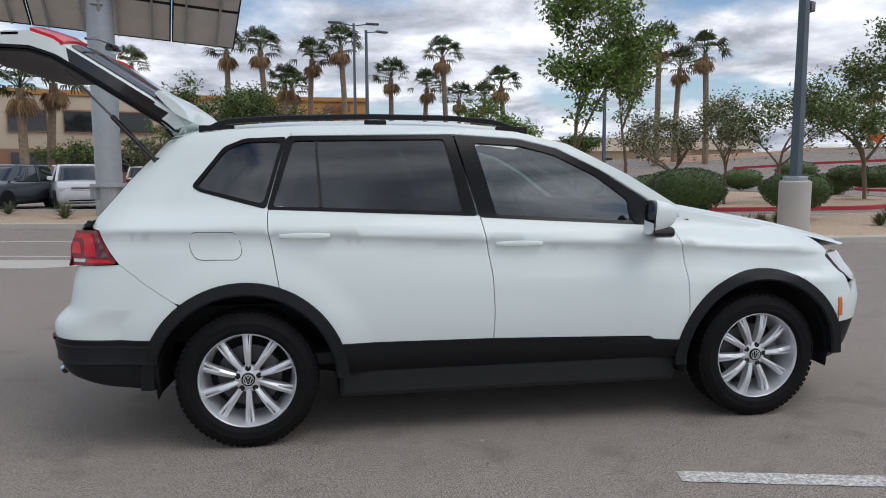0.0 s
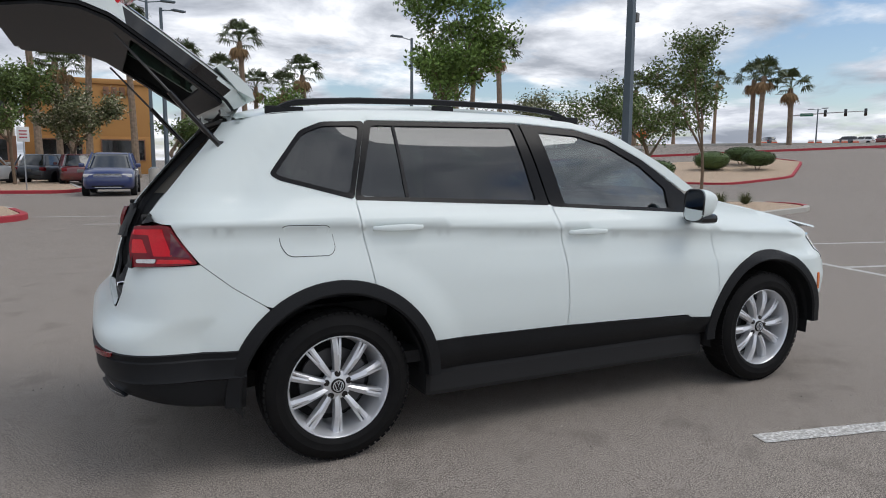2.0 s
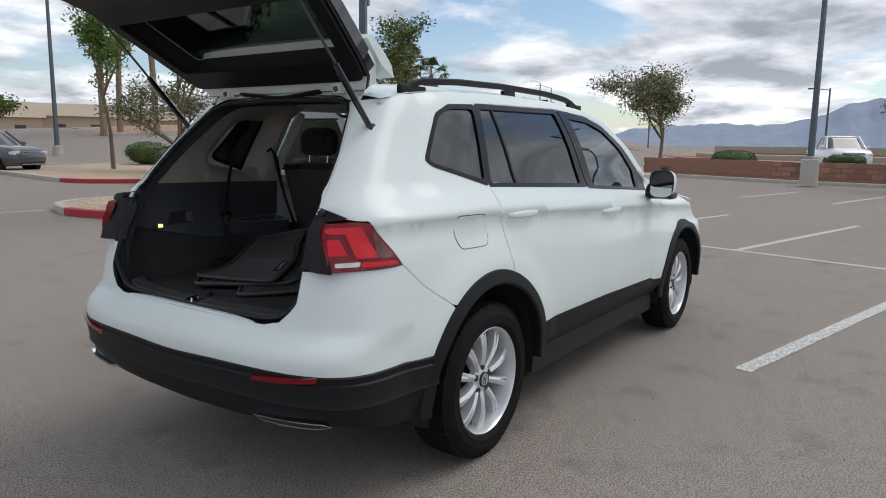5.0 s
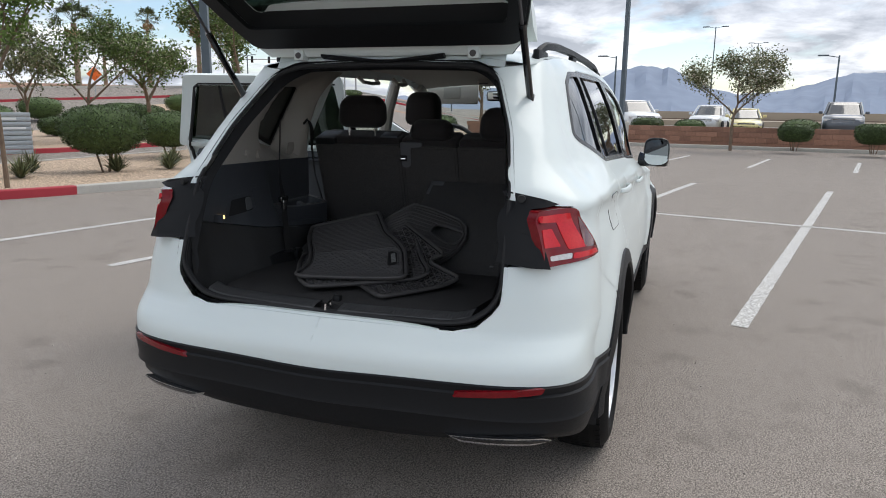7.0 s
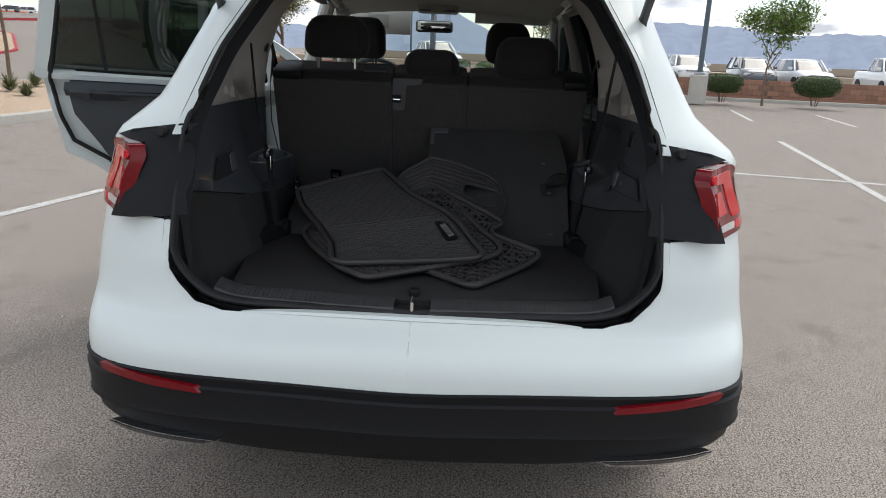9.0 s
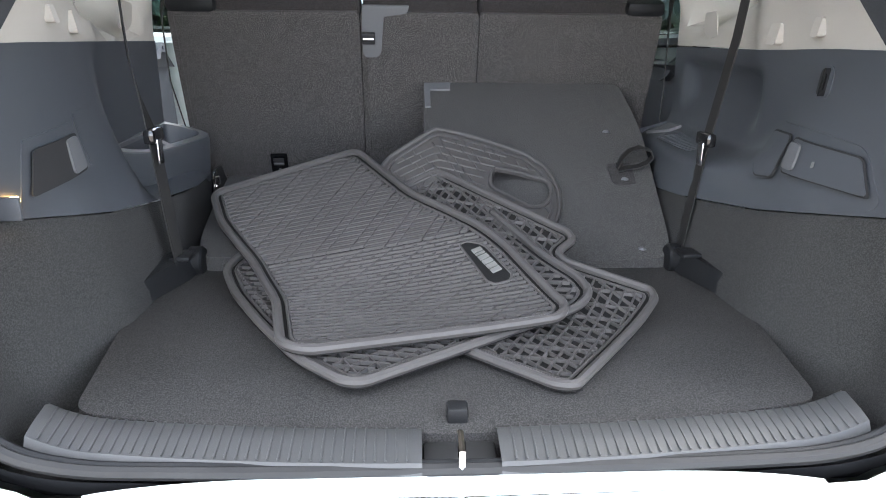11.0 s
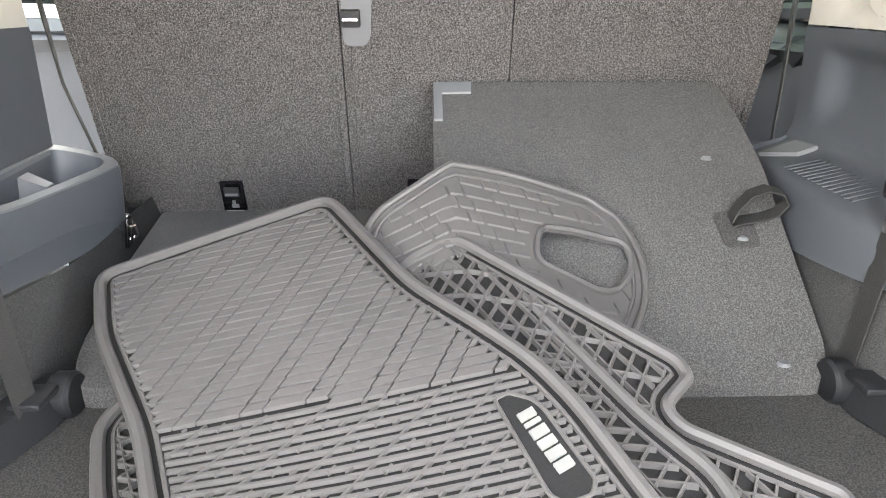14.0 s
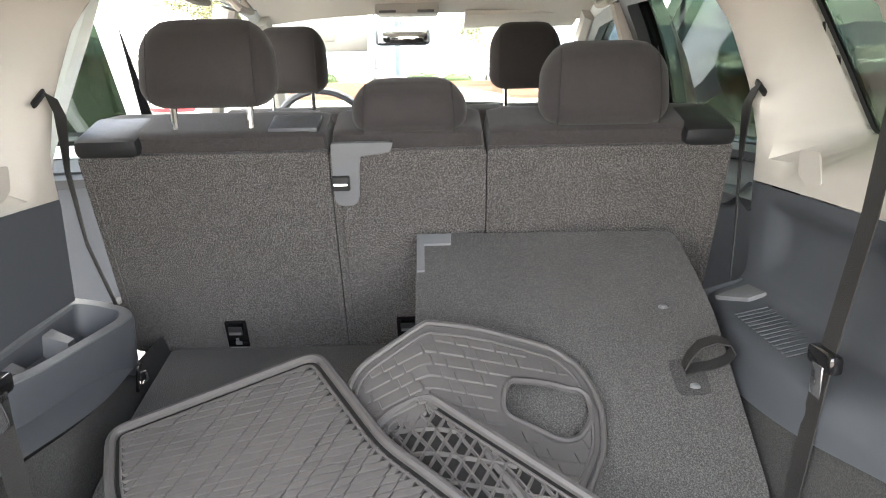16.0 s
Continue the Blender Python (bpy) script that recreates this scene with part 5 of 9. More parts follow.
for y in (0.42, -0.308):
    fs = thing("front_seat", "charcoal cloth front seat", "car seat")
    fs.parent = car
    FT = lean(1.32, 0.75, 1.16, 1.25)
    part("backrest", mesh_of("backrest", *moved(cushion(-0.06, 0.09, y - 0.25, y + 0.25, -0.1, 0.53, 0.06), FT), CLOTH), fs)
    part("seat", mesh_of("seat", *cushion(1.28, 1.82, y - 0.26, y + 0.26, 0.62, 0.80, 0.06), CLOTH), fs)
    headrest(fs, 1.11, y, 1.313, 0.226, 0.20, 0.06, 0.11)

# side linings of the load bay
def bound(x):
    return ip(x, [-0.84, -0.64, -0.43, -0.24, -0.05, 0.26], [1.01, 0.965, 0.92, 0.895, 0.876, 0.855])
def bay_w(s, x, z):
    base = ip(z, [0.70, 0.78, 0.86, 0.92, 0.99, 1.06, 1.18], [0.485, 0.505, 0.53, 0.55, 0.58, 0.60, 0.604])
    k = 0.5 + 0.5 * math.cos(max(-1, min(1, (x + 0.14) / 0.44)) * math.pi)
    base -= 0.050 * k * ip(z, [0.7, 0.90, 0.97, 1.03], [0.5, 1, 0.6, 0])
    base += ip(x, [-0.84, -0.72, -0.52], [0.03, 0.045, 0.0]) * ip(z, [0.72, 0.8, 1.0, 1.1], [1.3, 1.6, 0.8, 0.0])
    if s > 0:
        base += 0.026 * smooth((x + 0.5) / 0.3)
    return base
def side_profile(s, x):
    """The plastic side lining at a station, from its lower edge up to the pale lining."""
    zb = bound(x)
    yb = bay_w(s, x, zb) - 0.008
    zt_ = ip(x, [-0.8, -0.5, 0.2], [1.196, 1.190, 1.172])
    yt = wall_y(s, x, zt_) - 0.001
    rec = 0.026 * smooth((x + 0.27) / 0.05) * smooth((0.13 - x) / 0.05)
    k = smooth((x + 0.52) / 0.30) if s < 0 else 0.0
    flat = [(yb + (yt - yb) * smooth(t) ** (0.8 if s < 0 else 0.45), zb + (zt_ - zb) * t) for t in lin(0, 1, 11)]
    shelf = [(yb, zb), (yb + 0.003, zb + 0.03), (yb + 0.007, 0.947), (yb + 0.014, 0.964), (yb + 0.032, 0.973), (yb + 0.06, 0.980), (yt - 0.010, 0.992), (yt - 0.002, 1.02), (yt + rec, 1.06), (yt + rec, 1.125), (yt, 1.145)]
    if s > 0:
        flat = [(y + rec * smooth((z - 1.0) / 0.05) * smooth((1.15 - z) / 0.02), z) for y, z in flat]
        k = smooth((x + 0.29) / 0.04)
        return [(y + (yt - y) * k * smooth((z - 0.90) / 0.03), z) for y, z in flat] + [(yt, zt_)]
    return [(a[0] + (b[0] - a[0]) * k, a[1] + (b[1] - a[1]) * k) for a, b in zip(flat, shelf)] + [(yt, zt_)]
for s in (-1, 1):
    xl = lin(-0.845, 0.29, 48)
    lo = sheet(lambda x, t: (max(x, x_open(0.70 + (bound(x) - 0.70) * t) + 0.03), s * bay_w(s, x, 0.70 + (bound(x) - 0.70) * t), 0.70 + (bound(x) - 0.70) * t), xl, lin(0, 1, 12))
    rows = []
    for x in lin(-0.845, 0.19 if s < 0 else 0.135, 60):
        pr = side_profile(s, x)
        ys, zs, ts = [p[0] for p in pr], [p[1] for p in pr], list(range(len(pr)))
        row = [(pr[0][0] + 0.02, pr[0][1] - 0.001)]
        for t in lin(0, len(pr) - 1, 34):
            row.append((sum(ip(t + d, ts, ys) for d in (-0.35, 0, 0.35)) / 3, sum(ip(t + d, ts, zs) for d in (-0.35, 0, 0.35)) / 3))
        rows.append([(min(edge_x(s, max(z, 0.95)), max(x, x_open(z) + 0.03)), s * y, z) for y, z in row])
    part("side_carpet", mesh_of("side_carpet", *lo, SIDEC), car, "charcoal carpet side lining")
    ob = part("side_lining", mesh_of("side_lining", *loft(rows, False, False), TRIM, angle=50), car, "charcoal plastic side lining")
    front = [Vector(p) for p in rows[-1]]
    part("lining_end", mesh_of("lining_end", *loft([[p, p + Vector((0.014, s * 0.008, 0)), p + Vector((0.02, s * 0.09, 0))] for p in front], False, False), TRIM), ob)
    face = lambda a, b: ip(b, [p[1] for p in side_profile(s, a)], [p[0] for p in side_profile(s, a)])
    def on_wall(pts, off, name, mat, thick=0.006, parent=ob, r=0.008):
        v = panel(rounded(pts, r), lambda a, b, e: Vector((a, s * (face(a, b) - off - e), b)), 0.03, thick)
        return part(name, mesh_of(name, *v, mat), parent)
    if s < 0:
        on_wall([(-0.354, 1.012), (-0.372, 1.066), (-0.50, 1.070), (-0.625, 1.062), (-0.662, 0.982), (-0.56, 0.955), (-0.44, 0.952), (-0.385, 0.972)], 0.002, "flap_surround", TRIM, 0.009, r=0.022)
        on_wall([(-0.376, 1.012), (-0.386, 1.054), (-0.462, 1.056), (-0.462, 0.984), (-0.415, 0.978)], 0.011, "locker_pocket", SHUT, 0.002)
        on_wall([(-0.3785, 1.011), (-0.388, 1.0515), (-0.4595, 1.0535), (-0.4595, 0.9865), (-0.416, 0.981)], 0.012, "pocket_pad", TRIM, 0.003)
        on_wall([(-0.476, 1.055), (-0.632, 1.050), (-0.650, 0.994), (-0.476, 0.997)], 0.011, "flap_gap", SHUT, 0.002)
        on_wall([(-0.4785, 1.0525), (-0.6295, 1.0475), (-0.647, 0.9965), (-0.4785, 0.9995)], 0.012, "locker_flap", TRIM, 0.005)
        on_wall([(-0.482, 1.049), (-0.512, 1.047), (-0.512, 1.006), (-0.482, 1.007)], 0.018, "flap_handle", TRIML, 0.004)
        on_wall([(-0.548, 1.018), (-0.553, 1.020), (-0.553, 1.028), (-0.548, 1.028)], 0.0175, "lock_mark", LOGO, 0.001, r=0.001)
        on_wall([(-0.462, 1.166), (-0.512, 1.166), (-0.516, 1.118), (-0.466, 1.112)], 0.002, "hook_plate", TRIM, r=0.014)
        on_wall([(-0.485, 1.160), (-0.502, 1.160), (-0.502, 1.122), (-0.485, 1.122)], 0.008, "hook_slot", SHUT, 0.002)
        on_wall([(-0.496, 1.162), (-0.502, 1.162), (-0.502, 1.120), (-0.496, 1.120)], 0.010, "bag_hook", GLOSSB, 0.018, r=0.002)
        for j in range(14):
            x = 0.02 - 0.0135 * j
            part("grip_rib", mesh_of("grip_rib", *moved(box(-0.0025, 0.0025, -0.028, 0.028, 0.0, 0.0022, 0.001), Matrix.Translation((x, -0.542, 0.9785)) @ Matrix.Rotation(radians(-12), 4, "X")), TRIM), ob)
        part("belt_slot_edge", mesh_of("belt_slot_edge", *loft([[(0.118, -0.578, 0.994), (0.118, -0.52, 0.974), (0.112, -0.52, 0.968), (0.112, -0.578, 0.986)], [(0.064, -0.586, 0.996), (0.066, -0.556, 0.985), (0.062, -0.556, 0.979), (0.060, -0.586, 0.988)]]), TRIML), ob, "pale edge of the belt slot")
        part("shelf_end", mesh_of("shelf_end", *loft([[(0.165, -0.60, 0.80), (0.165, -0.50, 0.80), (0.16, -0.497, 0.935), (0.158, -0.515, 0.972), (0.16, -0.585, 0.992), (0.165, -0.62, 0.992)], [(0.27, -0.66, 0.80), (0.27, -0.54, 0.80), (0.25, -0.55, 0.88), (0.24, -0.56, 0.90), (0.24, -0.62, 0.905), (0.25, -0.66, 0.905)]]), TRIM), ob)
    else:
        on_wall([(-0.455, 1.072), (-0.60, 1.066), (-0.625, 0.975), (-0.56, 0.975), (-0.455, 0.99)], 0.002, "pocket_surround", TRIM, 0.008)
        # flat plates paint the pocket's shaded hollow and its lit end wall
        on_wall([(-0.470, 1.058), (-0.592, 1.052), (-0.612, 0.990), (-0.470, 1.002)], 0.0105, "pocket_recess", SHUT, 0.002)
        on_wall([(-0.474, 1.054), (-0.510, 1.052), (-0.516, 1.002), (-0.474, 1.006)], 0.013, "pocket_end", TRIML, 0.003)
        on_wall([(-0.38, 1.085), (-0.44, 1.082), (-0.44, 1.0), (-0.38, 1.012)], 0.002, "pocket_pad", TRIM, 0.005)
        on_wall([(-0.628, 0.998), (-0.664, 0.998), (-0.664, 0.982), (-0.628, 0.982)], 0.006, "luggage_lamp", glow("lamp_lens", (1.0, 0.60, 0.22), 2.0))
        part("lamp_hood", mesh_of("lamp_hood", *box(-0.672, -0.665, 0.555, 0.60, 0.974, 1.005, 0.002), TRIM), ob)
        sk = part("power_socket", mesh_of("power_socket", *moved(revolve([(0.0, -0.014), (0.016, -0.014), (0.020, -0.008), (0.024, 0.0)], 20), pose(-0.43, 0.590, 0.978, 0, 0, 0)), CLAD), ob, "round black power socket cap")
        part("socket_lug", mesh_of("socket_lug", *box(-0.440, -0.420, 0.571, 0.576, 0.974, 0.982, 0.002), TRIML), sk)
        # cup holder box over the wheelhouse
        o = [(-0.266, 0.615), (-0.245, 0.588), (-0.19, 0.566), (-0.05, 0.548), (0.085, 0.532), (0.125, 0.532), (0.146, 0.552), (0.150, 0.600), (0.138, 0.650), (-0.266, 0.650)]
        ho = rounded([(-0.215, 0.622), (-0.205, 0.592), (-0.165, 0.577), (-0.04, 0.560), (0.085, 0.546), (0.115, 0.55), (0.128, 0.562), (0.128, 0.602), (0.118, 0.632)], 0.016)
        zt = lambda a, b: 0.963 + 0.26 * (b - 0.535) + 0.012 * smooth((-0.1 - a) / 0.2)
        ol = rounded(o, 0.018)
        # rim and dividers take the paler plastic: door light put into the colour
        sh = part("cup_holder", mesh_of("cup_holder", *panel(ol, lambda a, b, e: Vector((a, b, zt(a, b) + e)), 0.04, 0.008, [ho]), TRIML), ob, "plastic cup holder box with a lighter painted rim")
        lp = fine([Vector(p) for p in ol], 0.02)
        low_z = lambda x: ip(x, [-0.266, -0.17, -0.02, 0.13, 0.16], [0.922, 0.888, 0.862, 0.850, 0.850])
        rings = [[(p.x, p.y, zt(p.x, p.y) - 0.003), (p.x, p.y - 0.003, zt(p.x, p.y) - 0.010), (p.x - 0.002, p.y - 0.001, (zt(p.x, p.y) + low_z(p.x)) / 2), (p.x - 0.004, p.y + 0.003, low_z(p.x)), (p.x - 0.004, p.y + 0.03, low_z(p.x) - 0.002)] for p in lp]
        part("holder_side", mesh_of("holder_side", *loft(rings + rings[:1], False, False), TRIM), sh, "charcoal plastic side")
        lp = fine([Vector(p) for p in ho], 0.02)
        c = sum(lp, Vector((0, 0))) / len(lp)
        V = []
        for p in lp:
            q = c + (p - c) * 0.90
            V += [(p.x, p.y, zt(p.x, p.y) - 0.001), (q.x, q.y + 0.006, 0.905)]
        n = len(lp)
        part("holder_well", mesh_of("holder_well", V, [(2 * i, 2 * i + 1, (2 * i + 3) % (2 * n), (2 * i + 2) % (2 * n)) for i in range(n)] + [tuple(2 * i + 1 for i in range(n))], TRIM), sh)
        for x, y in ((0.02, 0.575), (-0.10, 0.588)):
            part("cup_divider", mesh_of("cup_divider", *loft([[(x - 0.022, y + 0.012, 0.905), (x + 0.016, y + 0.012, 0.905), (x + 0.010, y + 0.018, 0.955), (x - 0.012, y + 0.018, 0.955)], [(x - 0.028, y + 0.055, 0.905), (x + 0.022, y + 0.055, 0.905), (x + 0.014, y + 0.055, 0.972), (x - 0.018, y + 0.055, 0.972)]]), TRIML), sh)
        for j in range(9):
            part("grip_rib", mesh_of("grip_rib", *box(-0.075 - 0.011 * j, -0.071 - 0.011 * j, 0.572, 0.612, 0.905, 0.9075), TRIML), sh)
        part("lashing_plate", mesh_of("lashing_plate", *moved(box(-0.012, 0.012, -0.003, 0.003, -0.026, 0.026, 0.0025), pose(0.088, 0.520, 0.856, 8, 0, 4)), GLOSSB), car)
        part("lashing_loop", mesh_of("lashing_loop", *tube([(0.082, 0.518, 0.866), (0.086, 0.508, 0.868), (0.092, 0.508, 0.850), (0.090, 0.518, 0.842)], 0.003, 6), CHROME), car, "bright lashing loop")
    # loose ends: floor edge mouldings, hinge ends
    part("floor_edge_trim", mesh_of("floor_edge_trim", *loft([[(-0.26, s * 0.455, 0.765), (-0.26, s * 0.49, 0.765), (-0.26, s * 0.49, 0.80), (-0.26, s * 0.46, 0.80)], [(-0.33, s * 0.462, 0.765), (-0.33, s * 0.52, 0.765), (-0.33, s * 0.51, 0.81), (-0.33, s * 0.475, 0.805)], [(-0.47, s * 0.507, 0.765), (-0.47, s * 0.545, 0.765), (-0.47, s * 0.535, 0.80), (-0.47, s * 0.515, 0.80)], [(-0.49, s * 0.513, 0.762), (-0.49, s * 0.548, 0.762), (-0.49, s * 0.54, 0.785), (-0.49, s * 0.52, 0.785)]]), CLAD), car)
    part("trim_tab", mesh_of("trim_tab", *box(-0.345, -0.30, s * 0.475 - 0.018, s * 0.475 + 0.018, 0.803, 0.812, 0.003), CLAD), car)
    part("seat_hinge_cover", mesh_of("seat_hinge_cover", *moved(revolve([(0.0, -0.014), (0.024, -0.014), (0.028, -0.010), (0.028, 0.010), (0.024, 0.014), (0.0, 0.014)], 24), Matrix.Translation((-0.282, s * 0.462, 0.785))), CLAD), car)

part("wheelhouse_lining", mesh_of("wheelhouse_lining", *box(0.14, 0.34, 0.63, 0.66, 0.70, 0.93, 0.01), CARPETS), car)
# third row, folded: one back lies flat, the other is propped up
def board(pts, zf, thick, name, label):
    v = panel(rounded(pts, 0.02), lambda a, b, e: Vector((a, b, zf(a, b) + e)), 0.05, thick)
    return part(name, mesh_of(name, *v, CARPETS), car, label)
def flap_z(x, y):
    return 0.792 + 0.63 * (x + 0.261) - 0.04 * (y + 0.4)
FB = board([(-0.278, -0.452), (-0.24, -0.468), (0.024, -0.482), (0.10, -0.476), (0.19, -0.462), (0.218, 0.02), (-0.278, 0.02)], flap_z, 0.07, "folded_seat_back", "charcoal carpet folded third-row seat, propped up")
board([(-0.278, 0.03), (0.285, 0.03), (0.285, 0.10), (0.285, 0.535), (0.10, 0.512), (-0.24, 0.468), (-0.278, 0.452)], lambda x, y: ip(x, [-0.278, -0.2, 0.0, 0.29], [0.79, 0.812, 0.826, 0.826]), 0.05, "folded_seat_back", "charcoal carpet folded third-row seat lying flat")
# added dark box, the shade in the gap under the folded seats
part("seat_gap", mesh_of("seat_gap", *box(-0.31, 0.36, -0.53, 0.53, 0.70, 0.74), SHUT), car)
bt = [Vector((0.212, 0.018, 0)), Vector((0.135, 0.018, 0)), Vector((0.135, 0.004, 0)), Vector((0.190, 0.004, 0)), Vector((0.188, -0.045, 0)), Vector((0.210, -0.047, 0))]
v = panel([(p.x, p.y) for p in bt], lambda a, b, e: Vector((a, b, flap_z(a, b) + 0.004 + e)), 0.05, 0.008)
part("corner_bracket", mesh_of("corner_bracket", *v, TRIML), FB, "grey corner bracket")
rv = revolve([(0.0, 0.005), (0.006, 0.004), (0.009, 0.0)], 14, "z")
for x, y in ((-0.258, -0.407), (-0.092, -0.412), (0.04, -0.40), (-0.26, 0.0)):
    part("rivet", mesh_of("rivet", *moved(rv, Matrix.Translation((x, y, flap_z(x, y)))), TRIML), FB)
v = panel(rounded([(-0.105, -0.385), (-0.105, -0.435), (-0.05, -0.435), (-0.05, -0.38)], 0.01), lambda a, b, e: Vector((a, b, flap_z(a, b) + 0.002 + e)), 0.05, 0.003)
part("strap_plate", mesh_of("strap_plate", *v, CARPETF), FB)
def ribbon(path, width, thick=0.0022):
    """A flat strap: path points with the direction of its width."""
    rings = []
    for p, w in path:
        p, w = Vector(p), Vector(w).normalized() * width / 2
        rings.append([p - w, p + w, p + w + Vector((0.0, 0.0, 0.0)), p - w])
    out = []
    for i, r in enumerate(rings):
        a, b = path[max(0, i - 1)][0], path[min(len(path) - 1, i + 1)][0]
        n = (Vector(b) - Vector(a)).cross(r[1] - r[0]).normalized() * thick / 2
        out.append([r[0] - n, r[1] - n, r[1] + n, r[0] + n])
    return loft(out)
sl = []
for y, h in ((-0.402, 0.004), (-0.42, 0.009), (-0.445, 0.012), (-0.466, 0.020), (-0.478, 0.034), (-0.470, 0.048), (-0.448, 0.054), (-0.424, 0.046), (-0.408, 0.028), (-0.400, 0.010)):
    sl.append(((-0.072 + 0.1 * h, y, flap_z(-0.072, -0.42) + h), (0.95, -0.1, 0.12)))
part("pull_strap", mesh_of("pull_strap", *ribbon(sl, 0.026), WEB), FB, "black pull strap loop")
# fittings on the rear seat backs
def on_seat(pts, off, name, mat, parent, thick=0.006, r=0.008, label=""):
    v = panel(rounded(pts, r), lambda a, b, e: TIP @ Vector((-off - e, b, a)), 0.04, thick)
    return part(name, mesh_of(name, *v, mat), parent, label)
lb = on_seat([(0.462, 0.165), (0.462, 0.054), (0.444, 0.060), (0.436, 0.115), (0.350, 0.122), (0.338, 0.132), (0.338, 0.160), (0.350, 0.167)], 0.004, "latch_bracket", TRIML, SB[1], 0.008, 0.006, "grey plastic latch bracket")
part("latch_slot", mesh_of("latch_slot", *moved(box(-0.014, -0.002, 0.136, 0.168, 0.372, 0.400, 0.003), TIP), SHUT), lb)
part("latch_pin", mesh_of("latch_pin", *moved(tube([(-0.015, 0.140, 0.386), (-0.015, 0.164, 0.386)], 0.004, 8), TIP), CHROME), lb)
for y, sb in ((0.400, SB[0]), (0.045, SB[1])):
    tt = on_seat([(0.008, y - 0.022), (0.008, y + 0.022), (0.075, y + 0.022), (0.075, y - 0.022)], 0.003, "tether_anchor", GLOSSB, sb, 0.006, 0.004, "black child-seat tether anchor cover")
    part("anchor_slot", mesh_of("anchor_slot", *moved(box(-0.013, -0.008, y - 0.014, y + 0.014, 0.045, 0.066, 0.002), TIP), SHUT), tt)
    part("anchor_bar", mesh_of("anchor_bar", *moved(tube([(-0.014, y - 0.012, 0.052), (-0.014, y + 0.012, 0.052)], 0.0025, 6), TIP), ALLOYD), tt)
    part("anchor_mark", mesh_of("anchor_mark", *moved(join(box(-0.0105, -0.009, y - 0.009, y + 0.004, 0.020, 0.028), box(-0.0105, -0.009, y - 0.004, y + 0.002, 0.029, 0.036), box(-0.0105, -0.009, y - 0.016, y + 0.016, 0.010, 0.0135)), TIP), LOGO), tt)
for y0, y1, sb in ((0.505, 0.621, SB[0]), (-0.559, -0.465, SB[2])):
    part("seat_release", mesh_of("seat_release", *moved(box(-0.004, 0.12, y0, y1, 0.438, 0.476, 0.014), TIP), CLAD), sb, "dark seat release cover")
part("belt_guide", mesh_of("belt_guide", *moved(box(0.03, 0.10, 0.19, 0.28, 0.468, 0.480, 0.004), TIP), TRIM), SB[0])
# seat belts
def belt(path, side, buckle=True, label="black seat belt hanging beside the load bay"):
    b = part("seat_belt", mesh_of("seat_belt", *ribbon(path, 0.032), WEB), car, label)
    if buckle:
        p = path[2][0]
        part("belt_tongue", mesh_of("belt_tongue", *box(p[0] - 0.028, p[0] + 0.028, p[1] - 0.010, p[1] + 0.010, p[2] - 0.004, p[2] + 0.022, 0.006), GLOSSB), b)
        part("tongue_plate", mesh_of("tongue_plate", *box(p[0] - 0.016, p[0] + 0.008, p[1] - side * 0.010 - 0.0015, p[1] - side * 0.010 + 0.0015, p[2] - 0.040, p[2] + 0.004, 0.001), CHROME), b, "bright metal plate")
    return b
WD = (1, 0.0, 0.1)
belt([((-0.27, -0.475, 0.775), WD), ((-0.268, -0.485, 0.86), WD), ((-0.255, -0.51, 1.005), WD), ((-0.252, -0.545, 1.20), WD), ((-0.245, -0.57, 1.42), WD)], -1)
WD2 = (1, -0.2, 0.1)
belt([((-0.335, 0.475, 0.785), WD2), ((-0.33, 0.487, 0.88), WD2), ((-0.318, 0.503, 1.02), WD2), ((-0.30, 0.525, 1.09), (0.9, 0.25, 0)), ((-0.27, 0.548, 1.16), (0.9, 0.42, 0)), ((-0.19, 0.585, 1.36), (0.9, 0.42, 0))], 1)
belt([((0.150, -0.576, 1.342), (1, 0.1, -0.4)), ((0.172, -0.572, 1.31), (1, 0.1, -0.3)), ((0.205, -0.583, 1.20), (0.95, -0.25, 0)), ((0.212, -0.588, 1.06), (0.93, -0.36, 0)), ((0.20, -0.58, 0.93), (0.93, -0.38, 0))], -1, False, "black rear seat belt beside the seat back")
belt([((0.062, 0.585, 1.352), (1, -0.1, -0.4)), ((0.088, 0.588, 1.32), (1, -0.1, -0.3)), ((0.14, 0.618, 1.22), (0.95, 0.25, 0)), ((0.19, 0.63, 1.08), (0.92, 0.36, 0)), ((0.25, 0.61, 0.90), (0.92, 0.36, 0))], 1, False, "black rear seat belt beside the seat back")

# ---- cabin ahead ----
part("dashboard", mesh_of("dashboard", *loft([[(2.42, y, 1.12), (2.10, y, 1.115 + 0.015 * math.cos(y * 2)), (1.92, y, 1.06), (1.88, y, 0.98), (1.98, y, 0.75), (2.4, y, 0.6)] for y in lin(-0.74, 0.74, 13)]), TRIM), car, "dark dashboard")
part("instrument_cowl", mesh_of("instrument_cowl", *cushion(1.86, 2.08, 0.28, 0.58, 1.08, 1.20, 0.04, 0.0), TRIM), car)
st = part("steering_wheel", mesh_of("steering_wheel", *moved(tube([(0, 0.185 * math.cos(a), 0.185 * math.sin(a)) for a in [2 * math.pi * k / 32 for k in range(32)]], 0.015, 8, True), pose(1.80, 0.43, 1.135, 0, -24, 0)), TRIM), car, "black steering wheel")
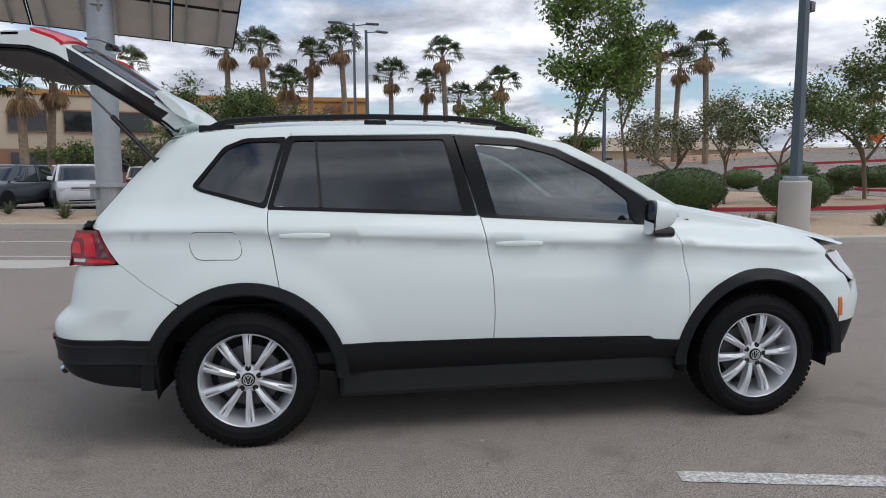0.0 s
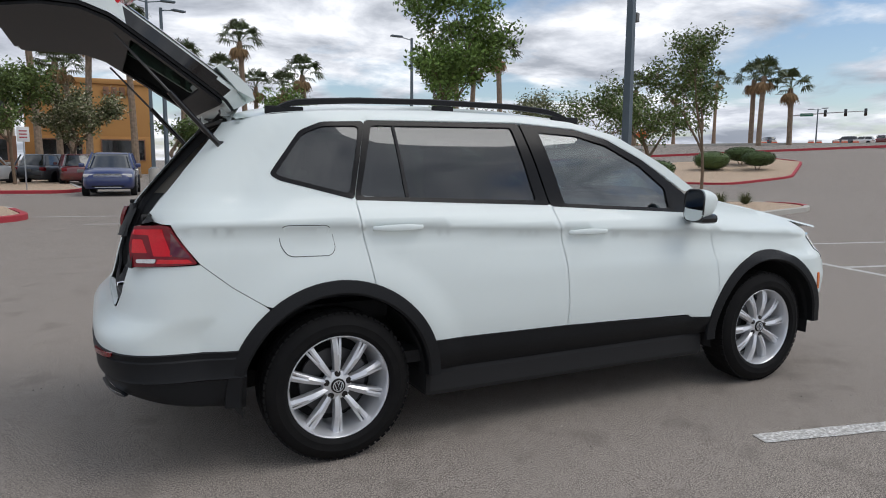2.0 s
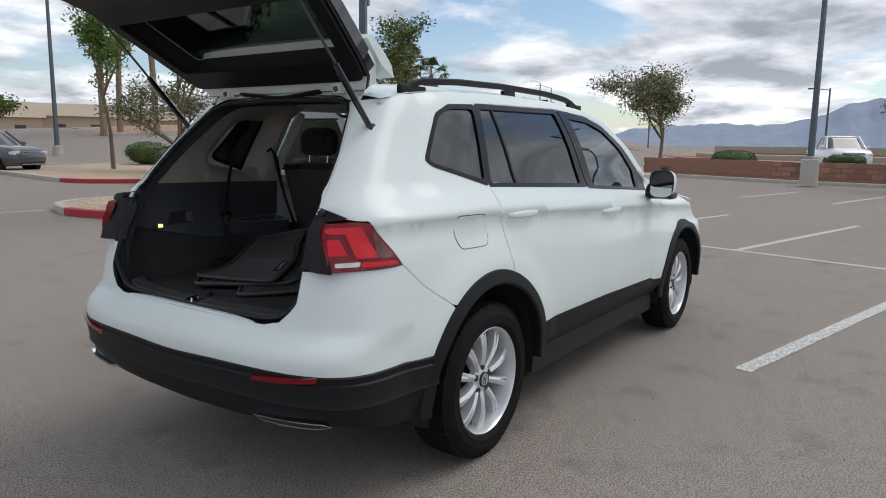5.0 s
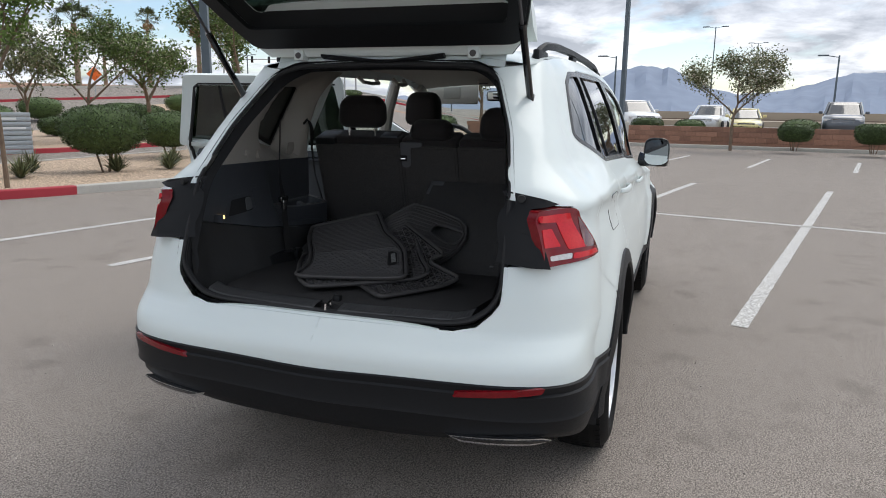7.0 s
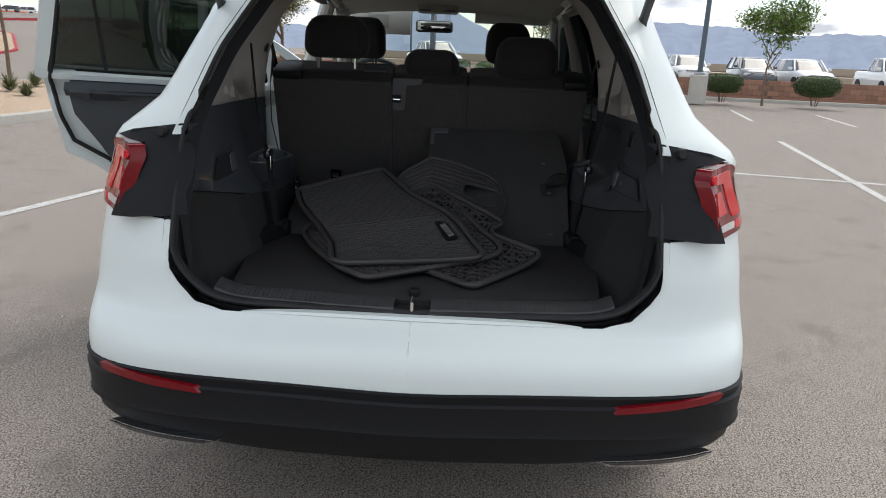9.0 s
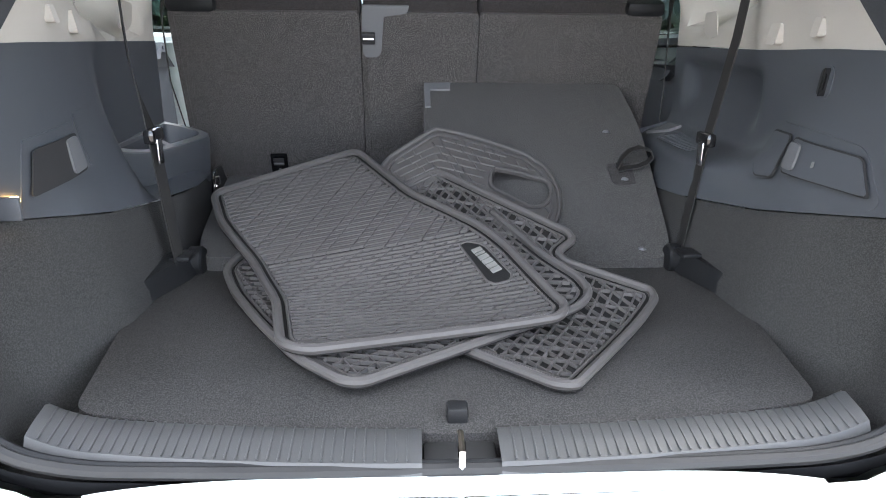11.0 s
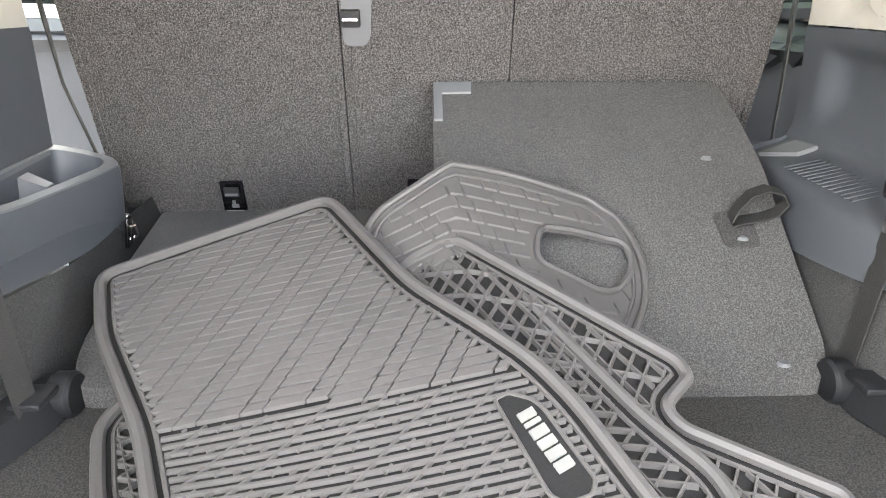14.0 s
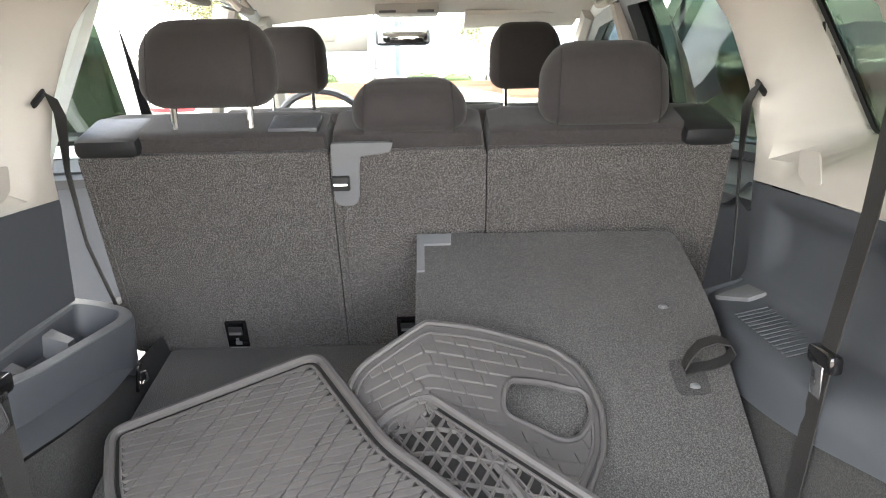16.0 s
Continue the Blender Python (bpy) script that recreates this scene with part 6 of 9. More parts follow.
part("wheel_hub", mesh_of("wheel_hub", *moved(join(cushion(-0.01, 0.04, -0.08, 0.08, -0.06, 0.06, 0.02, 0.0), box(0.0, 0.025, -0.175, 0.175, -0.02, 0.025, 0.006), box(0.0, 0.025, -0.03, 0.03, -0.175, 0.0, 0.006)), pose(1.80, 0.43, 1.135, 0, -24, 0)), TRIM), st)
part("centre_screen", mesh_of("centre_screen", *box(1.885, 1.91, -0.13, 0.13, 0.93, 1.07, 0.008), GLOSSB), car)
mr = part("rear_view_mirror", mesh_of("rear_view_mirror", *cushion(1.83, 1.868, -0.013, 0.208, 1.470, 1.539, 0.018, 0.0), TRIM), car, "interior rear-view mirror")
part("mirror_glass", mesh_of("mirror_glass", *box(1.826, 1.8295, 0.0, 0.196, 1.479, 1.530, 0.001), MIRROR), mr)
part("mirror_stalk", mesh_of("mirror_stalk", *tube([(1.86, 0.10, 1.52), (1.90, 0.10, 1.56)], 0.014, 8), TRIM), mr)
v1 = part("sun_visor", mesh_of("sun_visor", *moved(box(0, 0.018, 0.225, 0.62, -0.140, 0.0, 0.008), pose(1.70, 0, 1.588, 0, 6, 0)), LINER), car, "beige sun visor folded down")
part("visor_flap", mesh_of("visor_flap", *moved(box(-0.005, 0.002, 0.35, 0.47, -0.105, -0.03, 0.003), pose(1.70, 0, 1.588, 0, 6, 0)), BEIGE), v1)
v2 = part("sun_visor", mesh_of("sun_visor", *moved(box(0, 0.16, -0.56, -0.14, -0.012, 0.006, 0.006), pose(1.56, 0, 1.575, 0, 14, 0)), LINER), car, "beige sun visor folded up")
oc = part("overhead_console", mesh_of("overhead_console", *box(1.50, 1.68, -0.045, 0.18, 1.566, 1.625, 0.012), BEIGE), car, "beige overhead console")
for y in (0.0, 0.135):
    part("console_grille", mesh_of("console_grille", *box(1.495, 1.60, y - 0.03, y + 0.03, 1.571, 1.58, 0.003), TRIML), oc)
for s in (-1, 1):
    part("grab_handle", mesh_of("grab_handle", *tube([(0.98, s * 0.545, 1.585), (0.99, s * 0.52, 1.555), (1.06, s * 0.515, 1.55), (1.13, s * 0.52, 1.555), (1.14, s * 0.545, 1.585)], 0.011, 8), BEIGE), car)

# ---- rubber floor mats in the load bay ----
def shrink(loop, d):
    pts = [Vector(p) for p in loop]
    area = sum(a.x * b.y - b.x * a.y for a, b in zip(pts, pts[1:] + pts[:1]))
    out = []
    for i, p in enumerate(pts):
        t = (pts[(i + 1) % len(pts)] - pts[i - 1]).normalized()
        n = Vector((-t.y, t.x)) * (1 if area > 0 else -1)
        out.append(p + n * d)
    return out
def bars(loops, zf, ang, gap, w, h, holes=(), dash=None, top=0.3, skew=0.0):
    """Raised ribs across a mat, clipped to its outline."""
    d = Vector((math.cos(ang), math.sin(ang))); n = Vector((-d.y, d.x))
    c = sum((Vector(p) for p in loops), Vector((0, 0))) / len(loops)
    out = []
    m = int(0.5 / gap)
    for k in range(-m, m + 1):
        run = []
        t = -0.55
        idx = 0
        while t < 0.55:
            p = c + n * (k * gap) + d * t
            on = within(p, loops) and not any(within(p, q) for q in holes)
            if dash and on:
                ph = ((t + dash[1] * k) / dash[0]) % 1.0
                on = any(a_ < ph < b_ for a_, b_ in dash[2])
            if on:
                run.append(p)
            if (not on or t + 0.001 >= 0.55) and run:
                if len(run) > 5:
                    q = run[::20] + ([run[-1]] if (len(run) - 1) % 20 else [])
                    rings = []
                    for r in q:
                        a, b = r - n * w / 2 + d * skew, r + n * w / 2 - d * skew
                        a2, b2 = r - n * w * top + d * skew * top * 2, r + n * w * top - d * skew * top * 2
                        rings.append([(a.x, a.y, zf(a.x, a.y) - 0.001), (a2.x, a2.y, zf(a2.x, a2.y) + h), (b2.x, b2.y, zf(b2.x, b2.y) + h), (b.x, b.y, zf(b.x, b.y) - 0.001)])
                    out.append(loft(rings))
                run = []
            t += 0.001
    return join(*out)
def floor_mat(outline, zf, label, ang, holes=(), rim_r=0.0075, ground_mat=None):
    o = [(p.x, p.y) for p in rounded(outline, 0.03, 5)]
    m_ = thing("floor_mat", label, "car mat", group="loose rubber mats")
    # the base is dark by default, so the grooves look shaded
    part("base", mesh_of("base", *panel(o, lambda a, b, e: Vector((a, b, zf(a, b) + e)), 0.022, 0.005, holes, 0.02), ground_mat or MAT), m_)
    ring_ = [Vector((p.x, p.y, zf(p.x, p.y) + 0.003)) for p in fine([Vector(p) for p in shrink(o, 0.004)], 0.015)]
    part("raised_rim", mesh_of("raised_rim", *tube(ring_, rim_r, 8, True), MATP), m_)
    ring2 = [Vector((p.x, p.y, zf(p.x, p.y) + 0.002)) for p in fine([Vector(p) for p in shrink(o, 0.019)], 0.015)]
    part("inner_rim", mesh_of("inner_rim", *tube(ring2, 0.0028, 6, True), MATP), m_)
    field = [(p.x, p.y) for p in shrink(o, 0.022)]
    for h_ in holes:
        rr = [Vector((p.x, p.y, zf(p.x, p.y) + 0.002)) for p in fine([Vector(p) for p in h_], 0.015)]
        part("raised_rim", mesh_of("raised_rim", *tube(rr, 0.005, 6, True), MATP), m_)
    return m_, field
def m1z(x, y):
    k = 0.36 * x - 0.12 * y + 1.0 - 0.80
    return 0.80 + (k + math.sqrt(k * k + 0.0006)) / 2
M1 = [(-0.169, 0.457), (-0.066, 0.167), (-0.249, 0.050), (-0.321, -0.024), (-0.374, -0.074), (-0.432, -0.110), (-0.60, -0.182), (-0.630, -0.165), (-0.715, 0.198), (-0.69, 0.238), (-0.54, 0.270), (-0.414, 0.327), (-0.274, 0.417)]
A1 = math.atan2(-0.377, 0.045)
mat1, f1 = floor_mat(M1, m1z, "black ribbed rubber floor mat lying on the other mats", A1)
def cutline(loop, p, d, keep):
    """The part of a loop on one side of a line."""
    n = Vector((-d.y, d.x)) * keep
    out = []
    L_ = [Vector(q) for q in loop]
    for a, b in zip(L_, L_[1:] + L_[:1]):
        fa, fb = (a - p).dot(n), (b - p).dot(n)
        if fa >= 0:
            out.append((a.x, a.y))
        if fa * fb < 0:
            c = a + (b - a) * (fa / (fa - fb))
            out.append((c.x, c.y))
    return out
SPL, SD = Vector((-0.40, 0.12)), Vector((0.026, -0.377)).normalized()
upper, lower = cutline(f1, SPL + Vector((0.0005, 0)), SD, 1), cutline(f1, SPL - Vector((0.0025, 0)), SD, -1)
if sum(p[0] for p in upper) / len(upper) < sum(p[0] for p in lower) / len(lower):
    upper, lower = lower, upper
PLQ = rounded([(-0.420, -0.028), (-0.414, -0.042), (-0.424, -0.064), (-0.436, -0.074), (-0.512, -0.108), (-0.526, -0.102), (-0.532, -0.078), (-0.522, -0.066)], 0.004, 2)
plq = [(p.x, p.y) for p in PLQ]
plr = [Vector((p.x, p.y, m1z(p.x, p.y) + 0.0035)) for p in fine([Vector(p) for p in PLQ], 0.01)]
part("plate_rim", mesh_of("plate_rim", *tube(plr, 0.0024, 6, True), MATP), mat1)
tagged(part("tread_slab", mesh_of("tread_slab", *bars(upper, m1z, A1, 0.0118, 0.0098, 0.0048, (), (0.066, -0.0075, [(0.0, 0.636), (0.654, 0.984)]), 0.46, -0.0042), MATP, angle=20), mat1), kind="stuff")
tagged(part("tread_rib", mesh_of("tread_rib", *join(bars(lower, m1z, A1, 0.0104, 0.0042, 0.0042, [plq], None, 0.36), bars(lower, m1z, A1 + radians(42), 0.042, 0.0034, 0.0041, [plq], None, 0.36), bars(lower, m1z, A1 + radians(42), 0.014, 0.0034, 0.0040, [plq], (0.0312, 0.0104, [(0.0, 0.36)]), 0.36)), MATP, angle=20), mat1), kind="stuff")
pq = part("inlay_plate", mesh_of("inlay_plate", *panel(PLQ, lambda a, b, e: Vector((a, b, m1z(a, b) + 0.0035 + e)), 0.03, 0.004), MAT), mat1)
a0, a1 = Vector((-0.432, -0.052)), Vector((-0.507, -0.088))
for k, (l, w) in enumerate(((0.11, 0.017), (0.05, 0.017), (0.12, 0.017), (0.11, 0.017), (0.12, 0.017), (0.12, 0.017))):
    t = 0.08 + sum((0.10, 0.05, 0.11, 0.10, 0.11, 0.11)[:k]) + 0.05 * k
    p, q = a0.lerp(a1, t), a0.lerp(a1, t + l)
    n = Vector((-(a1 - a0).y, (a1 - a0).x)).normalized() * w / 2
    cs = [p - n, q - n, q + n, p + n]
    vv = [(c.x, c.y, m1z(c.x, c.y) + 0.004) for c in cs] + [(c.x, c.y, m1z(c.x, c.y) + 0.0062) for c in cs]
    part("inlay_bar", mesh_of("inlay_bar", vv, [(4, 5, 6, 7), (0, 1, 5, 4), (1, 2, 6, 5), (2, 3, 7, 6), (3, 0, 4, 7)], LOGO, False), pq)
def m3z(x, y):
    k = 0.36 * x - 0.12 * y + 0.968 - 0.784
    return 0.784 + (k + math.sqrt(k * k + 0.0004)) / 2
M3 = [(-0.366, 0.392), (-0.19, 0.28), (-0.14, 0.10), (-0.243, 0.005), (-0.210, -0.057), (-0.288, -0.102), (-0.425, -0.178), (-0.49, -0.226), (-0.53, -0.236), (-0.56, -0.215), (-0.61, -0.12), (-0.772, 0.118), (-0.768, 0.145), (-0.70, 0.215), (-0.59, 0.284), (-0.47, 0.350)]
mat3, f3 = floor_mat(M3, m3z, "black lattice rubber floor mat between two others", A1 + 0.2)
tagged(part("tread_rib", mesh_of("tread_rib", *join(bars(f3, m3z, A1 - 0.35, 0.0165, 0.0034, 0.0058), bars(f3, m3z, A1 + 0.75, 0.021, 0.0030, 0.0056), bars(f3, m3z, A1 - 1.2, 0.034, 0.0028, 0.0054)), MATP, angle=20), mat3), kind="stuff")
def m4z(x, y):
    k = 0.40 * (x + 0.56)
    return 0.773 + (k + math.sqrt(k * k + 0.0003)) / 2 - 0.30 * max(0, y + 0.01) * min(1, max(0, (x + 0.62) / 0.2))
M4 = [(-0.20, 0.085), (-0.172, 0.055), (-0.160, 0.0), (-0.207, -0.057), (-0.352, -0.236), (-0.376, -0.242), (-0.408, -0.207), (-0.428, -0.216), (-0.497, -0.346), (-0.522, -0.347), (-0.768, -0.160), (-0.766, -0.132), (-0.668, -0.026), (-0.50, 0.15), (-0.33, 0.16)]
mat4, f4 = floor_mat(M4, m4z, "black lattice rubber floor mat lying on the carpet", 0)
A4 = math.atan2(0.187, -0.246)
tagged(part("tread_rib", mesh_of("tread_rib", *join(bars(f4, m4z, A4 + 0.12, 0.0175, 0.0036, 0.0058), bars(f4, m4z, A4 + 1.25, 0.021, 0.0030, 0.0056), bars(f4, m4z, A4 + 2.0, 0.036, 0.0028, 0.0054)), MATP, angle=20), mat4), kind="stuff")
def m2z(x, y):
    return flap_z(x, y) + 0.012 + 0.09 * min(1.0, max(0.0, (y + 0.22) / 0.22)) - 0.32 * max(0, y)
M2 = [(-0.175, 0.135), (-0.097, 0.112), (-0.062, 0.006), (-0.045, -0.075), (-0.040, -0.14), (-0.038, -0.205), (-0.058, -0.238), (-0.095, -0.256), (-0.135, -0.264), (-0.185, -0.256), (-0.218, -0.236), (-0.30, -0.18), (-0.28, 0.02)]
H2 = [(p.x, p.y) for p in rounded([(-0.112, -0.124), (-0.100, -0.174), (-0.096, -0.230), (-0.114, -0.248), (-0.145, -0.242), (-0.168, -0.218), (-0.180, -0.190), (-0.172, -0.150), (-0.166, -0.108), (-0.130, -0.114)], 0.03, 5)]
mat2, f2 = floor_mat(M2, m2z, "black rubber floor mat with a hole, curled against the seat", 0, [H2], rim_r=0.005, ground_mat=MATP)
tagged(part("tread_slab", mesh_of("tread_slab", *bars([q for q in f2], m2z, radians(-82), 0.0175, 0.0138, 0.0028, [[(p.x, p.y) for p in shrink(H2, -0.012)]], (0.062, 0.011, [(0.0, 0.60), (0.66, 0.94)]), 0.47, 0.002), MATP, angle=20), mat2), kind="stuff")
# ---- ground and surroundings ----
def asphalt():
    """Worn asphalt: mottled binder, dark pores, pale stones and faint oil marks."""
    m = material("asphalt", (0.238, 0.208, 0.181), 0.9, var=0.55, scale=0.55, c2=(0.182, 0.157, 0.136), fine=0.95, fscale=150, bump=0.5, stain=0.5, spec=0.25)
    nt = m.node_tree
    N, L = nt.nodes.new, nt.links.new
    p = nt.nodes["Principled BSDF"]
    tc = N("ShaderNodeTexCoord")
    last = p.inputs["Base Color"].links[0].from_socket
    for sc, lo, hi, amount, colour in ((125.0, 0.54, 0.61, 0.8, (0.40, 0.355, 0.31)), (105.0, 0.54, 0.61, 0.8, (0.090, 0.079, 0.069)), (14.0, 0.52, 0.66, 0.40, (0.32, 0.285, 0.25)), (3.1, 0.56, 0.68, 0.35, (0.14, 0.122, 0.106))):
        n = N("ShaderNodeTexNoise"); n.inputs["Scale"].default_value, n.inputs["Detail"].default_value = sc, 3
        L(tc.outputs["Object"], n.inputs["Vector"])
        r = N("ShaderNodeMapRange")
        r.inputs[1].default_value, r.inputs[2].default_value, r.inputs[3].default_value, r.inputs[4].default_value = lo, hi, 0, amount
        L(n.outputs[0], r.inputs[0])
        x = N("ShaderNodeMix"); x.data_type = "RGBA"
        L(r.outputs[0], x.inputs[0]); L(last, x.inputs[6]); x.inputs[7].default_value = (*colour, 1)
        last = x.outputs[2]
    L(last, p.inputs["Base Color"])
    return m
ASPH = asphalt()
LINE = material("worn_white_line", (0.50, 0.48, 0.44), 0.8, var=0.8, scale=14, c2=(0.36, 0.35, 0.33), fine=0.5, fscale=60)
CONC = material("concrete", (0.46, 0.44, 0.40), 0.9, var=0.5, scale=2.5, c2=(0.36, 0.34, 0.31), fine=0.2, fscale=90, bump=0.2)
REDK = material("red_kerb_paint", (0.42, 0.035, 0.05), 0.7, var=0.4, scale=4, c2=(0.30, 0.03, 0.04))
GRAV = material("desert_gravel", (0.40, 0.30, 0.21), 0.95, var=0.6, scale=5, c2=(0.28, 0.20, 0.14), fine=0.8, fscale=26, bump=0.9)
EARTH = material("red_earth", (0.33, 0.20, 0.13), 0.95, var=0.6, scale=0.4, c2=(0.25, 0.15, 0.10), fine=0.5, fscale=6, bump=0.5)
GALV = material("galvanised_steel", (0.42, 0.45, 0.47), 0.45, 0.6, var=0.4, scale=4, c2=(0.32, 0.35, 0.37))
POLE = material("grey_blue_pole", (0.105, 0.135, 0.16), 0.5, 0.2, var=0.3, scale=3)
BARK = material("bark", (0.20, 0.145, 0.10), 0.95, var=0.6, scale=12, bump=0.5, fscale=40)
PALMB = material("palm_bark", (0.30, 0.22, 0.155), 0.95, var=0.7, scale=5, bump=0.5, fscale=20)
LEAF = material("leaf", (0.105, 0.150, 0.042), 0.6, island=0.55, spec=0.3)
LEAFB = material("bright_leaf", (0.130, 0.205, 0.045), 0.6, island=0.5, spec=0.3)
LEAFO = material("olive_leaf", (0.140, 0.155, 0.075), 0.6, island=0.55, spec=0.3)
FLOWER = material("pale_blossom", (0.45, 0.42, 0.30), 0.7, island=0.3)
FROND = material("palm_frond", (0.070, 0.095, 0.032), 0.6, island=0.5)
DEAD = material("dry_frond", (0.28, 0.175, 0.085), 0.9, island=0.4)
HEDGE = material("clipped_hedge_leaf", (0.055, 0.085, 0.026), 0.6, island=0.6, spec=0.3)
BRICK = material("brown_wall_block", (0.30, 0.165, 0.115), 0.92, var=0.5, scale=6, c2=(0.22, 0.12, 0.085), island=-0.22, fine=0.3, fscale=80)
MORT = material("mortar", (0.20, 0.13, 0.10), 0.95, var=0.3, scale=8)
WALLB = material("beige_wall", (0.42, 0.35, 0.265), 0.95, var=0.4, scale=0.25, c2=(0.35, 0.29, 0.215))
STUCCO = material("ochre_stucco", (0.48, 0.25, 0.085), 0.95, var=0.3, scale=0.5, c2=(0.40, 0.20, 0.07))
STUCCOB = material("brown_stucco", (0.26, 0.14, 0.09), 0.95, var=0.3, scale=0.5)
STUCCOT = material("tan_stucco", (0.52, 0.43, 0.32), 0.95, var=0.2, scale=0.5)
# the haze of distance is put into this blue-grey rock colour
HAZED_ROCK = material("hazy_mountain", (0.25, 0.30, 0.39), 1.0, var=0.6, scale=0.012, c2=(0.195, 0.235, 0.315))
PV = material("solar_panel_back", (0.62, 0.62, 0.60), 0.6, var=0.2, scale=1.5)
U, W = Vector((0.974, -0.225, 0)), Vector((0.225, 0.974, 0))
def lot(u, v, z=0.0):
    return U * u + W * v + Vector((0, 0, z))
def from_eye(az, d, z=0.0, eye=(0.45, -4.38)):
    return Vector((eye[0] + d * math.cos(radians(az)), eye[1] + d * math.sin(radians(az)), z))

def ground_z(x, y):
    az = math.degrees(math.atan2(y, x))
    d = math.hypot(x, y)
    k = max(0.0, min(1.0, (d - 34) / 40)) * max(0.0, min(1.0, (az - 14) / 14)) * max(0.0, min(1.0, (82 - az) / 16))
    rise = 2.4 + (0.8 + 0.0235 * max(0.0, min(126.0, d - 74))) * max(0.0, min(1.0, (62 - az) / 12))
    return rise * k * k * (3 - 2 * k)
rs = [0, 3, 6, 10, 15, 20, 25, 30, 35, 40, 45, 50, 55, 60, 66, 74, 84, 100, 130, 165, 200, 300, 600, 1500, 4000]
V = [(0, 0, 0)]
for r in rs[1:]:
    for k in range(72):
        a = radians(5 * k)
        x, y = r * math.cos(a), r * math.sin(a)
        V.append((x, y, ground_z(x, y)))
F = [(0, 1 + k, 1 + (k + 1) % 72) for k in range(72)]
for i in range(len(rs) - 2):
    for k in range(72):
        F.append((1 + i * 72 + k, 1 + (i + 1) * 72 + k, 1 + (i + 1) * 72 + (k + 1) % 72, 1 + i * 72 + (k + 1) % 72))
tagged(part("ground", mesh_of("ground", V, F, ASPH)), "grey asphalt parking lot with fine aggregate", "ground", kind="structure")

def stripe(p, q, w=0.11):
    p, q = Vector(p), Vector(q)
    d = (q - p).normalized()
    s = Vector((-d.y, d.x, 0)) * w / 2
    n = max(2, int((q - p).length / 0.08))
    L_, R_ = [], []
    for i in range(n + 1):
        c = p.lerp(q, i / n)
        j = Vector((0, 0, 0.004))
        L_.append(c + s * random.uniform(0.9, 1.07) + j)
        R_.append(c - s * random.uniform(0.9, 1.07) + j)
    ob = part("parking_line", mesh_of("parking_line", L_ + R_, [(i, i + n + 1, i + n + 2, i + 1) for i in range(n)], LINE, False))
    return tagged(ob, "worn white painted parking line on asphalt", "line", "parking lines", "structure")
SP = 2.42
for k in range(-5, 4):
    v = -1.06 + SP * k
    if k not in (1, 2, 3):
        stripe(lot(2.28, v), lot(7.25, v))
    stripe(lot(7.30, v), lot(12.05, v))
    stripe(lot(17.1, v - 0.25), lot(21.3, v - 0.25))
stripe(lot(7.27, -14), lot(7.27, 6))

# ---- planting ----
def leaf_cloud(points, size, rng, squash=0.6):
    """Small pointed leaves scattered about clump centres."""
    V, F = [], []
    for c, r, n in points:
        for _ in range(n):
            d = Vector((rng.gauss(0, 1), rng.gauss(0, 1), rng.gauss(0, squash)))
            if d.length < 1e-3:
                continue
            p = c + d.normalized() * r * rng.random() ** 0.45
            a = Vector((rng.uniform(-1, 1), rng.uniform(-1, 1), rng.uniform(-0.8, 0.8))).normalized()
            b = a.cross(Vector((rng.uniform(-1, 1), rng.uniform(-1, 1), rng.uniform(-1, 1)))).normalized()
            s = size * rng.uniform(0.6, 1.4)
            k = len(V)
            V += [p - a * s, p + b * s * 0.42, p + a * s, p - b * s * 0.42]
            F.append((k, k + 1, k + 2, k + 3))
    return V, F
